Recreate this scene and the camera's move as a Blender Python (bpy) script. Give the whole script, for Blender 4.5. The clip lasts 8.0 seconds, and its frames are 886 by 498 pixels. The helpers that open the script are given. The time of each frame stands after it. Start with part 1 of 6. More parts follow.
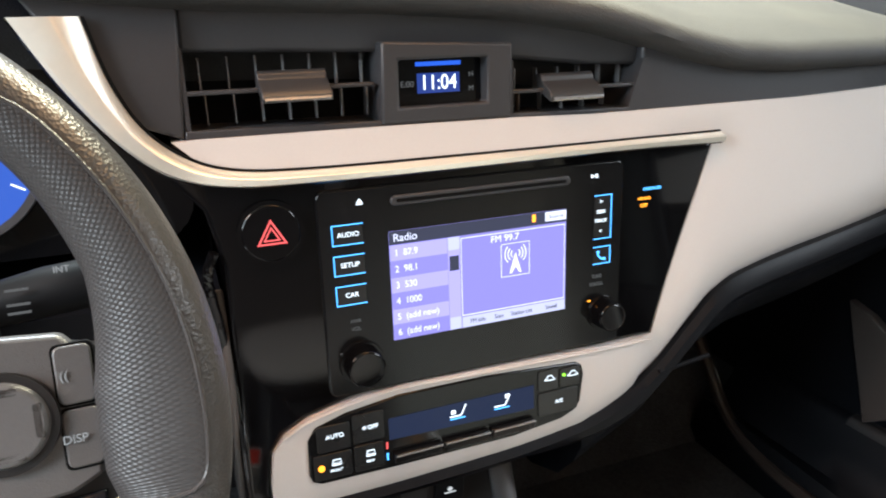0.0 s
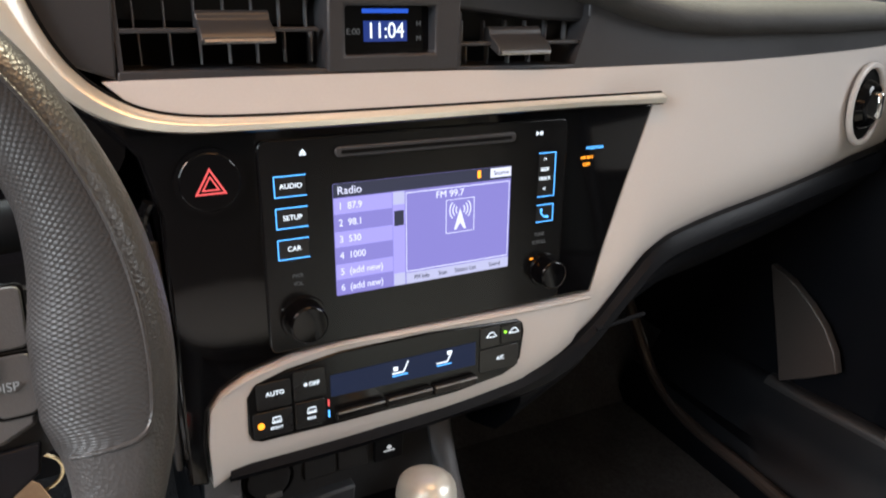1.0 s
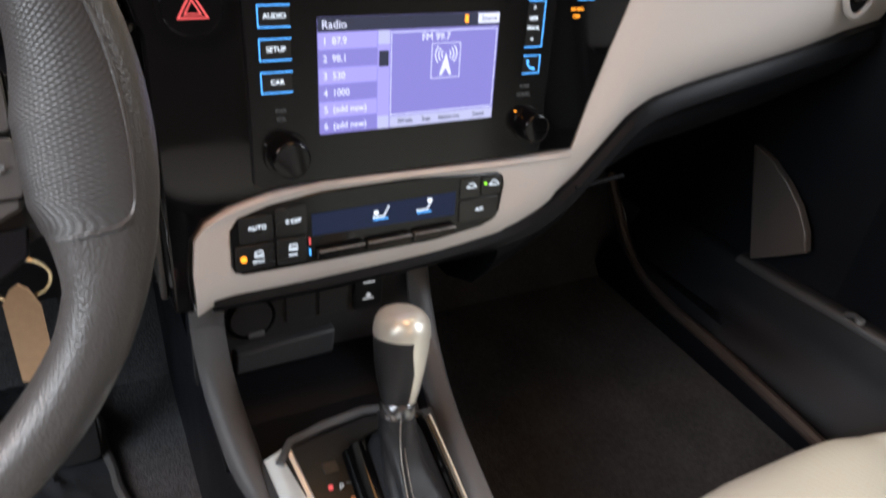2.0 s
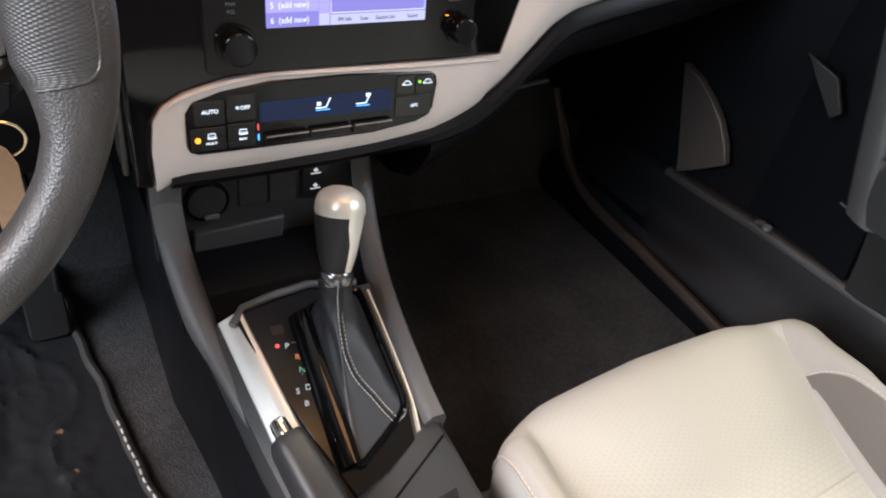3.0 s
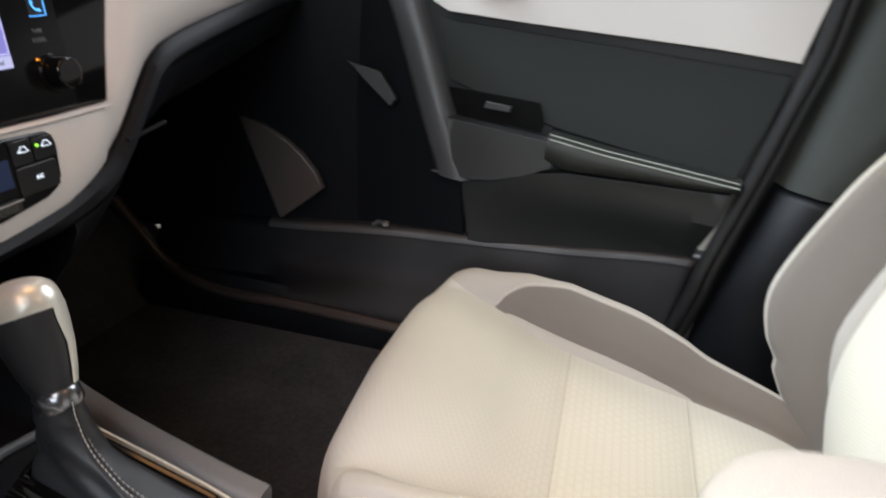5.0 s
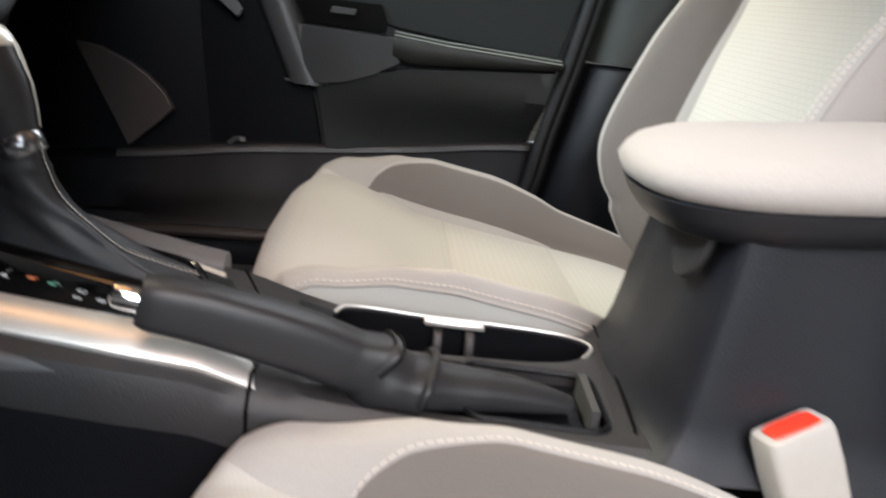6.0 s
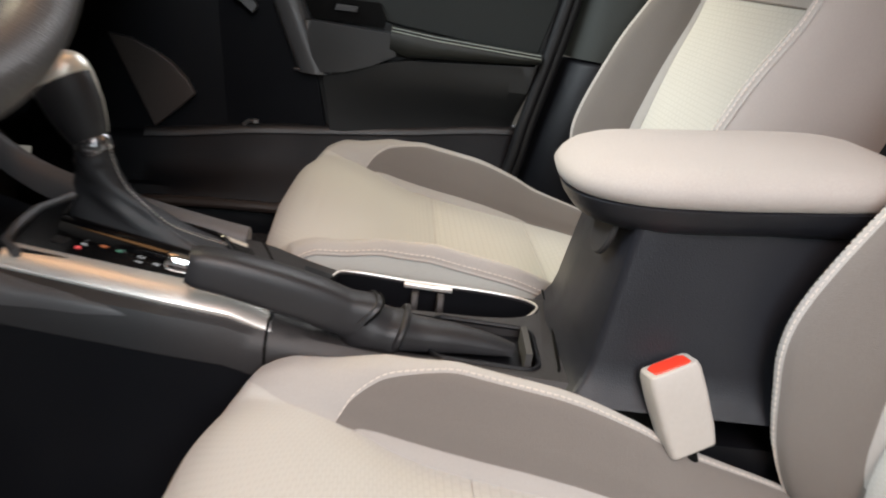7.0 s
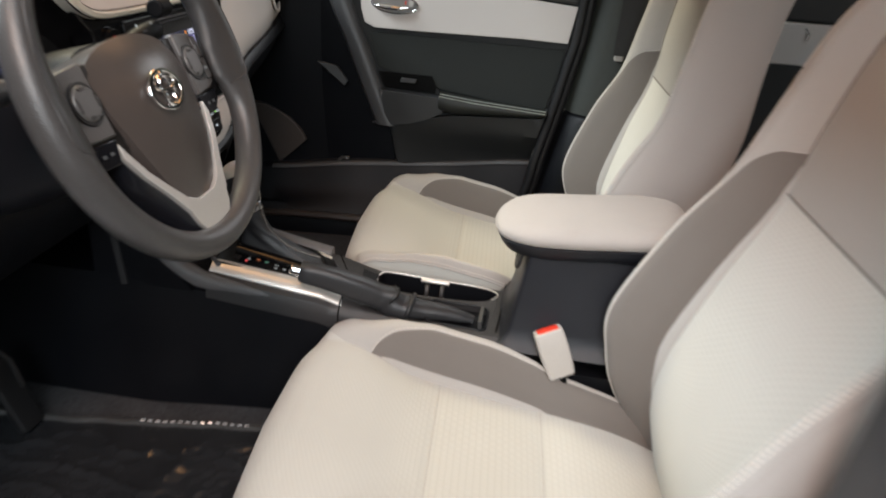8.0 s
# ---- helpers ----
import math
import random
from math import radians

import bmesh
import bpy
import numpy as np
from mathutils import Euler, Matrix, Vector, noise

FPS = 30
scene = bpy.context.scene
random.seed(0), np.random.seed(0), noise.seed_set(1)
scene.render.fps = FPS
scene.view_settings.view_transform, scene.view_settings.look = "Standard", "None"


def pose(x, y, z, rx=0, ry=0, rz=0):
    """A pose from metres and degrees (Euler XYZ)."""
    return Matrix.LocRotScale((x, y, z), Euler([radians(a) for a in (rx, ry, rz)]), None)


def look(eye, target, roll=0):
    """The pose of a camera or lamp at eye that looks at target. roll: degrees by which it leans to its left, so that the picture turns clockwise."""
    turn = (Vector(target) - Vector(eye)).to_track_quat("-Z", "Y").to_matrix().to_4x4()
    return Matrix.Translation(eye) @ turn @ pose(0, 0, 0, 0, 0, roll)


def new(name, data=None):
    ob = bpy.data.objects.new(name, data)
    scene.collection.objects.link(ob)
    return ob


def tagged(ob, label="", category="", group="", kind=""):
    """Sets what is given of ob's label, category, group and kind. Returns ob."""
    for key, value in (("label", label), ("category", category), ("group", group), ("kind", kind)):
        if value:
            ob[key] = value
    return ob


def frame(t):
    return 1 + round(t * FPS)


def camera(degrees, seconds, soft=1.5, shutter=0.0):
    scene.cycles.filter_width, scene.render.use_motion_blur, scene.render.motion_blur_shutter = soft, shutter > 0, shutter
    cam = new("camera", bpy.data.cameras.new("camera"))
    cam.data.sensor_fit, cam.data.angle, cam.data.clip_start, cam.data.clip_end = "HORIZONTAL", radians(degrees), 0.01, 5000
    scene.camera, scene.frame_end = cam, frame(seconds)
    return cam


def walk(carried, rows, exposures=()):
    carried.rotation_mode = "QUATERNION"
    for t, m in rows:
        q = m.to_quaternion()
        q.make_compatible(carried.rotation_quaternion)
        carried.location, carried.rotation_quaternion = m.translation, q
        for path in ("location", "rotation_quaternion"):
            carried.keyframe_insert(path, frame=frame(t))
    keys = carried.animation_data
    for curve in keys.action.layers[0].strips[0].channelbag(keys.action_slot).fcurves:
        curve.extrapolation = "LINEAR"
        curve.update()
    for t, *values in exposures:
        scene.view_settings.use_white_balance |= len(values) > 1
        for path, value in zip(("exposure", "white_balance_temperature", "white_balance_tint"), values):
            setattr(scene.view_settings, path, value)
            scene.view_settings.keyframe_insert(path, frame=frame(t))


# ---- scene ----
cam = camera(62.1, 8.0, soft=1.9, shutter=0.45)
PATH = [
    (0.0, pose(-0.2360, -0.1287, 0.9023, 62.91, -2.63, -22.07)),
    (0.5, pose(-0.2466, -0.1178, 0.8982, 62.37, -4.65, -25.88)),
    (1.0, pose(-0.2456, -0.1232, 0.8882, 60.87, -5.76, -26.63)),
    (1.5, pose(-0.2452, -0.1257, 0.8841, 57.60, -7.04, -26.43)),
    (2.0, pose(-0.2511, -0.1509, 0.8635, 52.31, -8.33, -26.20)),
    (2.2, pose(-0.2472, -0.1758, 0.8639, 50.46, -8.88, -25.65)),
    (3.3, pose(-0.2691, -0.2478, 0.8971, 46.90, -11.47, -29.31)),
    (3.5, pose(-0.2680, -0.2453, 0.8956, 47.47, -11.66, -31.45)),
    (4.0, pose(-0.2822, -0.2209, 0.8784, 52.13, -11.84, -41.73)),
    (4.5, pose(-0.3182, -0.1807, 0.8168, 59.67, -9.84, -57.40)),
    (4.7, look((-0.336, -0.172, 0.780), (1.32, 0.484, -0.13), 9.4)),
    (5.8, pose(-0.5226, -0.0621, 0.5551, 70.38, -5.92, -88.60)),
    (6.0, pose(-0.5454, -0.0761, 0.5202, 70.68, -6.24, -90.58)),
    (6.2, look((-0.568, -0.087, 0.505), (1.319, -0.223, -0.143), 7.5)),
    (6.5, pose(-0.5904, -0.0979, 0.5245, 70.13, -6.80, -91.94)),
    (6.7, look((-0.611, -0.100, 0.547), (1.258, -0.236, -0.150), 7.7)),
    (7.0, pose(-0.6910, -0.0996, 0.5877, 67.98, -6.86, -89.78)),
    (7.2, look((-0.767, -0.098, 0.639), (1.085, -0.088, -0.116), 6.6)),
    (7.5, pose(-0.8976, -0.1417, 0.7493, 66.50, -5.43, -84.89)),
    (7.7, look((-0.989, -0.166, 0.796), (0.842, -0.053, -0.002), 6.0)),
    (8.0, pose(-1.1749, -0.2637, 0.8836, 65.06, -4.28, -81.76)),
]
walk(cam, PATH, exposures=[(0.0, 0.9, 6050, 6), (0.5, 0.53, 6250, 9), (1.0, 0.48, 6280, 9), (1.5, 0.42, 6250, 10), (2.2, 0.55, 6150, 10), (3.5, 0.65, 6050, 10), (4.0, 0.65, 6100, 10), (4.7, 0.43, 6180, 10),
                            (5.8, 0.19, 6200, 10), (6.5, 0.05, 6250, 10), (7.0, -0.06, 6450, 11), (7.5, -0.26, 6550, 11), (8.0, -0.19, 6450, 9)])

# ---- world and light ----
world = bpy.data.worlds.new("showroom_dusk")
scene.world = world
world.use_nodes = True
world.node_tree.nodes["Background"].inputs[0].default_value = (0.6, 0.68, 0.8, 1)
world.node_tree.nodes["Background"].inputs[1].default_value = 0.035


def area_lamp(name, eye, target, sx, sy, watts, colour):
    data = bpy.data.lights.new(name, "AREA")
    data.shape, data.size, data.size_y, data.energy, data.color = "RECTANGLE", sx, sy, watts, colour
    ob = new(name, data)
    ob.matrix_world = look(eye, target)
    return tagged(ob, "light panel above the car, out of view", "ceiling light", "showroom lights", "structure")


# showroom ceiling lights: cool ones over the bonnet, a warm one beside the open driver's door
area_lamp("ceiling_light_1", (-0.4, 2.35, 2.65), (-0.3, -0.3, 0.6), 2.0, 0.8, 165, (0.87, 0.96, 1.0))
area_lamp("ceiling_light_2", (-2.3, -0.5, 2.3), (0.0, -0.2, 0.5), 1.0, 3.0, 128, (0.88, 0.955, 1.0))
area_lamp("ceiling_light_3", (-2.1, -0.1, 2.35), (-0.4, -0.1, 0.6), 0.5, 0.9, 33, (1.0, 0.50, 0.28))
# added warm lamp, unseen; it gives the console strip its orange reflection
data = bpy.data.lights.new("overhead_warm_fill", "AREA")
data.shape, data.size, data.size_y, data.energy, data.color = "RECTANGLE", 0.26, 0.22, 1.0, (1.0, 0.50, 0.20)
lamp = new("overhead_warm_fill", data)
lamp.matrix_world = look((-0.02, 0.20, 1.153), (-0.05, 0.15, 0.3))
tagged(lamp, "added warm lamp under the roof, out of view", "map light", kind="structure")
# added warm lamp, unseen; it tints the wheel hub and backrest tops
data = bpy.data.lights.new("rear_warm_fill", "AREA")
data.shape, data.size, data.size_y, data.energy, data.color = "RECTANGLE", 0.16, 0.09, 0.4, (1.0, 0.52, 0.25)
lamp = new("rear_warm_fill", data)
lamp.matrix_world = look((0.0, -0.46, 1.150), (0.0, -0.4601, 0.3))
tagged(lamp, "added warm lamp on the headliner between the seats, out of view", "dome light", kind="structure")
area_lamp("ceiling_light_4", (1.3, 1.7, 2.75), (0.35, -0.2, 0.4), 1.0, 0.8, 100, (1.0, 0.885, 0.61))
# added fill, unseen: brightens the dashboard's rear face through the passenger window
area_lamp("passenger_side_fill", (2.5, -1.0, 2.25), (0.25, 0.25, 0.6), 1.2, 1.4, 46, (0.95, 0.97, 1.0))


# ---- materials ----
def mat(name, colour, rough=0.5, metal=0.0, grain=0.0, size=600.0, vary=0.08, vary_size=9.0, coat=0.0, emit=None, power=0.0, pattern="noise", spec=0.5, wear=0.06, sheen=0.0):
    """Surface with a fine relief (grain, 1/m), a broad drift of colour, and uneven gloss."""
    m = bpy.data.materials.new(name)
    m.use_nodes = True
    nt = m.node_tree
    b = nt.nodes["Principled BSDF"]
    b.inputs["Metallic"].default_value = metal
    b.inputs["Roughness"].default_value = rough
    b.inputs["Specular IOR Level"].default_value = spec
    b.inputs["Coat Weight"].default_value = coat
    b.inputs["Coat Roughness"].default_value = 0.03
    b.inputs["Sheen Weight"].default_value = sheen
    co = nt.nodes.new("ShaderNodeTexCoord")
    broad = nt.nodes.new("ShaderNodeTexNoise")
    broad.inputs["Scale"].default_value, broad.inputs["Detail"].default_value = vary_size, 4
    nt.links.new(co.outputs["Object"], broad.inputs["Vector"])
    fine = nt.nodes.new("ShaderNodeTexNoise")
    fine.inputs["Scale"].default_value, fine.inputs["Detail"].default_value = size * 0.4, 3
    nt.links.new(co.outputs["Object"], fine.inputs["Vector"])
    add = nt.nodes.new("ShaderNodeMath")
    add.operation = "ADD"
    nt.links.new(broad.outputs[0], add.inputs[0])
    nt.links.new(fine.outputs[0], add.inputs[1])
    ramp = nt.nodes.new("ShaderNodeMapRange")
    ramp.inputs[1].default_value, ramp.inputs[2].default_value = 0.6, 1.4
    ramp.inputs[3].default_value, ramp.inputs[4].default_value = 1 - vary, 1 + vary
    nt.links.new(add.outputs[0], ramp.inputs[0])
    mul = nt.nodes.new("ShaderNodeVectorMath")
    mul.operation = "SCALE"
    mul.inputs[0].default_value = colour
    nt.links.new(ramp.outputs[0], mul.inputs["Scale"])
    nt.links.new(mul.outputs[0], b.inputs["Base Color"])
    rr = nt.nodes.new("ShaderNodeMapRange")
    rr.inputs[1].default_value, rr.inputs[2].default_value = 0.3, 0.7
    rr.inputs[3].default_value, rr.inputs[4].default_value = max(0.02, rough - wear), min(1, rough + wear)
    nt.links.new(broad.outputs[0], rr.inputs[0])
    nt.links.new(rr.outputs[0], b.inputs["Roughness"])
    if grain:
        bump = nt.nodes.new("ShaderNodeBump")
        bump.inputs["Strength"].default_value = grain
        bump.inputs["Distance"].default_value = 0.0016 if pattern == "weave" else 0.0012
        if pattern == "noise":
            tex = nt.nodes.new("ShaderNodeTexVoronoi")
            tex.inputs["Scale"].default_value = size
            src = tex.outputs["Distance"]
            nt.links.new(co.outputs["Object"], tex.inputs["Vector"])
        elif pattern == "dots":
            tex = nt.nodes.new("ShaderNodeTexVoronoi")
            tex.voronoi_dimensions = "2D"
            tex.inputs["Scale"].default_value, tex.inputs["Randomness"].default_value = size, 0.0
            src = tex.outputs["Distance"]
            nt.links.new(co.outputs["UV"], tex.inputs["Vector"])
        elif pattern == "weave":
            tex = nt.nodes.new("ShaderNodeTexBrick")
            for k, q in (("Scale", 1.0), ("Brick Width", 1.3), ("Row Height", 1.15), ("Mortar Size", 0.25), ("Mortar Smooth", 1.0)):
                tex.inputs[k].default_value = q
            nt.links.new(co.outputs["UV"], tex.inputs["Vector"])
            src = tex.outputs["Fac"]
            # valleys between threads: their small shadows are put into the colour
            pit_shade = nt.nodes.new("ShaderNodeMapRange")
            pit_shade.inputs[1].default_value, pit_shade.inputs[2].default_value = 0.0, 1.0
            pit_shade.inputs[3].default_value, pit_shade.inputs[4].default_value = 1.015, 0.945
            nt.links.new(src, pit_shade.inputs[0])
            thread = nt.nodes.new("ShaderNodeVectorMath")
            thread.operation = "SCALE"
            nt.links.new(mul.outputs[0], thread.inputs[0])
            nt.links.new(pit_shade.outputs[0], thread.inputs["Scale"])
            nt.links.new(thread.outputs[0], b.inputs["Base Color"])
        else:
            tex = nt.nodes.new("ShaderNodeTexWave")
            tex.bands_direction = pattern
            tex.inputs["Scale"].default_value = size
            tex.inputs["Distortion"].default_value = 1.2
            tex.inputs["Detail Scale"].default_value = 3.0
            nt.links.new(co.outputs["Object"], tex.inputs["Vector"])
            src = tex.outputs[0]
        bump.invert = pattern == "weave"
        nt.links.new(src, bump.inputs["Height"])
        nt.links.new(bump.outputs[0], b.inputs["Normal"])
    if emit:
        b.inputs["Emission Color"].default_value = (*emit, 1)
        b.inputs["Emission Strength"].default_value = power
    return m


DASH_SOFT = mat("dash_soft_black", (0.034, 0.034, 0.034), 0.68, grain=0.35, size=900)
FASCIA = mat("fascia_dark_grey", (0.036, 0.036, 0.039), 0.40, grain=0.12, size=1500, spec=0.35)
PIANO = mat("piano_black", (0.003, 0.003, 0.0035), 0.06, spec=0.28, vary=0.03, wear=0.03)
UNIT_BLACK = mat("unit_black", (0.004, 0.004, 0.0045), 0.2, spec=0.3, vary=0.03)
BUTTON = mat("button_black", (0.008, 0.008, 0.009), 0.3, vary=0.05)
# near-black for recesses and gaps; their shade is put into the colour
VOID = mat("recess_shade", (0.0025, 0.0025, 0.0025), 0.7, spec=0.1)
SILVER = mat("satin_silver", (0.86, 0.82, 0.72), 0.30, 0.6, wear=0.01, vary=0.03)
BEIGE = mat("beige_soft_trim", (0.58, 0.54, 0.515), 0.36, grain=0.05, size=1600, vary=0.03, vary_size=5)
WHEEL_SILVER = mat("wheel_satin_silver", (0.64, 0.62, 0.59), 0.36, 0.6, vary=0.03)
STRIP = mat("brushed_silver", (0.76, 0.73, 0.69), 0.38, 0.7, vary=0.02, wear=0.01)
KNOB_SILVER = mat("knob_silver", (0.78, 0.76, 0.68), 0.33, 0.5, vary=0.03)
CHROME = mat("chrome", (0.85, 0.85, 0.86), 0.08, 1.0, vary=0.02, wear=0.03)
LEATHER = mat("wheel_leather", (0.047, 0.0455, 0.0455), 0.36, grain=0.22, size=620, vary=0.12)
PERF = mat("wheel_leather_perforated", (0.038, 0.0375, 0.038), 0.34, grain=0.38, size=1, vary=0.08, pattern="dots")
WHEEL_PLASTIC = mat("wheel_plastic", (0.056, 0.047, 0.043), 0.33, grain=0.1, size=1300)
# same plastic as the console top, with the sides' shade put in
CONSOLE = mat("console_plastic_shaded", (0.0042, 0.0046, 0.0062), 0.42, grain=0.22, size=1000, spec=0.22)
BIN_PLASTIC = mat("box_plastic", (0.0125, 0.0137, 0.0180), 0.36, grain=0.22, size=1000, spec=0.32)
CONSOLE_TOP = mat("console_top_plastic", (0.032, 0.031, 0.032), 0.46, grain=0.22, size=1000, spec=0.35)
# console plastic again, with the light on the rails put in
RAIL = mat("rail_plastic_lit", (0.088, 0.085, 0.088), 0.44, grain=0.22, size=1000, spec=0.4)
CARPET = mat("carpet", (0.048, 0.048, 0.051), 0.95, grain=0.9, size=420, vary=0.4, vary_size=14, spec=0.1)
BOOT = mat("boot_leather", (0.0215, 0.0220, 0.0245), 0.38, grain=0.16, size=1400, spec=0.4)
DOOR_DARK = mat("door_plastic", (0.0230, 0.0240, 0.0245), 0.42, grain=0.25, size=900, spec=0.3)
DOOR_CLOTH = mat("door_cloth", (0.026, 0.0285, 0.0275), 0.8, grain=0.4, size=1400, spec=0.2)
# near-black: footwell and under-dash shade is put into this colour
SILL = mat("shaded_trim_plastic", (0.0034, 0.0040, 0.0058), 0.45, grain=0.15, size=900, spec=0.16)
RUBBER = mat("rubber_seal", (0.008, 0.008, 0.009), 0.5)
CREAM = mat("cream_seat_cloth", (0.50, 0.496, 0.470), 0.85, grain=0.18, size=1, vary=0.05, vary_size=6, pattern="weave", spec=0.2, sheen=0.15)
LIGHT_CLOTH = mat("light_grey_seat_cloth", (0.405, 0.392, 0.376), 0.85, grain=0.45, size=1300, vary=0.05, vary_size=1300, spec=0.2, sheen=0.15)
SIDE_CLOTH = mat("cool_grey_side_cloth", (0.43, 0.447, 0.428), 0.8, grain=0.3, size=1300, vary=0.04, spec=0.2)
SIDE_BACK = mat("lavender_grey_side_cloth", (0.385, 0.365, 0.350), 0.82, grain=0.4, size=1300, vary=0.04, spec=0.2, sheen=0.15)
TAUPE = mat("taupe_seat_cloth", (0.175, 0.160, 0.148), 0.85, grain=0.45, size=1300, vary=0.05, spec=0.2, sheen=0.15)
ARMCLOTH = mat("armrest_cloth", (0.365, 0.340, 0.322), 0.85, grain=0.45, size=1300, vary=0.09, spec=0.2, sheen=0.15)
THREAD = mat("pale_thread", (0.62, 0.58, 0.53), 0.8)
BUCKLE = mat("light_grey_plastic", (0.42, 0.40, 0.375), 0.45, vary=0.04)
RED = mat("red_button", (0.75, 0.045, 0.02), 0.35, vary=0.05)
PAPER = mat("tan_paper", (0.55, 0.36, 0.22), 0.8, vary=0.1)
MATRUB = mat("glossy_film_mat", (0.016, 0.017, 0.019), 0.16, grain=0.5, size=60, vary=0.2, vary_size=10)
LINER = mat("headliner", (0.56, 0.49, 0.41), 0.9, grain=0.2, size=900)
WALL = mat("showroom_wall", (0.30, 0.28, 0.26), 0.8)
GROUND = mat("showroom_floor", (0.16, 0.155, 0.15), 0.3, vary=0.15, vary_size=1.5)
PAINT = mat("white_car_paint", (0.75, 0.75, 0.75), 0.25, coat=0.5)


def glow(name, colour, power):
    return mat(name, (0.012, 0.012, 0.012), 0.5, emit=colour, power=power, spec=0.12)


G_WHITE = glow("lit_white", (0.85, 0.92, 1.0), 1.2)
G_BLUE = glow("lit_blue", (0.10, 0.42, 1.0), 1.6)
G_DIM = glow("lit_grey", (0.5, 0.5, 0.5), 0.12)
G_RED = glow("lit_red", (1.0, 0.12, 0.12), 0.8)
G_ORANGE = glow("lit_orange", (1.0, 0.32, 0.02), 1.8)
G_GREEN = glow("lit_green", (0.35, 1.0, 0.05), 1.3)
SCREEN_BG = glow("screen_violet", (0.25, 0.22, 0.60), 0.85)
SCREEN_ROW = glow("screen_row", (0.36, 0.32, 0.78), 0.95)
SCREEN_DARK = glow("screen_dark", (0.045, 0.05, 0.09), 0.6)
SCREEN_BAR = glow("screen_bar", (0.50, 0.50, 0.72), 0.9)
SCREEN_PALE = glow("screen_pale", (0.75, 0.76, 0.95), 1.0)
LCD = glow("lcd_navy", (0.006, 0.012, 0.035), 1.0)
LCD_BLUE = glow("lcd_blue", (0.012, 0.03, 0.16), 1.0)


# ---- mesh tools ----
def thing(name, at, label, category, group="", kind=""):
    ob = new(name)
    ob.empty_display_size = 0.05
    ob.location = at
    return tagged(ob, label, category, group, kind)


def part(name, bm, material, parent, label="", smooth=True, bevel=0.0, angle=35, segments=2):
    bmesh.ops.remove_doubles(bm, verts=bm.verts, dist=1e-6)
    bmesh.ops.recalc_face_normals(bm, faces=bm.faces)
    me = bpy.data.meshes.new(name)
    bm.to_mesh(me)
    bm.free()
    me.materials.append(material)
    if smooth:
        me.polygons.foreach_set("use_smooth", [True] * len(me.polygons))
        me.set_sharp_from_angle(angle=radians(angle))
    ob = new(name, me)
    if parent:
        ob.parent = parent
        if parent.type == "EMPTY":
            ob.matrix_parent_inverse = Matrix.Translation(parent.location).inverted()
    if bevel:
        mod = ob.modifiers.new("bevel", "BEVEL")
        mod.width, mod.segments, mod.limit_method, mod.angle_limit = bevel, segments, "ANGLE", radians(angle)
    if label:
        ob["label"] = label
    return ob


def lay_uv(bm, columns, length, width, pitch, slant=0.0, diamond=False):
    """Map a skin of rows and columns in steps of pitch (across, along)."""
    uv = bm.loops.layers.uv.new("cloth")
    bm.verts.index_update()
    rows = len(bm.verts) // columns
    for f in bm.faces:
        for l in f.loops:
            i, j = divmod(l.vert.index, columns)
            a, b = width * j / (columns - 1), length * i / (rows - 1)
            if diamond:
                a, b = 0.7071 * (a + b), 0.7071 * (a - b)
            l[uv].uv = ((a + slant * b) / pitch[0], b / pitch[1])
    return bm


def box(sx, sy, sz, at=(0, 0, 0), m=None, taper=(1, 1)):
    """A block with its centre at at, its top scaled by taper, all laid through m."""
    bm = bmesh.new()
    bmesh.ops.create_cube(bm, size=1)
    for v in bm.verts:
        k = taper if v.co.z > 0 else (1, 1)
        v.co = Vector((v.co.x * sx * k[0], v.co.y * sy * k[1], v.co.z * sz)) + Vector(at)
    if m:
        bm.transform(m)
    return bm


def join(*bms):
    out = bmesh.new()
    for b in bms:
        me = bpy.data.meshes.new("t")
        b.to_mesh(me)
        b.free()
        out.from_mesh(me)
        bpy.data.meshes.remove(me)
    return out


def loft(rings, closed=True, caps=True, loop=False):
    """Skin over rings of equal length."""
    bm = bmesh.new()
    rows = [[bm.verts.new(p) for p in r] for r in rings]
    n = len(rows[0])
    pairs = list(zip(rows, rows[1:])) + ([(rows[-1], rows[0])] if loop else [])
    for a, b in pairs:
        for i in range(n if closed else n - 1):
            j = (i + 1) % n
            try:
                bm.faces.new((a[i], a[j], b[j], b[i]))
            except ValueError:
                pass
    if caps and closed and not loop:
        bm.faces.new(rows[0])
        bm.faces.new(rows[-1])
    return bm


def curve(points, n=24):
    """Points of a smooth line through points (Catmull-Rom)."""
    p = [Vector(q) for q in points]
    p = [2 * p[0] - p[1]] + p + [2 * p[-1] - p[-2]]
    out = []
    k = len(p) - 3
    for s in range(n + 1):
        f = min(s / n * k, k - 1e-9)
        i = int(f)
        t = f - i
        a, b, c, d = p[i:i + 4]
        out.append(0.5 * (2 * b + (c - a) * t + (2 * a - 5 * b + 4 * c - d) * t * t + (3 * b - a - 3 * c + d) * t ** 3))
    return out


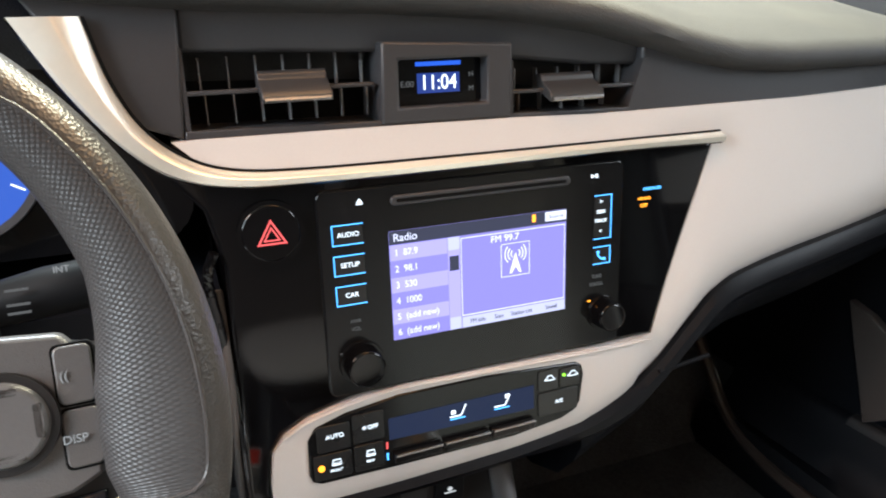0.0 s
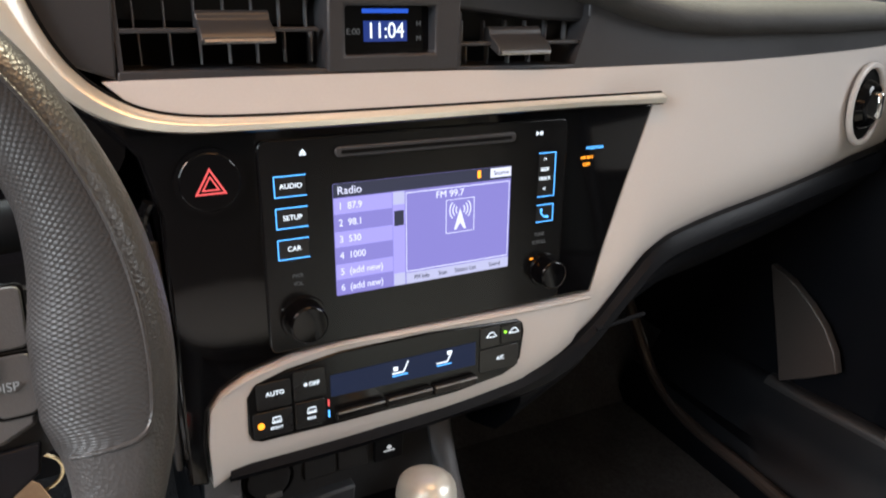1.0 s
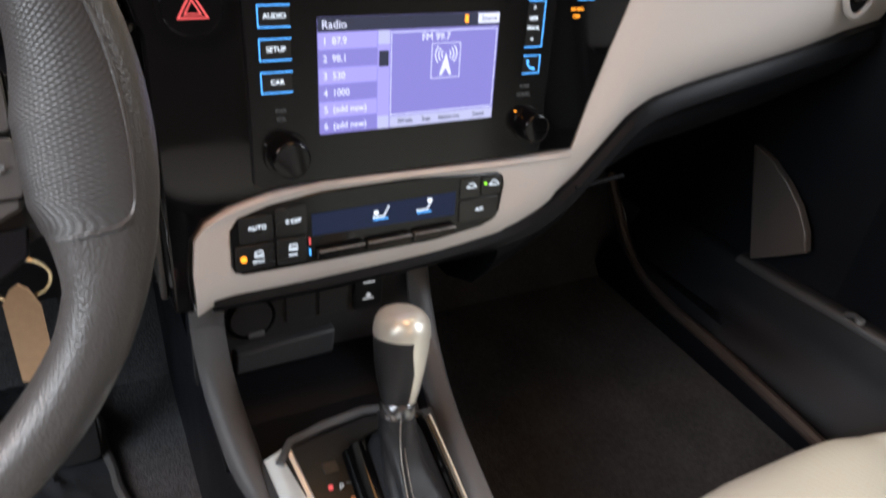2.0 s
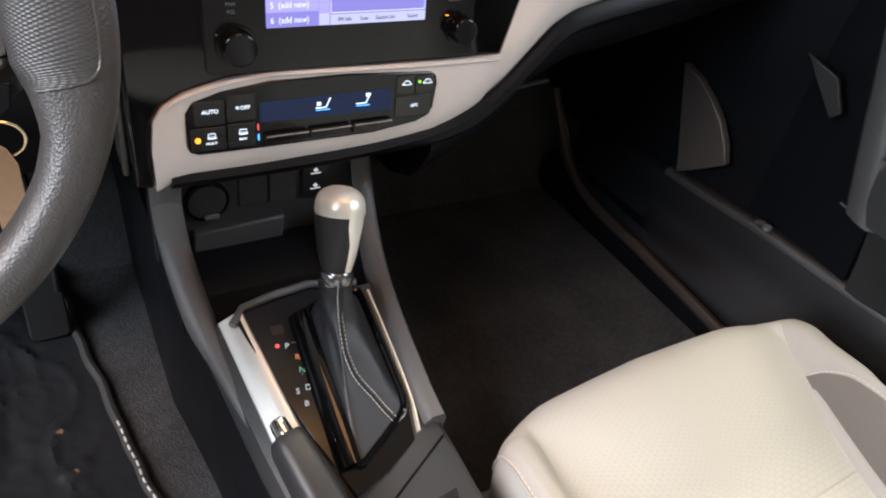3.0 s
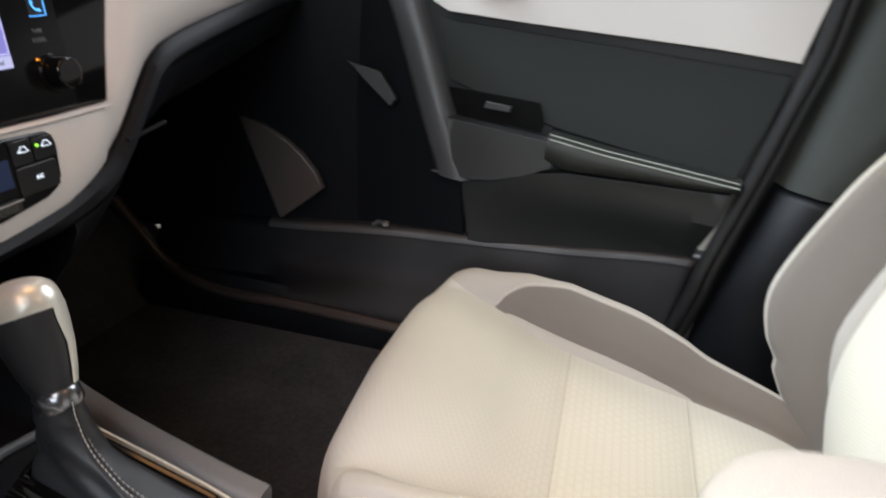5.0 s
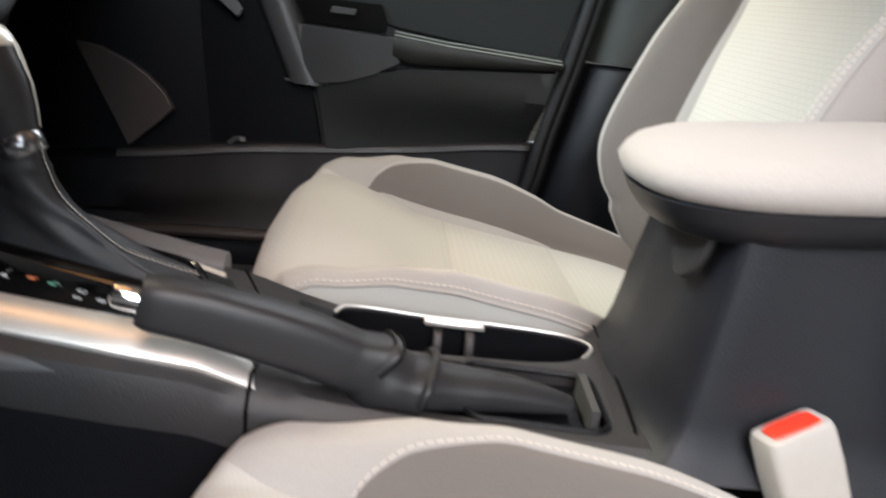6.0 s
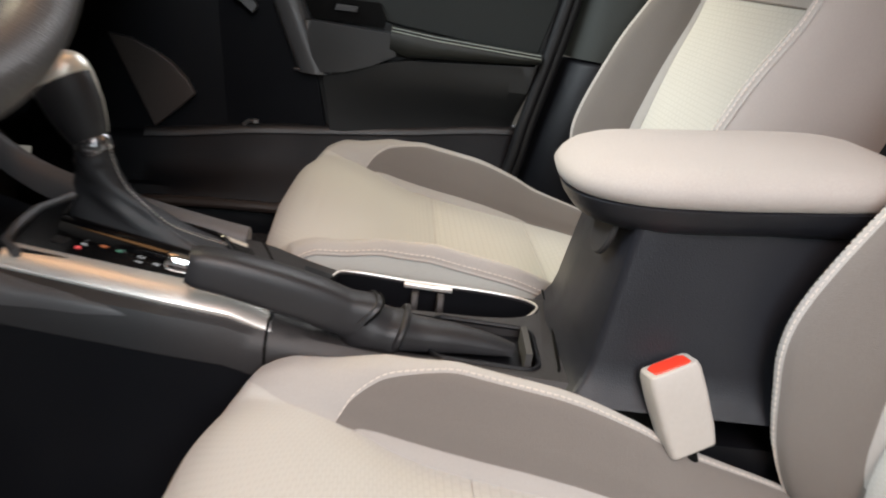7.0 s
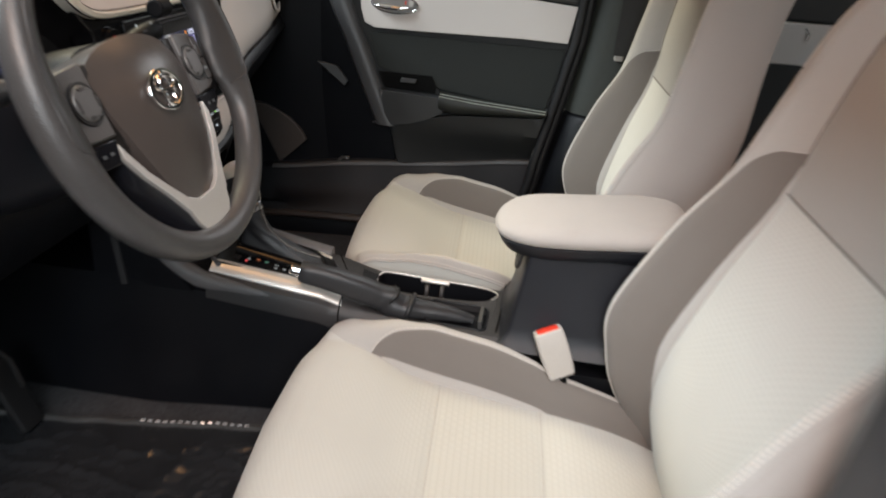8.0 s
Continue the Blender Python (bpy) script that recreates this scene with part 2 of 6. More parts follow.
def sweep(points, radius, sides=12, squash=1.0, up=(0, 0, 1), loop=False, caps=True):
    """A tube along points; radius: one number or one for each point; squash flattens it along up."""
    p = [Vector(q) for q in points]
    rings = []
    for i, c in enumerate(p):
        if loop:
            d = p[(i + 1) % len(p)] - p[i - 1]
        else:
            d = p[min(i + 1, len(p) - 1)] - p[max(i - 1, 0)]
        d.normalize()
        side = d.cross(Vector(up))
        side = side.normalized() if side.length > 1e-5 else Vector((1, 0, 0))
        n = side.cross(d).normalized()
        r = radius[i] if isinstance(radius, (list, tuple)) else radius
        rings.append([c + r * (math.cos(a) * side + squash * math.sin(a) * n) for a in (2 * math.pi * k / sides for k in range(sides))])
    return loft(rings, caps=caps, loop=loop)


def disc(r, h, m, sides=32, top=1.0):
    """A round piece of height h standing on the xy plane of m."""
    bm = bmesh.new()
    bmesh.ops.create_cone(bm, cap_ends=True, segments=sides, radius1=r, radius2=r * top, depth=h)
    bmesh.ops.translate(bm, verts=bm.verts, vec=(0, 0, h / 2))
    bm.transform(m)
    return bm


def slab(outline, depth, m, shape=None, cuts=0.0):
    """A plate of this outline (u, v) in the frame m, depth thick behind its face; shape(u, v) lifts the face; cuts: spacing of the strips it is bent along."""
    bm = bmesh.new()
    f = bm.faces.new([bm.verts.new((u, v, 0)) for u, v in outline])
    if cuts:
        lo, hi = min(p[0] for p in outline), max(p[0] for p in outline)
        k = lo + cuts
        while k < hi:
            bmesh.ops.bisect_plane(bm, geom=bm.verts[:] + bm.edges[:] + bm.faces[:], plane_co=(k, 0, 0), plane_no=(1, 0, 0))
            k += cuts
        lo, hi = min(p[1] for p in outline), max(p[1] for p in outline)
        k = lo + cuts
        while k < hi:
            bmesh.ops.bisect_plane(bm, geom=bm.verts[:] + bm.edges[:] + bm.faces[:], plane_co=(0, k, 0), plane_no=(0, 1, 0))
            k += cuts
    bmesh.ops.recalc_face_normals(bm, faces=bm.faces)
    if bm.faces[:][0].normal.z < 0:
        bmesh.ops.reverse_faces(bm, faces=bm.faces)
    got = bmesh.ops.extrude_face_region(bm, geom=bm.faces[:])
    low = [v for v in got["geom"] if isinstance(v, bmesh.types.BMVert)]
    if shape:
        for v in bm.verts:
            v.co.z += shape(v.co.x, v.co.y)
    for v in low:
        v.co.z -= depth
    bm.transform(m)
    return bm


def rrect(x0, y0, x1, y1, r, n=5):
    out = []
    for cx, cy, a0 in ((x1 - r, y1 - r, 0), (x0 + r, y1 - r, 90), (x0 + r, y0 + r, 180), (x1 - r, y0 + r, 270)):
        for k in range(n + 1):
            a = radians(a0 + 90 * k / n)
            out.append((cx + r * math.cos(a), cy + r * math.sin(a)))
    return out


def frame_of(outline, width, depth, m):
    """A thin raised border that follows a closed outline."""
    p = [Vector((u, v, 0)) for u, v in outline]
    n = len(p)
    rings = []
    c = sum(p, Vector()) / n
    for i in range(n):
        d = (p[(i + 1) % n] - p[i - 1]).normalized()
        s = Vector((d.y, -d.x, 0))
        if s.dot(p[i] - c) < 0:
            s = -s
        a, b = p[i], p[i] - s * width
        rings.append([m @ q for q in (a, a + Vector((0, 0, depth)), b + Vector((0, 0, depth)), b)])
    return loft(rings, loop=True)


def text(name, words, size, m, material, parent, label="", depth=0.0002, align="CENTER", wide=1.0):
    c = bpy.data.curves.new(name, "FONT")
    c.body, c.size, c.extrude, c.align_x, c.align_y = words, size, depth, align, "CENTER"
    tmp = new(name + "_tmp", c)
    me = bpy.data.meshes.new_from_object(tmp.evaluated_get(bpy.context.evaluated_depsgraph_get()))
    bpy.data.objects.remove(tmp)
    me.transform(m @ Matrix.Diagonal((wide, 1, 1, 1)))
    me.materials.clear()
    me.materials.append(material)
    ob = new(name, me)
    ob.parent = parent
    if parent.type == "EMPTY":
        ob.matrix_parent_inverse = Matrix.Translation(parent.location).inverted()
    if label:
        ob["label"] = label
    return ob


def axes(o, x, y):
    """A frame from its origin, its x and its y direction."""
    x, y = Vector(x).normalized(), Vector(y).normalized()
    z = x.cross(y).normalized()
    y = z.cross(x)
    return Matrix(((x.x, y.x, z.x, o[0]), (x.y, y.y, z.y, o[1]), (x.z, y.z, z.z, o[2]), (0, 0, 0, 1)))


def T(x, y, z=0.0):
    return Matrix.Translation((x, y, z))


def stitches(pts, step=0.0062, length=0.0042, r=0.00075):
    """Short threads along a line."""
    bms, acc = [], [0.0]
    for a, b in zip(pts, pts[1:]):
        acc.append(acc[-1] + (b - a).length)

    def at(s):
        k = min(len(acc) - 2, max(0, int(np.searchsorted(acc, s)) - 1))
        f = (s - acc[k]) / max(1e-9, acc[k + 1] - acc[k])
        return pts[k].lerp(pts[k + 1], f)

    s = 0.0
    while s + length < acc[-1]:
        bms.append(sweep([at(s), at(s + length)], r, 4))
        s += step
    return join(*bms)


def carve(bm, cutter):
    """bm with the solid cutter taken away."""
    obs = []
    for b in (bm, cutter):
        bmesh.ops.recalc_face_normals(b, faces=b.faces)
        me = bpy.data.meshes.new("t")
        b.to_mesh(me)
        b.free()
        obs.append(new("t", me))
    mod = obs[0].modifiers.new("cut", "BOOLEAN")
    mod.operation, mod.object, mod.solver = "DIFFERENCE", obs[1], "EXACT"
    me = bpy.data.meshes.new_from_object(obs[0].evaluated_get(bpy.context.evaluated_depsgraph_get()))
    out = bmesh.new()
    out.from_mesh(me)
    for o in obs:
        bpy.data.objects.remove(o)
    return out


def lerp(x, table):
    return float(np.interp(x, [a for a, b in table], [b for a, b in table]))


# ---- the large structure ----
def block(name, x0, y0, z0, x1, y1, z1, material, label, category, bevel=0.0):
    ob = part(name, box(x1 - x0, y1 - y0, z1 - z0, ((x0 + x1) / 2, (y0 + y1) / 2, (z0 + z1) / 2)), material, None, bevel=bevel)
    return tagged(ob, label, category, kind="structure")


FLOOR = 0.05
block("ground", -7, -7, -0.42, 7, 7, -0.37, GROUND, "grey polished showroom floor under the car", "floor")
block("wall_north", -7, 7, -0.42, 7, 7.1, 3.2, WALL, "plain grey showroom wall ahead of the car", "wall")
block("wall_south", -7, -7.1, -0.42, 7, -7, 3.2, WALL, "plain grey showroom wall behind the car", "wall")
block("wall_east", 7, -7, -0.42, 7.1, 7, 3.2, WALL, "plain grey showroom wall beside the car", "wall")
block("wall_west", -7.1, -7, -0.42, -7, 7, 3.2, WALL, "plain grey showroom wall by the open door", "wall")
block("ceiling", -7, -7, 3.2, 7, 7, 3.3, WALL, "plain grey showroom ceiling with light panels", "ceiling")
block("car_floor", -0.70, -1.9, 0.0, 0.72, 1.0, FLOOR, CARPET, "black carpet on the floor of the car", "carpet")
block("roof_lining", -0.60, -1.7, 1.17, 0.60, 0.29, 1.20, LINER, "light grey fabric headliner under the roof", "headliner")
# unseen block added to carry the warm lamp over the console
block("overhead_console", -0.16, 0.10, 1.156, 0.12, 0.36, 1.168, LINER, "light grey overhead console added on the headliner, out of view", "overhead console")
# housing added out of view round the rear warm lamp
block("rear_fill_housing", -0.11, -0.53, 1.1535, 0.11, -0.39, 1.168, LINER, "light grey housing added round the rear warm lamp, out of view", "dome lamp")
block("bulkhead", -0.72, 0.98, 0.0, 0.72, 1.02, 0.84, CARPET, "black carpeted bulkhead behind the dashboard", "bulkhead")
block("rear_panel", -0.72, -1.93, 0.0, 0.72, -1.88, 0.95, DOOR_DARK, "dark panel closing the rear of the cabin", "panel")
# toe board, sloping up to the bulkhead
toe = part("toe_board", loft([[(x, 0.60, FLOOR + 0.002), (x, 0.99, 0.42), (x, 0.99, FLOOR + 0.002)] for x in (-0.69, 0.71)]), CARPET, None)
tagged(toe, "black carpeted toe board at the front of the footwell", "carpet", kind="structure")

# passenger side: sill trim with its scuff plate, kick panel
sill_line = [(0.62, 0.652, 0.205), (0.40, 0.680, 0.217), (0.23, 0.700, 0.238), (0.10, 0.716, 0.248), (-0.07, 0.736, 0.262), (-0.26, 0.758, 0.281), (-0.60, 0.770, 0.290), (-1.0, 0.77, 0.29)]
rows, flange = [], []
for y, x, z in curve(sill_line, 40):
    rows.append([(x + 0.06, y, z - 0.008), (x + 0.012, y, z - 0.002), (x, y, z - 0.004), (x - 0.010, y, z - 0.018), (x - 0.018, y, z - 0.05), (x - 0.040, y, z - 0.09),
                 (x - 0.062, y, FLOOR + 0.075), (x - 0.076, y, FLOOR + 0.045), (x - 0.082, y, FLOOR + 0.012), (x - 0.083, y, 0.0), (x + 0.06, y, 0.0)])
    if y < 0.45:
        flange.append([(x + 0.016, y, z + 0.001), (x + 0.004, y, z + 0.0035), (x - 0.004, y, z + 0.001), (x - 0.008, y, z - 0.006), (x - 0.0095, y, z - 0.012), (x - 0.006, y, z - 0.013), (x + 0.014, y, z - 0.006)])
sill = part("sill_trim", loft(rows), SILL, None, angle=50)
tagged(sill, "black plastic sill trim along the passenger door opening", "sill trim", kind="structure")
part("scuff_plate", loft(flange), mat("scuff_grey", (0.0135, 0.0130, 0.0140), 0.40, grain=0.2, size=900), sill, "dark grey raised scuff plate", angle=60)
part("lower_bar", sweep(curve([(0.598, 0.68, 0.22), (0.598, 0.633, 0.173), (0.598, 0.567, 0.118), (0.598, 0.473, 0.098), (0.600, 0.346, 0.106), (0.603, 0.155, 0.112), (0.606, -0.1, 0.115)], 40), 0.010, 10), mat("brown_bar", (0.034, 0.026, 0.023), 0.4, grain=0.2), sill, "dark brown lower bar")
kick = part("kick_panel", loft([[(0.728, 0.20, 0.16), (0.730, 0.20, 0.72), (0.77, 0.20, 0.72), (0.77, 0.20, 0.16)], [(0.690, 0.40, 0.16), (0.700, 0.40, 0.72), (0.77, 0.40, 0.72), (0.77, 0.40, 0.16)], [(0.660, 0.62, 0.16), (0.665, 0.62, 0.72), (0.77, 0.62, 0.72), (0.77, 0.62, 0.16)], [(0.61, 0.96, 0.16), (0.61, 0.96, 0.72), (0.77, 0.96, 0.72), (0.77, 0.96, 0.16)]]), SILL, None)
tagged(kick, "black plastic kick panel in the passenger footwell", "panel", kind="structure")
sail = thing("footwell_trim", (0.655, 0.43, 0.222), "dark brown triangular footwell trim on the kick panel", "trim")
bm = slab([(-0.404, 0.222), (-0.360, 0.262), (-0.330, 0.292), (-0.345, 0.318), (-0.372, 0.344), (-0.402, 0.362), (-0.444, 0.379), (-0.484, 0.384), (-0.462, 0.338), (-0.432, 0.278)], 0.014, axes((0.668, 0, 0), (0, -1, 0), (0, 0, 1)))
part("plate", bm, mat("brown_plastic", (0.058, 0.050, 0.047), 0.34, grain=0.3, size=900), sail, bevel=0.002)
hook = thing("cargo_hook", (0.69, 0.235, 0.243), "small grey metal hook on the sill trim", "hook")
part("stem", sweep([(0.692, 0.245, 0.240), (0.690, 0.235, 0.249), (0.684, 0.222, 0.252)], 0.004, 8), mat("hook_metal", (0.3, 0.3, 0.3), 0.35, 0.8), hook)
part("tip", disc(0.006, 0.006, T(0.684, 0.221, 0.248), 12), mat("hook_cap", (0.35, 0.35, 0.36), 0.35, 0.6), hook)

# ---- dashboard ----
PM = axes((0, 0.347, 0.66), (1, 0, 0), (0, 0.205, 0.979))
dash = thing("dashboard", (0, 0.5, 0.45), "black and beige dashboard with silver strip and glossy centre", "dashboard")


def away(u, v=0):
    """How far the dashboard falls back towards the passenger's end."""
    return -0.36 * max(0.0, u - 0.27) ** 2


beige_out = [(-0.221, 0.0785), (-0.204, 0.079), (-0.08, 0.0785), (0.03, 0.0775), (0.10, 0.0755), (0.157, 0.0755), (0.323, 0.076), (0.548, 0.081), (0.640, 0.084), (0.690, 0.076), (0.715, 0.055), (0.72, 0.0), (0.70, -0.045),
             (0.655, -0.052), (0.588, -0.049), (0.50, -0.060), (0.434, -0.068), (0.36, -0.075), (0.313, -0.082), (0.27, -0.092), (0.240, -0.108), (0.212, -0.135), (0.178, -0.168), (0.148, -0.190), (0.103, -0.207), (0.027, -0.217), (-0.079, -0.221),
             (-0.160, -0.221), (-0.181, -0.232), (-0.1815, -0.19), (-0.178, -0.163), (-0.168, -0.150), (-0.150, -0.1405), (-0.115, -0.132), (-0.076, -0.1275), (0.0, -0.129), (0.1, -0.131), (0.1725, -0.1305),
             (0.185, -0.085), (0.2, -0.04), (0.215, 0.002), (0.2285, 0.040), (0.231, 0.0465), (0.13, 0.047), (-0.024, 0.046), (-0.133, 0.0465), (-0.175, 0.050), (-0.196, 0.058), (-0.210, 0.068)]
BEIGE_LOW = [(-0.18, -0.232), (-0.16, -0.222), (-0.079, -0.221), (0.027, -0.217), (0.103, -0.207), (0.148, -0.190), (0.178, -0.168), (0.212, -0.135), (0.240, -0.108), (0.27, -0.092), (0.313, -0.082), (0.36, -0.075), (0.434, -0.068), (0.50, -0.060), (0.588, -0.049), (0.72, -0.045)]


def rolled(u, v):
    """The trim's face, rolled back towards its lower edge."""
    r = lerp(u, [(0.10, 0.018), (0.20, 0.034), (0.35, 0.050)])
    d = (v - lerp(u, BEIGE_LOW)) * lerp(u, [(0.10, 1.0), (0.15, 0.75), (0.24, 0.75), (0.30, 1.0)])
    e = (u - 0.1725 - 0.0585 * (v + 0.1305) / 0.177) / 0.026
    e = max(0.0, min(1.0, e)) if v < 0.05 and u > 0.16 else 1.0
    return away(u) + 0.004 - 0.34 * max(0.0, r - d) ** 2 / r - 0.0055 * (1 - e)


part("beige_trim", slab(beige_out, 0.03, PM, rolled, cuts=0.014), BEIGE, dash, "beige soft-touch dashboard trim", bevel=0.004, segments=3, angle=50)
rows = []
for u, v, w in curve([(-0.168, -0.226, 0), (-0.079, -0.226, 0), (0.027, -0.222, 0), (0.103, -0.212, 0), (0.150, -0.195, 0), (0.182, -0.172, 0), (0.217, -0.138, 0), (0.246, -0.111, 0), (0.28, -0.096, 0), (0.36, -0.082, 0), (0.50, -0.066, 0), (0.66, -0.058, 0)], 60):
    a, k = away(u), lerp(u, [(0.04, 0.3), (0.15, 1.0)])
    rows.append([PM @ Vector((u, v + dv, a + dw)) for dv, dw in ((0.010, 0.0), (0.003, 0.005), (-0.008 * k, 0.006 * k), (-0.017 * k, -0.002), (-0.024 * k, -0.025), (0.005, -0.04))])
part("lower_lip", loft(rows), SILL, dash, "dark plastic lip under the beige trim")

silver_up = curve([(-0.262, 0.158, 0), (-0.252, 0.120, 0), (-0.237, 0.090, 0), (-0.214, 0.069, 0), (-0.184, 0.0575, 0), (-0.133, 0.0535, 0), (-0.024, 0.0525, 0), (0.13, 0.0525, 0), (0.2315, 0.0525, 0)], 48)
silver_lo = curve([(0.2315, 0.0430, 0), (0.13, 0.0445, 0), (-0.024, 0.0435, 0), (-0.133, 0.0440, 0), (-0.188, 0.0465, 0), (-0.224, 0.057, 0), (-0.252, 0.080, 0), (-0.278, 0.115, 0), (-0.302, 0.158, 0)], 48)
rows = []
for a, b in zip(silver_up, reversed(silver_lo)):
    rows.append([PM @ Vector((q.x, q.y, w)) for q, w in ((a, 0.003), (a.lerp(b, 0.10), 0.0062), (a.lerp(b, 0.36), 0.0122), (a.lerp(b, 0.46), 0.0130), (a.lerp(b, 0.90), 0.0118), (b, 0.0095), (b, -0.01), (a, -0.01))])
part("silver_strip", loft(rows), SILVER, dash, "satin silver strip", angle=32)
part("strip_joint", sweep([PM @ Vector((q.x, q.y, 0.0045)) for q in silver_up], 0.0011, 6), VOID, dash)
part("strip_joint", sweep([PM @ Vector((q.x, q.y, 0.0075)) for q in silver_lo], 0.0013, 6), PIANO, dash)

black_out = [(0.2285, 0.042), (0.215, 0.002), (0.2, -0.04), (0.185, -0.085), (0.1715, -0.1295), (0.1, -0.130), (0.0, -0.128), (-0.076, -0.1265), (-0.115, -0.131), (-0.151, -0.1400), (-0.169, -0.1495), (-0.179, -0.163), (-0.1825, -0.19), (-0.183, -0.228),
             (-0.1985, -0.225), (-0.197, -0.10), (-0.197, -0.01), (-0.206, 0.03), (-0.232, 0.062), (-0.258, 0.090), (-0.29, 0.14), (-0.27, 0.14), (-0.235, 0.085), (-0.19, 0.055), (-0.133, 0.047), (0.1, 0.047)]
part("black_panel", slab(black_out, 0.10, PM), PIANO, dash, "glossy black centre panel", bevel=0.003, segments=3)
# edge moulding down the driver's side of the stack
part("side_moulding", sweep([PM @ Vector(q) for q in curve([(-0.203, 0.0, 0.0), (-0.209, -0.02, -0.004), (-0.204, -0.06, -0.006), (-0.198, -0.12, -0.006), (-0.196, -0.20, -0.004)], 20)], 0.004, 10), PIANO, dash)
part("side_cheek", slab([(0, 0), (0.10, 0.0), (0.10, 0.15), (0.03, 0.19), (0.0, 0.12)], 0.006, axes(PM @ Vector((-0.199, -0.222, -0.02)), (0.02, 0.98, 0), (0.0, 0.1, 0.98))), mat("grey_cheek", (0.06, 0.055, 0.053), 0.4, grain=0.1), dash, "grey side cheek of the centre stack", bevel=0.002)

hz = PM @ T(-0.163, 0.010)
hazard = part("hazard_switch", disc(0.021, 0.004, hz @ T(0, 0, 0.0005), 40), PIANO, dash, "round hazard switch with a red triangle", bevel=0.0015)
part("bezel", frame_of([(0.0235 * math.cos(a), 0.0235 * math.sin(a)) for a in (2 * math.pi * k / 40 for k in range(40))], 0.003, 0.004, hz), PIANO, hazard)
for r0, r1 in ((0.0125, 0.0098), (0.0072, 0.005)):
    tri = [(r0 * math.sin(radians(a)), r0 * math.cos(radians(a)) - 0.002) for a in (0, 120, 240)]
    tin = [(r1 * math.sin(radians(a)), r1 * math.cos(radians(a)) - 0.002) for a in (0, 120, 240)]
    bm = bmesh.new()
    vo, vi = [bm.verts.new((*p, 0.0048)) for p in tri], [bm.verts.new((*p, 0.0048)) for p in tin]
    for k in range(3):
        bm.faces.new((vo[k], vo[(k + 1) % 3], vi[(k + 1) % 3], vi[k]))
    bm.transform(hz)
    part("triangle", bm, G_RED, hazard, "red triangle outline", smooth=False)

# fascia with the air vents and the clock
LIP = [(-0.80, 0.185), (-0.305, 0.173), (-0.21, 0.164), (-0.07, 0.159), (0.027, 0.153), (0.10, 0.142), (0.151, 0.129), (0.19, 0.117), (0.24, 0.107), (0.30, 0.1025), (0.432, 0.102), (0.72, 0.104)]


def lip(u):
    return lerp(u, LIP)


def strip(us, lo, hi, w):
    """A plate between two lines over u."""
    return slab([(u, hi(u)) for u in us] + [(u, lo(u)) for u in reversed(us)], 0.02, PM, lambda u, v: away(u) + w, cuts=0.03)


us = [0.15, 0.17, 0.19, 0.21, 0.24, 0.30, 0.36, 0.43, 0.50, 0.58, 0.66, 0.72]
part("fascia", strip(us, lambda u: 0.073, lambda u: lip(u) + 0.012, 0.0), FASCIA, dash, "dark grey fascia strip", bevel=0.002)
part("fascia", slab([(-0.212, 0.079), (-0.207, 0.165), (-0.30, 0.175), (-0.262, 0.120), (-0.236, 0.088)], 0.02, PM), FASCIA, dash, bevel=0.002)
us = [-0.208, -0.15, -0.07, 0.0, 0.06, 0.10, 0.152]
part("vent_brow", slab([(u, lip(u) + 0.012) for u in us] + [(0.152, 0.112), (0.10, 0.1145), (0.03, 0.122), (-0.07, 0.130), (-0.15, 0.133), (-0.209, 0.135)], 0.05, PM, lambda u, v: -0.010 + 0.16 * max(0, v - 0.120)), FASCIA, dash, "smooth dark brow over the vents", bevel=0.003)
part("vent_sill", slab([(-0.212, 0.0785), (0.146, 0.0725), (0.147, 0.0785), (-0.211, 0.0845)], 0.05, PM, lambda u, v: 0.001), FASCIA, dash, bevel=0.001)
# dark sheet behind the slats, painting the shade inside the vents
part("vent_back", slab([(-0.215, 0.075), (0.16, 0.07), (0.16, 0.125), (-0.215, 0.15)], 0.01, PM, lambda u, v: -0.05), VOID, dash)


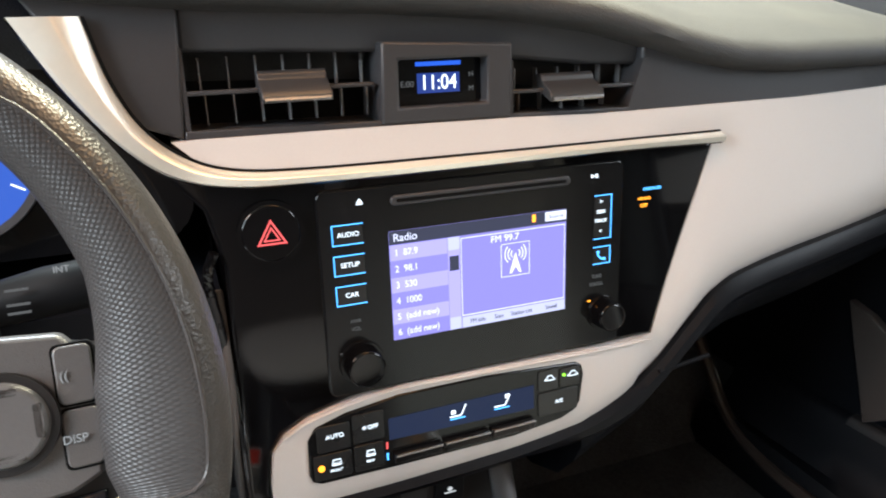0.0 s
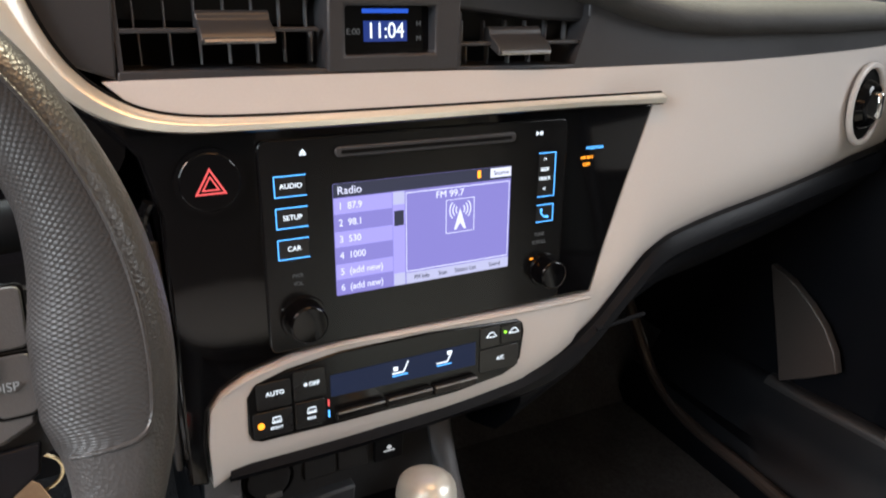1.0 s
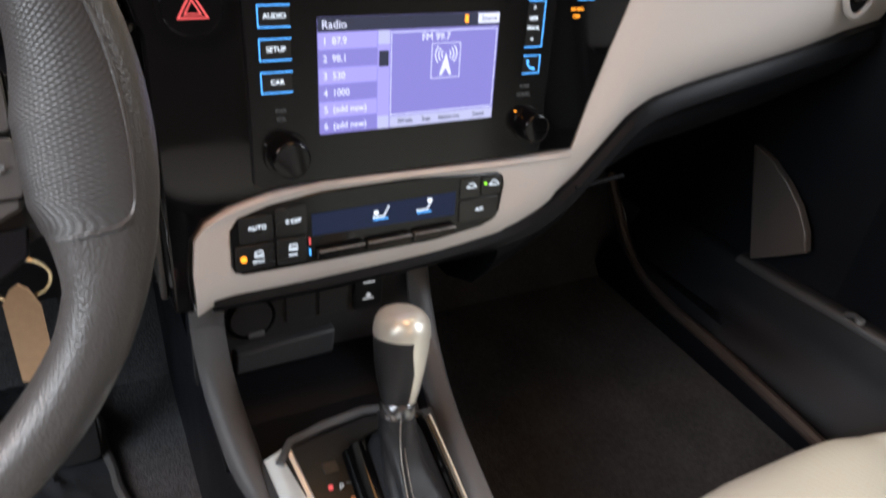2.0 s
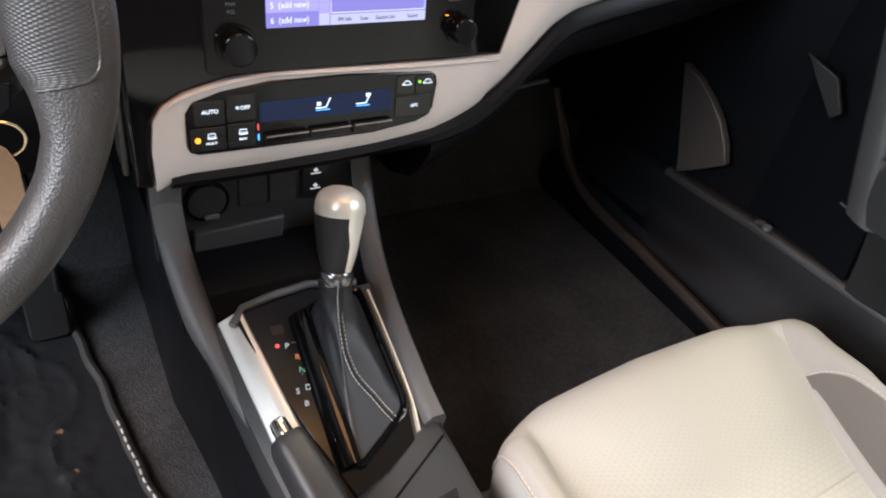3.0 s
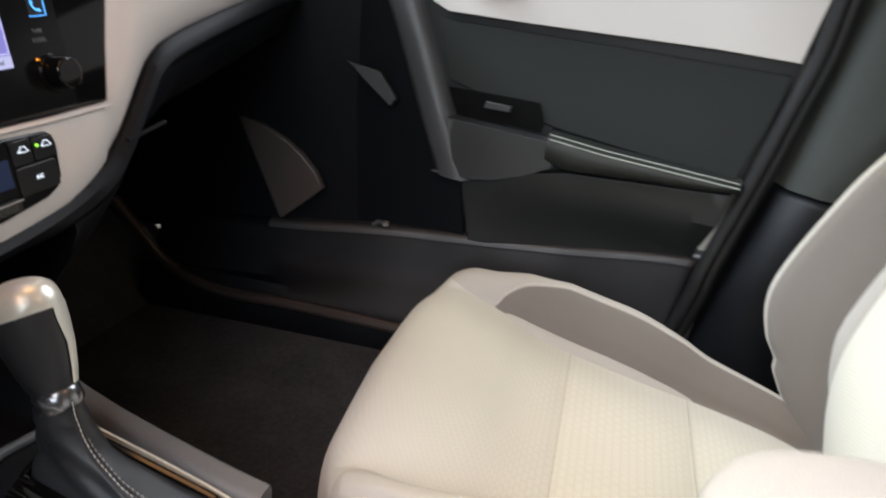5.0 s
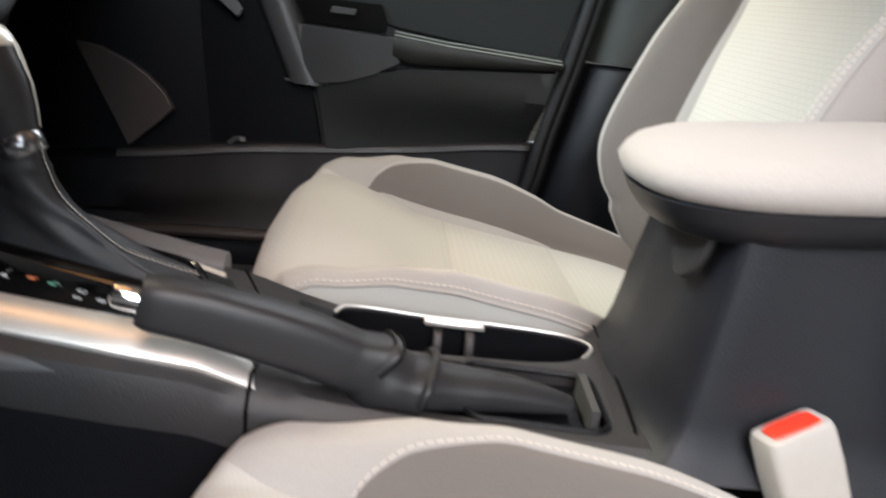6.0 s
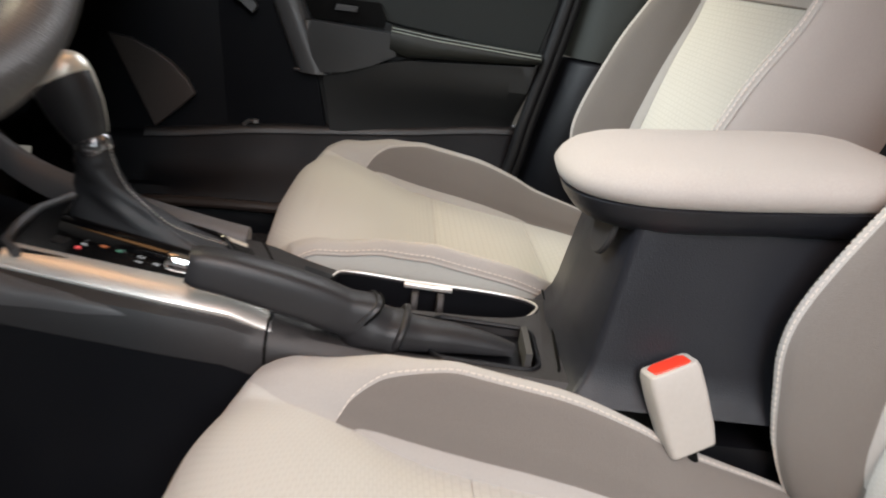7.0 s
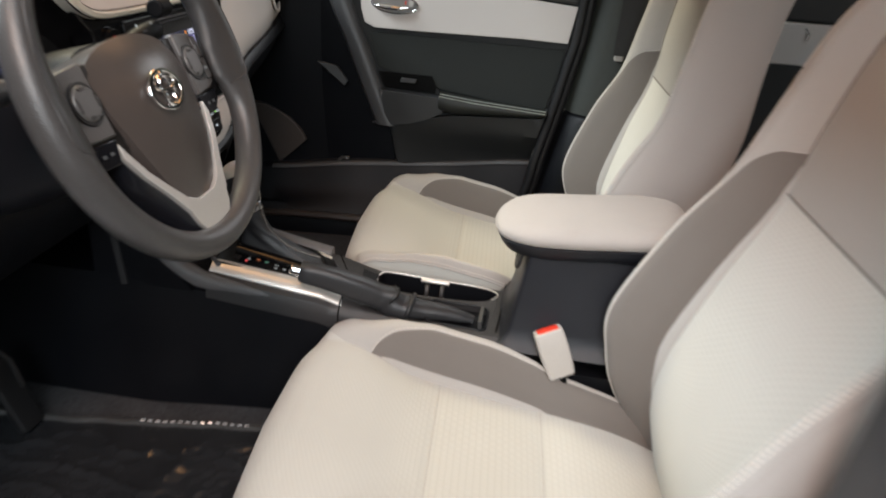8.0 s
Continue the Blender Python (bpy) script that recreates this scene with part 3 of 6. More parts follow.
def air_vent(u0, u1, v0, v1, n, tab_u, slant):
    vent = part("air_vent", slab([(u1 - slant, v0 - 0.004), (u1 + 0.002, v1 + 0.004), (u1 + 0.012, v1 + 0.004), (u1 + 0.010, v0 - 0.004)], 0.045, PM, lambda u, v: 0.001), FASCIA, dash, "air vent with dark slats and a chrome-tipped tab")
    part("cheek", box(0.003, v1 - v0 + 0.014, 0.045, (u0 + 0.001, (v0 + v1) / 2, -0.024), PM), FASCIA, vent)
    for k in range(n):
        u = u0 + (u1 - u0) * (k + 0.7) / n
        h = (v1 - v0) / 2
        part("vane", box(0.0009, h, 0.006, (u, v0 + 1.5 * h, -0.024), PM), mat_vane, vent)
        part("vane", box(0.0009, h, 0.006, (u + 0.0018, v0 + 0.5 * h, -0.020), PM), mat_vane, vent)
    vm = (v0 + v1) / 2
    part("blade", box(u1 - u0 - 0.004, 0.003, 0.009, ((u0 + u1) / 2 - 0.001, vm, -0.006), PM), FASCIA, vent, bevel=0.0008)
    prof = [(-0.014, 0.0120), (-0.008, 0.0125), (-0.005, 0.0105), (-0.004, 0.0065), (0.009, -0.001), (0.0115, -0.0055), (0.0095, -0.0085), (-0.006, -0.002), (-0.014, 0.002)]
    rows = [[PM @ Vector((tab_u + s, vm + v, w)) for w, v in prof] for s in (-0.024, -0.023, 0.023, 0.024)]
    tab = part("tab", loft(rows), mat("vent_tab", (0.03, 0.03, 0.032), 0.38), vent, bevel=0.0008)
    part("tip", sweep([PM @ Vector((tab_u + s, vm - 0.0060, 0.0108)) for s in np.linspace(-0.0225, 0.0225, 7)], 0.0022, 8), mat("smoked_tip", (0.45, 0.45, 0.46), 0.22, 0.9), tab, "chrome tip")
    return vent


mat_vane = mat("vent_vane", (0.16, 0.16, 0.165), 0.3)
air_vent(-0.210, -0.077, 0.086, 0.131, 7, -0.137, 0.0)
air_vent(0.029, 0.148, 0.080, 0.113, 6, 0.082, 0.012)

clock = thing("dashboard_clock", PM @ Vector((-0.025, 0.1, 0)), "small dark digital clock with glowing white-blue digits between the vents", "clock")
body = slab([(-0.0765, 0.0795), (0.0275, 0.078), (0.0275, 0.1335), (-0.0755, 0.1375)], 0.05, PM, lambda u, v: 0.0045 + 0.05 * (v - 0.1))
part("housing", carve(body, box(0.070, 0.0335, 0.03, (-0.028, 0.1075, 0.004), PM)), FASCIA, clock, bevel=0.002)
part("display", box(0.072, 0.036, 0.002, (-0.028, 0.1075, -0.009), PM), PIANO, clock, "black glossy display", smooth=False)
part("digit_field", box(0.034, 0.0145, 0.0006, (-0.028, 0.1065, -0.0076), PM), LCD_BLUE, clock, smooth=False)
text("digits", "11:04", 0.0155, PM @ T(-0.028, 0.1065, -0.0070), G_WHITE, clock, "glowing time digits", wide=0.86)
text("outside_marks", "E:00", 0.0062, PM @ T(-0.053, 0.1062, -0.0074), G_DIM, clock)
text("hour_mark", "H", 0.0055, PM @ T(-0.0015, 0.1115, -0.0074), G_DIM, clock)
text("minute_mark", "M", 0.0055, PM @ T(-0.0015, 0.101, -0.0074), G_DIM, clock)
part("glow_bar", box(0.036, 0.003, 0.0006, (-0.028, 0.1205, -0.0072), PM), glow("dim_blue", (0.03, 0.12, 0.7), 0.7), clock, "soft blue light bar", smooth=False)

# top pad with its rolled lip
rows = []
for u in np.linspace(-0.76, 0.76, 77):
    a, v = away(u), lip(u)
    o = PM @ Vector((u, v, a))
    k = lerp(u, [(0.30, 1.0), (0.52, 0.75), (0.72, 0.25)])
    rows.append([o + Vector((0, dy, dz if dy < 0.01 or dz < 0 else 0.024 + (dz - 0.024) * k - 0.22 * max(0.0, u - 0.50) * min(1.0, dy / 0.16))) for dy, dz in ((0.012, -0.006), (0.0, -0.003), (-0.012, 0.003), (-0.017, 0.011), (-0.013, 0.019), (0.004, 0.024), (0.05, 0.034), (0.16, 0.048), (0.32, 0.052), (0.50, 0.048), (0.60, 0.0), (0.60, -0.10), (0.05, -0.08))])
part("top_pad", loft(rows), DASH_SOFT, dash, "soft black grained dashboard top", angle=60)
rows = [PM @ Vector((u, lip(u) + 0.0245, away(u) - 0.012)) for u in np.linspace(-0.3, 0.72, 90)]
part("pad_seam", sweep(rows, 0.0012, 6), mat("seam_dark", (0.012, 0.012, 0.012), 0.6), dash)

# passenger's end vent
vm = PM @ T(0.566, 0.020, away(0.566) + 0.006) @ pose(0, 0, 0, 0, 12, 0)
oval = [(0.044 * math.cos(a), 0.047 * math.sin(a)) for a in (2 * math.pi * k / 48 for k in range(48))]
ring = part("round_vent", frame_of(oval, 0.007, 0.006, vm), BEIGE, dash, "round air vent in a pale ring", bevel=0.002)
part("barrel", slab([(0.86 * a, 0.86 * b) for a, b in oval], 0.02, vm @ T(0, 0, 0.001)), VOID, ring)
part("ball", disc(0.030, 0.012, vm @ T(0, 0, 0.0), 32, 0.75), PIANO, ring, bevel=0.003)
part("tab", box(0.010, 0.030, 0.016, (0.0, 0.0, 0.012), vm), CHROME, ring, "chrome tab", bevel=0.003)

# lower dashboard and glove box, under the beige trim
LOWV = [(0.10, -0.225), (0.17, -0.190), (0.24, -0.125), (0.30, -0.098), (0.43, -0.080), (0.59, -0.062), (0.70, -0.055)]
rows = []
for u in np.linspace(0.10, 0.69, 40):
    o = PM @ Vector((u, lerp(u, LOWV), away(u)))
    rows.append([o + Vector((0, dy, dz)) for dy, dz in ((0.004, 0.012), (0.000, -0.006), (0.008, -0.03), (0.03, -0.065), (0.08, -0.095), (0.17, -0.115), (0.30, -0.11), (0.45, -0.07), (0.45, 0.05))])
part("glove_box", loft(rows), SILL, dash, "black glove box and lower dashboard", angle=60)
gb = [PM @ Vector((u, -0.169 + 0.1 * (u - 0.18), 0.004)) for u in np.linspace(0.18, 0.238, 8)]
part("glove_box_latch", sweep(gb, 0.0022, 8), SILL, dash)
# driver's side: instrument hood and knee panel
rows = []
for u in np.linspace(-0.72, -0.20, 20):
    rows.append([(u, 0.36, 0.62), (u, 0.34, 0.52), (u, 0.37, 0.42), (u, 0.45, 0.36), (u, 0.60, 0.34), (u, 0.85, 0.5), (u, 0.85, 0.70), (u, 0.46, 0.70), (u, 0.42, 0.63)])
# shade under the column is in the panel's colour
part("knee_panel", loft(rows), SILL, dash, "knee panel under the steering column, darkened for its shade", angle=60)
cluster = thing("instrument_cluster", (-0.40, 0.43, 0.66), "dark instrument cluster with glowing blue dials", "instrument cluster")
CM = axes((-0.40, 0.40, 0.725), (1, 0, 0), (0, 0.35, 0.94))
part("face", slab(rrect(-0.19, -0.07, 0.19, 0.08, 0.03), 0.02, CM), PIANO, cluster)
for cx in (-0.12, 0.044):
    d = part("dial", disc(0.052, 0.003, CM @ T(cx, 0, 0), 48), glow("dial_blue", (0.03, 0.10, 0.5), 0.7), cluster, "blue lit dial")
    part("ring", frame_of([(0.057 * math.cos(a), 0.057 * math.sin(a)) for a in (2 * math.pi * k / 48 for k in range(48))], 0.005, 0.012, CM @ T(cx, 0, 0)), FASCIA, d)
    for k in range(17):
        a = radians(-30 + 15 * k)
        part("mark", box(0.009, 0.0012, 0.001, (0.044, 0, 0.0035), CM @ T(cx, 0, 0) @ pose(0, 0, 0, 0, 0, -30 + 15 * k)), G_WHITE, d, smooth=False)
text("dial_number", "140", 0.010, CM @ T(0.052 + 0.030, -0.002, 0.004), G_WHITE, cluster)

# ---- radio ----
radio = thing("car_radio", PM @ Vector((0, -0.05, 0)), "black car radio with a lit violet screen, keys and knobs", "car radio")
part("face_plate", slab(rrect(-0.130, -0.1265, 0.1325, 0.0355, 0.006), 0.03, PM @ T(0, 0, 0.0035)), UNIT_BLACK, radio, "black face plate", bevel=0.0012)
F0 = 0.0036
slot = part("disc_slot", slab(rrect(-0.0745, 0.0195, 0.080, 0.0275, 0.0039), 0.0025, PM @ T(0, 0, F0 + 0.0022)), FASCIA, radio, bevel=0.001)
part("slot_gap", slab(rrect(-0.070, 0.0222, 0.0755, 0.0248, 0.0012), 0.0004, PM @ T(0, 0, F0 + 0.0026)), VOID, slot, smooth=False)
S = PM @ T(0, 0, F0)
screen = part("screen", slab(rrect(-0.077, -0.088, 0.077, 0.0, 0.0008, 2), 0.0008, S @ T(0, 0, 0.0003)), SCREEN_BG, radio, "lit violet touch screen showing the radio", smooth=False)


def pane(name, u0, v0, u1, v1, material, parent, up=0.0007, label=""):
    return part(name, box(u1 - u0, v1 - v0, 0.0003, ((u0 + u1) / 2, (v0 + v1) / 2, up), S), material, parent, label, smooth=False)


pane("title_bar", -0.077, -0.0105, 0.077, 0.0, SCREEN_DARK, screen)
text("title", "Radio", 0.0085, S @ T(-0.074, -0.0055, 0.0009), SCREEN_PALE, screen, align="LEFT")
pane("source_key", 0.057, -0.0085, 0.0765, -0.0008, SCREEN_PALE, screen, 0.0009)
text("source_word", "Source", 0.005, S @ T(0.067, -0.0048, 0.0012), SCREEN_DARK, screen)
pane("battery_icon", 0.045, -0.0075, 0.048, -0.0015, G_ORANGE, screen, 0.0009)
ROW_H = 0.0129
for k, w in enumerate(("1  87.9", "2  98.1", "3  530", "4  1000", "5  (add new)", "6  (add new)")):
    v = -0.0108 - ROW_H * k
    pane("station_field", -0.0768, v - ROW_H + 0.0005, -0.030, v - 0.0003, SCREEN_ROW if k % 2 == 0 else SCREEN_BG, screen, 0.0008)
    text("station", w, 0.0076, S @ T(-0.0735, v - ROW_H / 2, 0.0011), SCREEN_PALE, screen, align="LEFT", wide=0.9)
pane("scroll_bar", -0.0295, -0.0877, -0.0195, -0.0108, SCREEN_ROW, screen, 0.0008)
for v in (-0.016, -0.0825):
    pane("scroll_key", -0.0292, v - 0.005, -0.0198, v + 0.005, SCREEN_BAR, screen, 0.0011)
pane("scroll_thumb", -0.0285, -0.038, -0.0205, -0.026, SCREEN_DARK, screen, 0.0011)
part("window_border", frame_of([(-0.0185, -0.0775), (0.0755, -0.0775), (0.0755, -0.0125), (-0.0185, -0.0125)], 0.0007, 0.0003, S @ T(0, 0, 0.0008)), SCREEN_PALE, screen, smooth=False)
text("frequency", "FM 99.7", 0.0078, S @ T(0.020, -0.0175, 0.0011), SCREEN_PALE, screen)
part("icon_border", frame_of([(0.0165, -0.0505), (0.0425, -0.0505), (0.0425, -0.0225), (0.0165, -0.0225)], 0.0006, 0.0003, S @ T(0, 0, 0.0008)), SCREEN_PALE, screen, smooth=False)
mast = slab([(0.0, 0.008), (0.0055, -0.0095), (0.0035, -0.0095), (0.0, -0.004), (-0.0035, -0.0095), (-0.0055, -0.0095)], 0.0003, S @ T(0.0295, -0.0385, 0.0011))
part("mast_icon", mast, SCREEN_PALE, screen, "radio mast symbol", smooth=False)
for r in (0.004, 0.0068, 0.0096):
    for sgn in (1, -1):
        arc = [S @ Vector((0.0295 + sgn * r * math.cos(a), -0.0315 + r * math.sin(a), 0.0011)) for a in np.linspace(-0.75, 0.75, 9)]
        part("wave_icon", sweep(arc, 0.0005, 4, up=(0, -1, 0.2)), SCREEN_PALE, screen)
pane("soft_keys", -0.0185, -0.0878, 0.0765, -0.0788, SCREEN_BAR, screen, 0.0008)
for u, w in ((-0.005, "FM Info"), (0.014, "Scan"), (0.035, "Station List"), (0.063, "Sound")):
    text("soft_key_word", w, 0.0052, S @ T(u, -0.0833, 0.0011), SCREEN_DARK, screen, wide=0.85)


def lit_key(name, word, u, v, w, h, side, size=0.0068):
    """A key with a thin blue outline, open on one side."""
    k = part(name, slab(rrect(u - w / 2, v - h / 2, u + w / 2, v + h / 2, 0.0015, 3), 0.0006, S @ T(0, 0, 0.0005)), BUTTON, radio)
    s = 1 if side == "R" else -1
    line = [(u + s * w / 2, v + h / 2), (u - s * w / 2, v + h / 2), (u - s * w / 2, v - h / 2), (u + s * w / 2, v - h / 2)]
    for a, b in zip(line, line[1:]):
        part("outline", box(abs(a[0] - b[0]) + 0.0007, abs(a[1] - b[1]) + 0.0007, 0.0004, ((a[0] + b[0]) / 2, (a[1] + b[1]) / 2, 0.0008), S), G_BLUE, k, smooth=False)
    if word:
        text("word", word, size, S @ T(u + 0.0005, v, 0.0009), G_WHITE, k)
    return k


for word, v in (("AUDIO", 0.002), ("SETUP", -0.0213), ("CAR", -0.0449)):
    lit_key("menu_key", word, -0.1085, v, 0.023, 0.0150, "R", 0.0052)
seek = lit_key("seek_key", "", 0.1125, -0.0112, 0.0165, 0.0375, "L", 0.005)
text("word", "SEEK", 0.0042, S @ T(0.1105, -0.0065, 0.0009), G_WHITE, seek)
text("word", "TRACK", 0.0042, S @ T(0.1105, -0.0143, 0.0009), G_WHITE, seek, wide=0.9)
text("arrow", ">", 0.0055, S @ T(0.1105, 0.0022, 0.0009), G_WHITE, seek)
text("arrow", "<", 0.0055, S @ T(0.1105, -0.0235, 0.0009), G_WHITE, seek)
phone = lit_key("phone_key", "", 0.1125, -0.0448, 0.0165, 0.0150, "L")
part("handset", sweep([S @ Vector((0.1115 + a, -0.0448 + b, 0.001)) for a, b in ((-0.003, 0.004), (-0.0028, 0.0), (0.0, -0.003), (0.004, -0.0035))], [0.0013, 0.0007, 0.0007, 0.0013], 6), G_BLUE, phone)
part("eject_mark", slab([(-0.0025, 0), (0.0025, 0), (0, 0.003)], 0.0003, S @ T(-0.098, 0.0248, 0.0006)), G_WHITE, radio, smooth=False)
part("eject_bar", box(0.005, 0.0008, 0.0004, (-0.098, 0.0238, 0.0006), S), G_WHITE, radio, smooth=False)
part("play_mark", slab([(-0.003, 0.0018), (-0.003, -0.0018), (0.0002, 0)], 0.0003, S @ T(0.1035, 0.0245, 0.0006)), G_WHITE, radio, smooth=False)
for du in (0.0012, 0.0028):
    part("pause_bar", box(0.0008, 0.0034, 0.0004, (0.1035 + du, 0.0245, 0.0006), S), G_WHITE, radio, smooth=False)
for words, u, v in (("PWR", -0.1065, -0.0664), ("VOL", -0.1065, -0.0727), ("TUNE", 0.108, -0.0635), ("SCROLL", 0.108, -0.0705)):
    text("small_word", words, 0.0044, S @ T(u, v, 0.0005), G_DIM, radio, wide=0.9)
for u, v in ((-0.104, -0.1005), (0.1150, -0.0975)):
    r = 0.0155 if u < 0 else 0.0135
    k = part("knob", disc(r, 0.017, S @ T(u, v, 0.0), 40, 0.93), PIANO, radio, "glossy black knob", bevel=0.0015)
    part("collar", disc(r * 1.16, 0.003, S @ T(u, v, 0.0), 40, 0.96), UNIT_BLACK, k)
for u, v in ((-0.119, -0.091), (0.101, -0.085)):
    part("led_dot", box(0.003, 0.001, 0.0004, (u, v, 0.0006), S), G_ORANGE if u > 0 else G_DIM, radio, smooth=False)
bag = thing("airbag_indicator", PM @ Vector((0.16, 0.0, 0)), "lit passenger airbag warning in blue and orange on the black panel", "indicator")
text("first_line", "PASSENGER", 0.0036, PM @ T(0.165, 0.0072, 0.0006), G_BLUE, bag)
text("second_line", "AIR BAG", 0.0036, PM @ T(0.157, -0.001, 0.0006), G_ORANGE, bag)
text("third_line", "OFF", 0.0044, PM @ T(0.157, -0.0072, 0.0006), G_ORANGE, bag)

# ---- climate panel ----
climate = thing("climate_panel", PM @ Vector((-0.03, -0.17, 0)), "black climate control panel with lit symbols in the beige trim", "climate control")
cl = [(-0.1515, -0.158), (-0.1525, -0.188), (-0.150, -0.195), (-0.143, -0.198), (-0.078, -0.1985), (0.027, -0.1975), (0.075, -0.1915), (0.088, -0.186), (0.0935, -0.178), (0.0965, -0.152), (0.0945, -0.1435), (0.088, -0.1395), (0.0, -0.1345), (-0.076, -0.1345), (-0.120, -0.1405), (-0.145, -0.148)]
part("face_plate", slab(cl, 0.02, PM @ T(0, 0, 0.0055)), UNIT_BLACK, climate, bevel=0.0015)
part("silver_edge", sweep([PM @ Vector((q.x, q.y, 0.0048)) for q in curve([(-0.168, -0.1515, 0), (-0.150, -0.1425, 0), (-0.115, -0.1345, 0), (-0.076, -0.1300, 0), (0.0, -0.1315, 0), (0.1, -0.1335, 0), (0.168, -0.1335, 0)], 50)], 0.0012, 8), BEIGE, climate, "thin pale edge")
C = PM @ T(0, 0, 0.0056)
part("display", slab([(-0.086, -0.1725), (0.046, -0.1745), (0.046, -0.1525), (-0.086, -0.1535)], 0.0006, C @ T(0, 0, 0.0004)), LCD, climate, "dim blue climate display", smooth=False)
for du, seat in ((-0.025, 0), (0.016, 1)):
    icon = [(-0.008, -0.003), (0.002, -0.003), (0.0065, 0.006)]
    part("air_icon", sweep([C @ Vector((du + a, -0.1615 + b, 0.0008)) for a, b in icon], 0.0006, 6), G_WHITE, climate)
    part("air_line", box(0.014, 0.0009, 0.0003, (du - 0.001, -0.1668, 0.0008), C), G_BLUE, climate, smooth=False)
    part("fan_icon" if not seat else "person_icon", box(0.004, 0.0035, 0.0003, (du - 0.005 + 0.009 * seat, -0.1605 + 0.004 * seat, 0.0008), C), G_WHITE, climate, smooth=False)
for k in range(3):
    u = -0.083 + 0.0435 * k
    part("toggle", slab([(u, -0.1945 + 0.0006 * k), (u + 0.042, -0.1939 + 0.0006 * k), (u + 0.042, -0.1845 + 0.0006 * k), (u, -0.1850 + 0.0006 * k)], 0.006, C @ T(0, 0, 0.0045), lambda a, b: 0.25 * (b + 0.185)), BUTTON, climate, "black toggle switch", bevel=0.0012)
    part("toggle_edge", sweep([C @ Vector((u + 0.001, -0.1855 + 0.0006 * k, 0.0062)), C @ Vector((u + 0.041, -0.1850 + 0.0006 * k, 0.0062))], 0.0007, 6), mat("grey_edge", (0.25, 0.25, 0.25), 0.35), climate)
part("heat_mark", box(0.0013, 0.006, 0.0005, (-0.0885, -0.1765, 0.001), C), G_RED, climate, smooth=False)
part("cool_mark", box(0.0013, 0.006, 0.0005, (-0.0885, -0.1865, 0.001), C), G_BLUE, climate, smooth=False)
keys = {"auto_key": (-0.145, -0.170, -0.118, -0.1475), "off_key": (-0.116, -0.169, -0.090, -0.1435), "front_key": (-0.149, -0.194, -0.118, -0.172), "rear_key": (-0.116, -0.194, -0.091, -0.171),
        "fresh_air_key": (0.050, -0.160, 0.070, -0.141), "recirculation_key": (0.0715, -0.160, 0.092, -0.1425), "cooling_key": (0.050, -0.184, 0.090, -0.162)}
made = {}
for n, (u0, v0, u1, v1) in keys.items():
    made[n] = part(n, slab(rrect(u0, v0, u1, v1, 0.002, 3), 0.001, C @ T(0, 0, 0.0010)), BUTTON, climate, bevel=0.0006)
K = C @ T(0, 0, 0.0013)
text("word", "AUTO", 0.0052, K @ T(-0.1305, -0.1573), G_WHITE, made["auto_key"])
text("word", "OFF", 0.0050, K @ T(-0.0995, -0.1563), G_WHITE, made["off_key"])
text("fan_sign", "*", 0.008, K @ T(-0.1065, -0.1575), G_WHITE, made["off_key"])
text("word", "FRONT", 0.0030, K @ T(-0.131, -0.1872), G_WHITE, made["front_key"])
text("word", "REAR", 0.0030, K @ T(-0.103, -0.1862), G_WHITE, made["rear_key"])
text("word", "A/C", 0.0048, K @ T(0.071, -0.1726), G_WHITE, made["cooling_key"])
part("lamp", disc(0.0026, 0.001, K @ T(-0.143, -0.1828), 16), G_ORANGE, made["front_key"], "glowing orange lamp")
part("lamp", disc(0.0013, 0.001, K @ T(0.075, -0.1481), 16), G_GREEN, made["recirculation_key"], "glowing green lamp")
for n, u, v in (("front_key", -0.1305, -0.1805), ("rear_key", -0.1025, -0.1795)):
    part("windscreen_sign", frame_of([(u - 0.004, v - 0.002), (u + 0.004, v - 0.002), (u + 0.003, v + 0.003), (u - 0.003, v + 0.003)], 0.0007, 0.0004, K), G_WHITE, made[n], smooth=False)
    for s in (-0.002, 0.0, 0.002):
        part("heat_wave", box(0.0006, 0.003, 0.0004, (u + s, v - 0.001, 0.0003), K), G_WHITE, made[n], smooth=False)
for n, u in (("fresh_air_key", 0.061), ("recirculation_key", 0.084)):
    part("car_sign", sweep([K @ Vector((u + a, -0.149 + b, 0.0003)) for a, b in ((-0.005, -0.001), (-0.003, 0.0005), (-0.0015, 0.0028), (0.002, 0.0028), (0.0035, 0.0005), (0.0055, -0.001), (0.002, -0.0015), (-0.005, -0.001))], 0.0004, 5), G_WHITE, made[n])

# ---- steering wheel ----
WC, WT = Vector((-0.42, 0.150, 0.690)), radians(22)
WM = axes(WC, (1, 0, 0), (0, math.sin(WT), math.cos(WT)))
RW = 0.188
SPOKES = WM @ T(0, -0.014, -0.016)
# the hub lies deeper than the rim and leans back a little more
HM = SPOKES @ T(-0.0005, -0.0074, -0.0134) @ pose(0, 0, 0, -3, 0, 0)
wheel = thing("steering_wheel", WC, "black leather steering wheel with silver lower spoke and switch pods", "steering wheel")


# white print, given a faint glow of its own so it reads
G_DIM2 = glow("print_white_glow", (0.6, 0.6, 0.6), 0.35)
STALK = mat("stalk_black", (0.005, 0.005, 0.0055), 0.6, spec=0.12)
POD = mat("pod_plastic", (0.088, 0.085, 0.085), 0.36, grain=0.1, size=1300)
PAD_KEY = mat("pad_key_plastic", (0.050, 0.047, 0.045), 0.25, vary=0.05)
SPOKE_DARK = mat("spoke_plastic", (0.013, 0.012, 0.012), 0.4, grain=0.1, size=1300, spec=0.35)
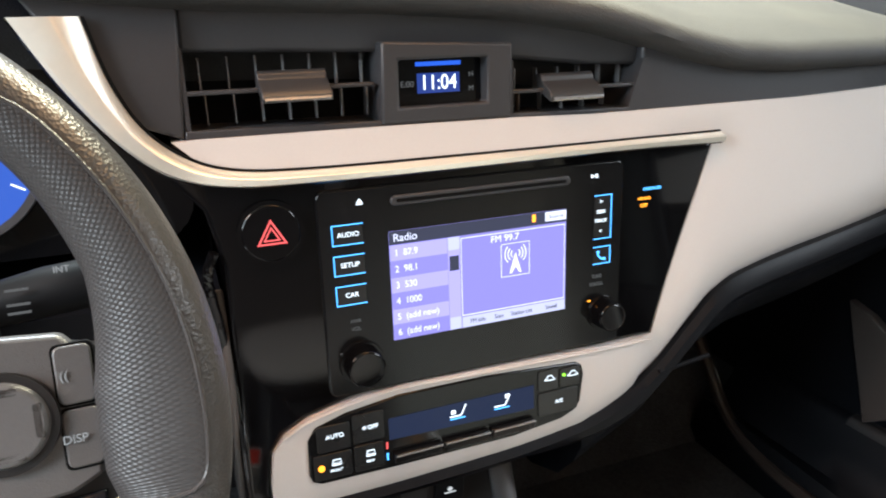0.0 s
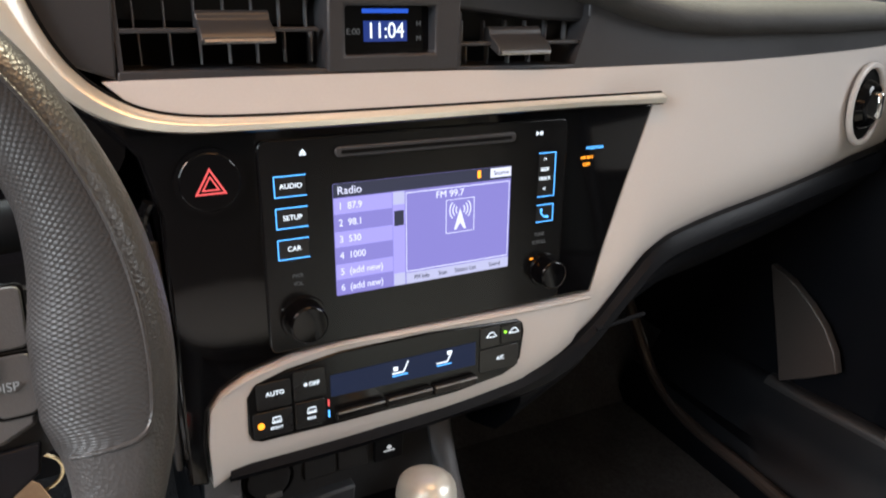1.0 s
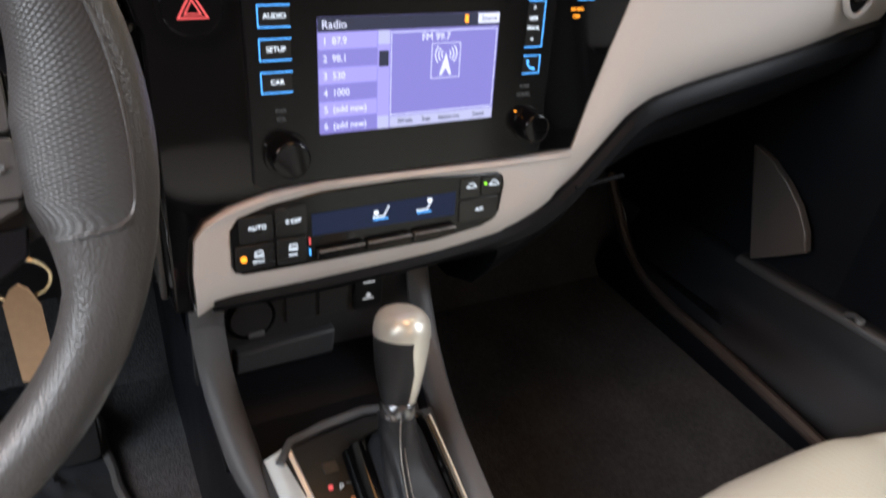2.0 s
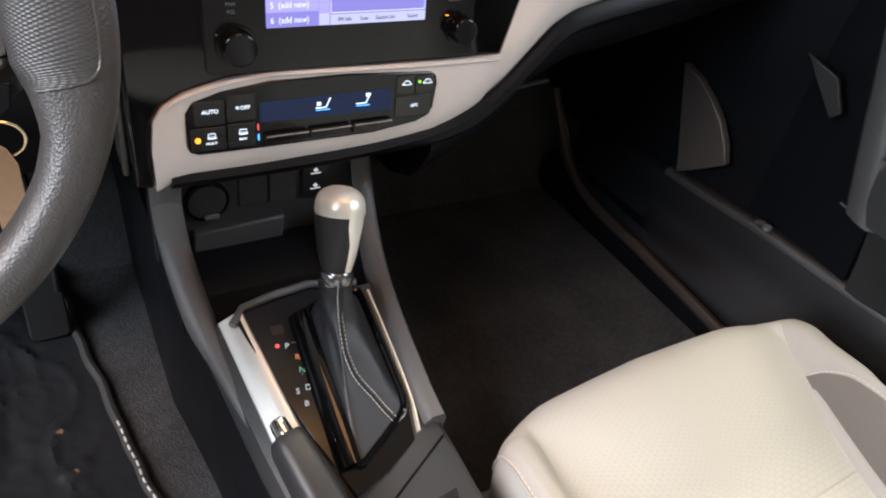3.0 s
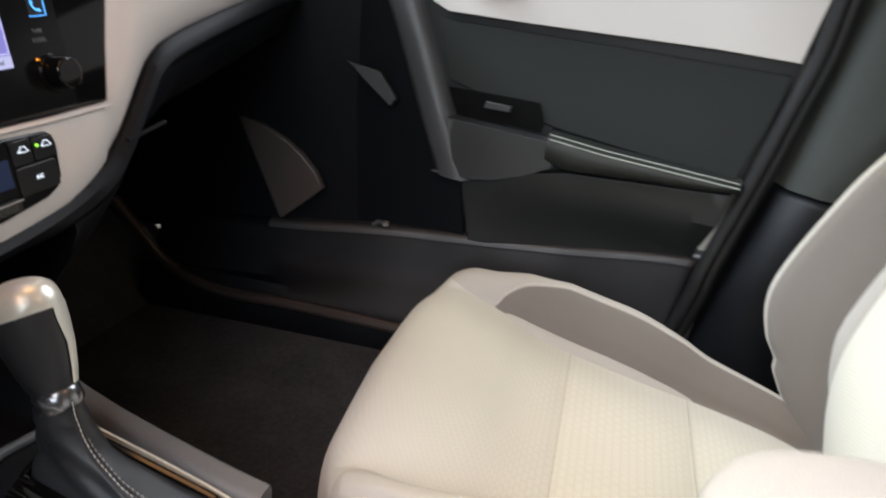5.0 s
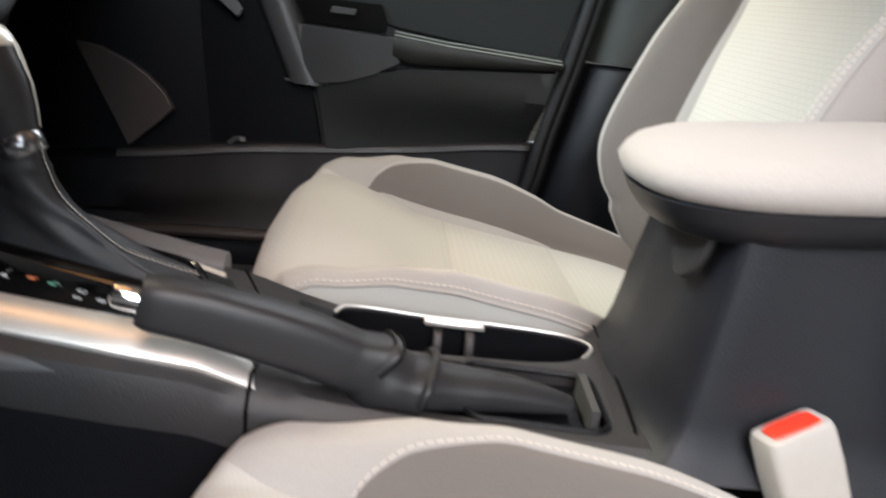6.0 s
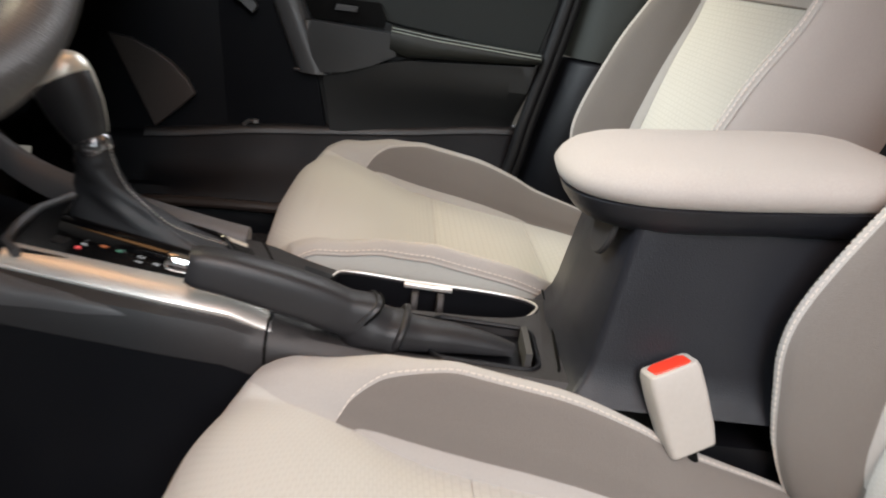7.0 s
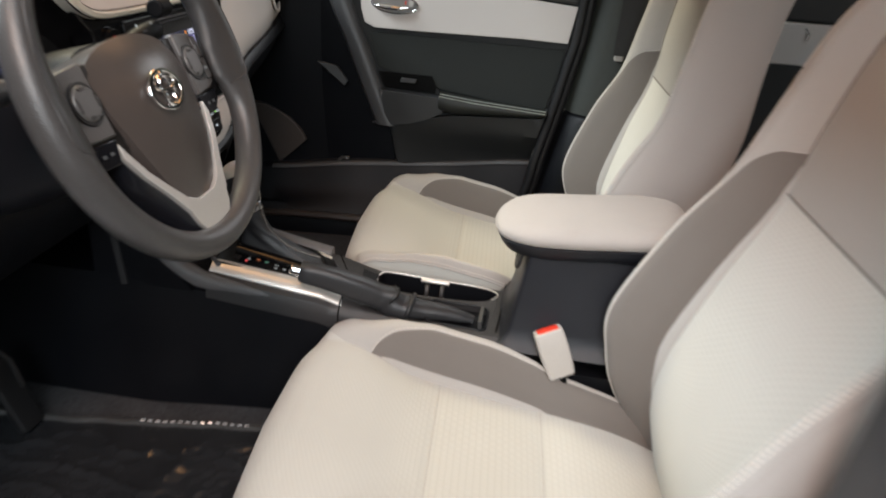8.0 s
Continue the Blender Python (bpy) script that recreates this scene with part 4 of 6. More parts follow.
GLOSS_DARK = mat("gloss_blue_black", (0.006, 0.0065, 0.009), 0.22, spec=0.4, vary=0.05)


def bulge(a):
    """How far the rim swells inward into the thumb grips beside the spokes."""
    d = math.degrees(a if math.cos(a) > 0 else math.pi - a)
    d = (d + 180) % 360 - 180
    return lerp(d, [(-30, 0.08), (-22, 0.2), (-16, 0.55), (-10, 0.92), (-4, 1.0), (4, 0.95), (12, 0.65), (22, 0.3), (36, 0.1), (50, 0.0)])


def rim_ring(a, grow=1.0):
    """Section of the rim at the angle a, fuller at the grips."""
    fat = 1 + 0.08 * max(0.0, math.cos(2 * (a - 0.5)))
    c = Vector((RW * math.cos(a), RW * math.sin(a), 0))
    out = Vector((math.cos(a), math.sin(a), 0))
    w = bulge(a)
    ring = []
    for k in range(32):
        b = 2 * math.pi * k / 32
        inner = max(0.0, -math.cos(b))
        r = 0.0150 * fat * grow * math.cos(b) * (1 + (1.5 * w if inner else 0))
        ring.append(c + r * out + Vector((0, 0, 0.0175 * fat * grow * math.sin(b) * (1 - 0.15 * w * inner) - 0.006 * w * inner)))
    return ring


rim = part("rim", loft([[WM @ p for p in rim_ring(2 * math.pi * k / 160)] for k in range(160)], loop=True), LEATHER, wheel, "grained black leather rim")
for a0, a1 in ((-14, 52), (128, 194)):
    span = np.linspace(radians(a0), radians(a1), 60)
    low = (lambda f: f) if a0 < 0 else (lambda f: 1 - f)
    rows, line = [], []
    for i, a in enumerate(span):
        f = low(i / 59)
        k0 = 6.8 + 6 * max(0.0, 1 - f / 0.10) ** 2 + 4 * max(0.0, (f - 0.8) / 0.2) ** 2
        ring = rim_ring(a, 1.022)
        row = []
        for j in range(15):
            k = k0 + (22 - k0) * j / 14
            row.append(WM @ ring[int(k) % 32].lerp(ring[(int(k) + 1) % 32], k - int(k)))
        rows.append(row)
        line.append(row[0])
    part("grip", lay_uv(loft(rows, closed=False, caps=False), 15, 0.217, 0.050, (0.0019, 0.0019), diamond=True), PERF, rim, "dimpled leather grip")
    part("seam", sweep(line, 0.0010, 6), LEATHER, rim, "raised leather seam")
cover_out = [(-0.085, 0.052), (-0.05, 0.068), (0.0, 0.074), (0.05, 0.068), (0.085, 0.052), (0.088, 0.02), (0.076, -0.03), (0.058, -0.075), (0.036, -0.108), (0.0, -0.118), (-0.036, -0.108), (-0.058, -0.075), (-0.076, -0.03), (-0.088, 0.02)]
co = [(p.x, p.y) for p in curve([(*q, 0) for q in cover_out + cover_out[:1]], 56)][:-1]
part("airbag_cover", slab(co, 0.05, HM @ T(0, 0, 0.020), lambda u, v: 0.016 - 2.2 * u * u - 1.2 * v * v - 4.5 * max(0.0, v - 0.022) ** 2, cuts=0.010), WHEEL_PLASTIC, wheel, "dark brown-black airbag cover", bevel=0.005, segments=3, angle=50)
badge = part("badge", frame_of([(0.033 * math.cos(a), 0.0235 * math.sin(a)) for a in (2 * math.pi * k / 40 for k in range(40))], 0.005, 0.005, HM @ T(0, 0.006, 0.035)), CHROME, wheel, "plain chrome oval badge", bevel=0.001)
part("badge_bar", sweep([HM @ Vector((0.010 * math.cos(a), 0.006 + 0.018 * math.sin(a), 0.039)) for a in (2 * math.pi * k / 30 for k in range(30))], 0.0022, 8, loop=True), CHROME, badge)
part("badge_bar", sweep([HM @ Vector((0.020 * math.cos(a), 0.013 + 0.008 * math.sin(a), 0.039)) for a in (2 * math.pi * k / 30 for k in range(30))], 0.0022, 8, loop=True), CHROME, badge)
for s in (-1, 1):
    arm = [(s * 0.078, 0.058), (s * 0.12, 0.056), (s * 0.160, 0.046), (s * 0.168, 0.02), (s * 0.164, -0.016), (s * 0.135, -0.030), (s * 0.078, -0.034)]
    sp = part("spoke", slab(arm, 0.014, HM @ T(0, 0, 0.006), lambda u, v: 0.010 - 0.07 * max(0, abs(u) - 0.08), cuts=0.02), SPOKE_DARK, wheel, "dark plastic spoke with a switch pod", bevel=0.004)
    pod = [(s * 0.0935, 0.060), (s * 0.138, 0.056), (s * 0.152, 0.040), (s * 0.148, -0.008), (s * 0.135, -0.014), (s * 0.0935, -0.016)]
    part("pod", slab(pod, 0.012, HM @ T(0, 0, 0.0200), lambda u, v: 0.0015 - 0.08 * max(0, abs(u) - 0.09)), POD, sp, bevel=0.002)
    part("pad_well", disc(0.0222, 0.0020, HM @ T(s * 0.113, 0.022, 0.0196), 36, 0.98), SPOKE_DARK, sp)
    part("dial_pad", disc(0.0195, 0.004, HM @ T(s * 0.113, 0.022, 0.0200), 36, 0.86), POD, sp, "round control pad", bevel=0.001)
    for k in range(4):
        a = radians(90 * k)
        part("pad_key", slab(rrect(-0.008, -0.0022, 0.008, 0.0022, 0.0018, 3), 0.002, HM @ T(s * 0.113 + 0.0137 * math.cos(a), 0.022 + 0.0137 * math.sin(a), 0.0240) @ pose(0, 0, 0, 0, 0, 90 * k + 90)), PAD_KEY, sp, "raised glossy rocker", bevel=0.0007)
    for v in (0.038, 0.010):
        part("key_gap", slab(rrect(s * 0.1425 - 0.0088, v - 0.0138, s * 0.1425 + 0.0082, v + 0.0138, 0.003, 3), 0.004, HM @ T(0, 0, 0.0200), lambda u, v: 0.0019 - 0.08 * max(0, abs(u) - 0.09)), VOID, sp)
        part("side_key", slab(rrect(s * 0.1425 - 0.0078, v - 0.0128, s * 0.1425 + 0.0072, v + 0.0128, 0.003, 3), 0.004, HM @ T(0, 0, 0.0200), lambda u, v: 0.0029 - 0.08 * max(0, abs(u) - 0.09)), POD, sp, bevel=0.0008)
    low = part("lower_key", slab([(s * 0.094, -0.0185), (s * 0.148, -0.0165), (s * 0.146, -0.030), (s * 0.128, -0.042), (s * 0.103, -0.043)], 0.006, HM @ T(0, 0, 0.0165), lambda u, v: 0.0027 - 0.10 * max(0, abs(u) - 0.09)), GLOSS_DARK, sp, "glossy black lower switch panel", bevel=0.0012)
    for k in (-1, 1):
        part("key_mark", box(0.006, 0.0035, 0.0004, (s * 0.117 + 0.0065 * k, -0.030, 0.0182), HM), G_DIM, low, smooth=False)

half = [(0.0, -0.172), (0.019, -0.170), (0.027, -0.161), (0.0385, -0.146), (0.046, -0.128), (0.064, -0.100), (0.085, -0.072), (0.0985, -0.045), (0.0965, -0.029), (0.090, -0.042), (0.076, -0.068), (0.055, -0.094), (0.038, -0.113), (0.018, -0.122)]
tri = half + [(-u, v) for u, v in reversed(half[1:])]


def spoke_lift(u, v):
    """The silver trim falls away towards the tips of its arms."""
    return 0.007 - 0.13 * max(0.0, v + 0.13)


part("silver_spoke", slab(tri, 0.016, SPOKES @ T(0, 0, 0.012), lambda u, v: spoke_lift(u, v) - 0.5 * u * u * (v < -0.13), cuts=0.02), WHEEL_SILVER, wheel, "satin silver lower spoke", bevel=0.0025, segments=3)
for s in (-1, 1):
    edge = curve([(s * u, v, 0.0) for u, v in half[1:9]], 24)
    rows = []
    for i, p in enumerate(edge):
        d = edge[min(i + 1, 23)] - edge[max(i - 1, 0)]
        o = Vector((d.y, -d.x, 0)).normalized() * s
        z = 0.012 + spoke_lift(p.x, p.y)
        w = 0.020 * min(1.0, 0.35 + i / 8) * min(1.0, (24 - i) / 6)
        rows.append([SPOKES @ (p - o * 0.004 + Vector((0, 0, z - 0.007))), SPOKES @ (p + o * 0.003 + Vector((0, 0, z - 0.004))), SPOKES @ (p + o * (0.003 + 0.35 * w) + Vector((0, 0, z - 0.009))),
                     SPOKES @ (p + o * (0.003 + w) + Vector((0, 0, z - 0.028))), SPOKES @ (p + o * 0.001 + Vector((0, 0, z - 0.036)))])
    part("spoke_shroud", loft(rows), GLOSS_DARK, wheel, "glossy blue-black flank of the lower spoke", angle=50)
part("spoke_root", sweep([WM @ Vector((u, -0.1835 + 2.2 * u * u, -0.004)) for u in np.linspace(-0.034, 0.034, 12)], [0.006, 0.010, 0.012, 0.0125] + [0.013] * 4 + [0.0125, 0.012, 0.010, 0.006], 16, squash=0.8), LEATHER, wheel, "leather root of the lower spoke")
text("switch_word", "DISP", 0.0052, HM @ T(0.139, 0.010, 0.0196), G_DIM2, wheel)
text("voice_mark", "((", 0.0055, HM @ T(0.138, 0.038, 0.0196), G_DIM2, wheel)
part("boss", sweep([WM @ Vector((0, -0.02, z)) for z in (-0.06, -0.045, -0.032, -0.022)], [0.066, 0.064, 0.056, 0.044], 32), STALK, wheel)
column = thing("steering_column", (-0.42, 0.27, 0.55), "black steering column cover with control stalks", "steering column")
rows = []
for z, k in ((-0.05, 0.92), (-0.10, 1.0), (-0.20, 1.05), (-0.30, 1.0)):
    rows.append([WM @ Vector((0.075 * k * math.copysign(abs(math.cos(a)) ** 0.6, math.cos(a)), -0.015 + 0.075 * k * math.copysign(abs(math.sin(a)) ** 0.6, math.sin(a)), z)) for a in (2 * math.pi * j / 28 for j in range(28))])
part("cover", loft(rows), CONSOLE, column, angle=60)
stalk = part("wiper_stalk", sweep([WM @ Vector(p) for p in ((0.06, 0.038, -0.085), (0.10, 0.044, -0.076), (0.130, 0.049, -0.069), (0.157, 0.0515, -0.0656), (0.159, 0.0515, -0.0656))], [0.009, 0.011, 0.0125, 0.0125, 0.011], 20), STALK, column, "black wiper stalk with white marks")
SM = axes(WM @ Vector((0.130, 0.050, -0.0552)), (1, 0, 0), (0, math.sin(WT), math.cos(WT)))
text("stalk_word", "INT", 0.0045, SM @ T(0.008, 0.010), G_DIM2, stalk)
for v in (-0.004, -0.008, 0.003):
    part("stalk_mark", box(0.010, 0.0012, 0.0004, (-0.012, v, 0.0), SM), G_DIM, stalk, smooth=False)
part("audio_lever", disc(0.012, 0.03, axes(WM @ Vector((0.150, 0.075, -0.05)), (0, 1, 0), (0, 0, 1)), 20, 0.9), STALK, column, bevel=0.003)
part("turn_stalk", sweep([WM @ Vector(p) for p in ((-0.06, 0.03, -0.085), (-0.10, 0.034, -0.080), (-0.145, 0.036, -0.075), (-0.168, 0.037, -0.072))], [0.008, 0.010, 0.014, 0.013], 16), FASCIA, column)
key = thing("ignition_key", (-0.29, 0.235, 0.57), "key in the ignition with a ring and a tan paper tag", "key")
part("bow", slab(rrect(-0.014, -0.012, 0.014, 0.012, 0.005), 0.006, axes((-0.298, 0.238, 0.567), (0.3, 0.95, 0), (0, 0, 1))), FASCIA, key, bevel=0.002)
part("ring", sweep([(-0.290 + 0.017 * math.cos(a), 0.232, 0.556 + 0.015 * math.sin(a)) for a in (2 * math.pi * k / 28 for k in range(28))], 0.0011, 6, up=(0, 1, 0), loop=True), mat("ring_brass", (0.6, 0.5, 0.32), 0.3, 0.9), key, "thin metal ring")
part("tag", slab([(-0.009, 0.0), (-0.004, 0.010), (0.001, 0.014), (0.006, 0.010), (0.011, -0.002), (0.012, -0.062), (-0.008, -0.060)], 0.0012, axes((-0.292, 0.229, 0.540), (0.97, -0.2, 0.0), (0.03, 0.1, 0.99))), PAPER, key, "tan paper tag")

# ---- centre console ----
def deck(y):
    """Height of the console's top along the car."""
    return lerp(y, [(-0.62, 0.243), (-0.25, 0.244), (-0.10, 0.250), (-0.02, 0.258), (0.013, 0.270), (0.05, 0.286), (0.237, 0.320), (0.34, 0.338)])


console = thing("centre_console", (-0.06, 0.0, FLOOR), "black centre console with silver strips, gear plate and cup holders", "centre console")
LEFT = [(-0.62, -0.135), (-0.25, -0.132), (0.0, -0.128), (0.02, -0.130), (0.10, -0.143), (0.24, -0.160), (0.34, -0.176), (0.46, -0.176)]
RIGHT = [(-0.62, 0.060), (-0.25, 0.056), (-0.05, 0.051), (0.06, 0.028), (0.10, 0.027), (0.21, 0.032), (0.31, 0.048), (0.46, 0.075)]


def xl(y):
    return lerp(y, LEFT)


def xr(y):
    return lerp(y, RIGHT)


rows = []
for y in np.linspace(0.235, -0.262, 34):
    a, b, z = xl(y), xr(y), deck(y)
    c = lerp(y, [(0.0, 0.0), (0.03, 1.0)])
    rows.append([(a - 0.002, y, z - 0.052), (a - 0.004, y, z - 0.020 - 0.010 * c), (a + 0.001, y, z - 0.008 - 0.008 * c), (a + 0.010 + 0.022 * c, y, z), (b - 0.010, y, z), (b - 0.002, y, z - 0.006), (b + 0.002, y, z - 0.02), (b + 0.001, y, z - 0.045)])
top = loft(rows)
# hollows: cup holders, hand brake slot
cup_out = [(p.x, p.y) for p in curve([(0.012, -0.018, 0), (0.034, -0.030, 0), (0.041, -0.08, 0), (0.044, -0.15, 0), (0.042, -0.212, 0), (0.030, -0.238, 0), (0.012, -0.236, 0), (-0.006, -0.215, 0), (-0.016, -0.18, 0), (-0.020, -0.14, 0), (-0.024, -0.09, 0), (-0.024, -0.045, 0), (-0.008, -0.022, 0), (0.012, -0.018, 0)], 60)][:-1]
top = carve(top, slab(cup_out, 0.20, T(0, 0, 0.33)))
top = carve(top, slab(rrect(-0.110, -0.228, -0.030, -0.030, 0.018), 0.075, T(0, 0, 0.31)))
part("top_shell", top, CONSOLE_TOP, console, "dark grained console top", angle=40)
rows = []
for y in np.linspace(0.80, -0.62, 50):
    a, b, z = xl(y) + 0.001, xr(y) - 0.001, deck(y) - 0.043
    rows.append([(a - 0.004, y, FLOOR), (a - 0.001, y, z - 0.01), (a, y, z), (b, y, z), (b + 0.001, y, z - 0.01), (b + 0.004, y, FLOOR)])
lower = loft(rows)
lower = carve(lower, slab(rrect(-0.0255, -0.242, 0.0455, 0.0, 0.01), 0.12, T(0, 0, 0.26)))
# sides take the darker copy, so their shade is in the colour
part("lower_side", lower, CONSOLE, console, "plain console sides, shade put into their colour", angle=40)
rows = [(p.x, p.y, deck(p.y) + lerp(p.x, [(-0.010, -0.006), (0.012, 0.0015)])) for p in (Vector((a, b, 0)) for a, b in cup_out)]
part("cup_ring", sweep(rows, 0.0014, 8, loop=True), STRIP, console, "thin silver rim of the cup holders")
cup_in = [(0.012 + (x - 0.012) * 0.975, -0.125 + (y + 0.125) * 0.992) for x, y in cup_out]
# well floor in near-black, its shade painted in
cup = part("cup_holder", slab(cup_in, 0.004, T(0, 0, 0.164)), VOID, console, "floor of two cup holder wells, shade put into its colour")
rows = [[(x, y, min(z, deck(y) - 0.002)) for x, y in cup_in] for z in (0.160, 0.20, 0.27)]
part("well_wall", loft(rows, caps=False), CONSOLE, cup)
for y in (-0.108, -0.136):
    part("divider", loft([[(x, y + s * 0.004, z) for x, z in ((0.0415, 0.166), (0.0415, 0.2435), (0.030, 0.2435), (0.025, 0.238), (0.022, 0.228), (0.022, 0.205), (0.016, 0.185), (0.012, 0.166))] for s in (-1, 1)]), CONSOLE_TOP, cup, bevel=0.0015)
part("bridge", loft([[(lerp(y, [(-0.148, 0.0445), (-0.095, 0.0425)]) + u, y, deck(y) + v) for u, v in ((0.0, -0.001), (0.0, 0.0022), (-0.006, 0.0018), (-0.0075, 0.0), (-0.0075, -0.004))] for y in (-0.148, -0.13, -0.112, -0.095)]), STRIP, console, "silver bridge between the cup holders", bevel=0.0008)
part("brake_slot", slab(rrect(-0.109, -0.227, -0.031, -0.031, 0.017), 0.004, T(0, 0, 0.236)), CONSOLE, console)
part("slot_edge", sweep([(x, y, deck(y) + 0.0005) for x, y in rrect(-0.110, -0.228, -0.030, -0.125, 0.014)], 0.0025, 6, loop=True), CONSOLE, console)
part("slot_back", box(0.055, 0.006, 0.02, (-0.07, -0.218, 0.245)), mat("felt_grey", (0.05, 0.05, 0.05), 0.8), console)
# seam between the front and rear console
part("gap", sweep([(xl(0.018) - 0.004, 0.018, 0.215), (xl(0.018) - 0.004, 0.018, 0.255), (xl(0.018) + 0.010, 0.018, deck(0.018) + 0.0006), (-0.05, 0.016, deck(0.016) + 0.0006), (xr(0.05) - 0.01, 0.055, deck(0.055) + 0.0006)], 0.0013, 6), VOID, console)
part("gap", sweep([(xl(-0.24) - 0.004, -0.236, 0.20), (xl(-0.24) - 0.003, -0.240, 0.230), (-0.10, -0.247, 0.2455), (0.0, -0.252, 0.2455), (0.070, -0.252, 0.2455)], 0.0014, 6), VOID, console)
# silver strips beside the gear plate
def chamfer():
    """The broad silver strip on the driver's side, from its upper to its lower edge."""
    rows = []
    for y in np.linspace(0.234, 0.012, 40):
        f = min(1.0, (y - 0.012) / 0.022 + 0.02) ** 0.5
        z = deck(y)
        hi = Vector((xl(y) + 0.036, y, z + 0.003))
        lo = Vector((xl(y) + lerp(y, [(0.012, 0.008), (0.234, 0.013)]), y, z - 0.010))
        hi = lo.lerp(hi, f)
        n = Vector((-0.43, 0, 0.90))
        rows.append([hi - n * 0.004, hi + n * 0.0012, hi.lerp(lo, 0.05) + n * 0.0026, hi.lerp(lo, 0.5) + n * 0.0026, hi.lerp(lo, 0.93) + n * 0.0026, lo.lerp(hi, 0.02) + n * 0.0016, lo - n * 0.004])
    return loft(rows)


part("silver_strip", chamfer(), STRIP, console, "broad satin silver strip beside the gear plate", angle=60)


def ribbon(name, line, w0, w1, up):
    rows = []
    pts = curve(line, 24)
    for i, p in enumerate(pts):
        f = i / 24
        w = w0 + (w1 - w0) * f
        z = deck(p.y)
        rows.append([(p.x - w, p.y, z - 0.016 * (w > 0.008)), (p.x - w * 0.7, p.y, z - 0.002), (p.x, p.y, z + up), (p.x + w * 0.5, p.y, z + up), (p.x + w * 0.5, p.y, z - 0.004), (p.x - w, p.y, z - 0.02)])
    return part(name, loft(rows), SILVER, console, "satin silver strip beside the gear plate", angle=60)


ribbon("silver_strip", [(0.008, 0.226, 0), (0.007, 0.16, 0), (0.004, 0.10, 0), (-0.002, 0.066, 0)], 0.004, 0.004, 0.003)
plate_out = [(-0.133, 0.232), (-0.05, 0.243), (0.003, 0.232), (0.003, 0.16), (-0.001, 0.095), (-0.009, 0.060), (-0.045, 0.040), (-0.080, 0.028), (-0.098, 0.085), (-0.118, 0.16)]
GP = axes((0, 0.013, 0.2795), (1, 0, 0), (0, 1, 0.182))
G_PALE, G_AMBER, G_MINT = glow("lit_pale", (0.8, 0.8, 0.8), 0.5), glow("lit_amber", (1.0, 0.3, 0.12), 0.5), glow("lit_mint", (0.3, 0.8, 0.55), 0.4)
plate = part("gear_plate", slab([(x, (y - 0.013) / 0.985) for x, y in plate_out], 0.01, GP @ T(0, 0, 0.0028)), UNIT_BLACK, console, "glossy black gear plate with lit letters", bevel=0.001)
part("plate_rim", sweep([GP @ Vector((x, (y - 0.013) / 0.985, 0.002)) for x, y in ((-0.136, 0.222), (-0.122, 0.238), (-0.09, 0.245), (-0.05, 0.249), (0.0, 0.239))], 0.0042, 10), RAIL, plate, "dark grey front edge of the gear plate")
for w, x, y, m_ in (("P", -0.093, 0.186, G_PALE), ("R", -0.087, 0.172, G_AMBER), ("N", -0.087, 0.158, G_MINT), ("D", -0.0875, 0.139, G_PALE), ("S", -0.098, 0.138, G_PALE), ("B", -0.094, 0.124, G_PALE)):
    text("gear_letter", w, 0.0082, GP @ T(x, (y - 0.013) / 0.985, 0.0031) @ pose(0, 0, 0, 0, 0, -14), m_, plate)
part("gear_lamp", disc(0.0022, 0.001, GP @ T(-0.102, 0.178, 0.003), 12), G_RED, plate, "red lamp beside the gear letter")
part("gear_lamp", disc(0.0015, 0.001, GP @ T(-0.082, 0.136, 0.003), 12), G_WHITE, plate)
part("gate_line", sweep([GP @ Vector((x, y, 0.0034)) for x, y in ((-0.088, 0.178), (-0.080, 0.176), (-0.083, 0.150), (-0.089, 0.142))], 0.0006, 4), G_DIM, plate)
part("shift_lock", slab(rrect(-0.103, 0.190, -0.090, 0.201, 0.002, 2), 0.002, GP @ T(0, 0, 0.0036)), BUTTON, plate, bevel=0.0005)
# front bin, side rails and the board under the climate panel
rows = []
for q in curve([(-0.174, 0.315, 0.437), (-0.174, 0.318, 0.40), (-0.172, 0.305, 0.362), (-0.168, 0.278, 0.332), (-0.161, 0.236, 0.304), (-0.150, 0.170, 0.288), (-0.139, 0.100, 0.272)], 44):
    k = lerp(q.y, [(0.10, 0.25), (0.20, 0.6), (0.25, 1.0)])
    rows.append([Vector((q.x + dx * k, q.y, q.z + dz * k)) for dx, dz in ((-0.010, -0.016), (-0.0115, 0.0), (-0.004, 0.010), (0.009, 0.010), (0.017, 0.0), (0.015, -0.02))])
part("side_rail", loft(rows), RAIL, console, "dark rail rising to the dashboard", angle=60)
rows = [[Vector((q.x + dx, q.y, q.z + dz)) for dx, dz in ((-0.012, -0.02), (-0.014, 0.0), (-0.006, 0.008), (0.006, 0.008), (0.010, 0.0), (0.010, -0.02))] for q in curve([(0.050, 0.375, 0.438), (0.052, 0.370, 0.40), (0.050, 0.345, 0.362), (0.040, 0.29, 0.332), (0.028, 0.22, 0.317), (0.021, 0.12, 0.300), (0.020, 0.07, 0.292)], 24)]
part("side_rail", loft(rows), RAIL, console, angle=60)
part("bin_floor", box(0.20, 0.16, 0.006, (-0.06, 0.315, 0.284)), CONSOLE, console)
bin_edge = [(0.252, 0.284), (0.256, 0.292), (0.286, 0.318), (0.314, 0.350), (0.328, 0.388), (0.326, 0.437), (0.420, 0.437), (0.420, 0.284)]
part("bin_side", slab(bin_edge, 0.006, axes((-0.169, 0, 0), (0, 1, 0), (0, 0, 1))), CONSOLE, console)
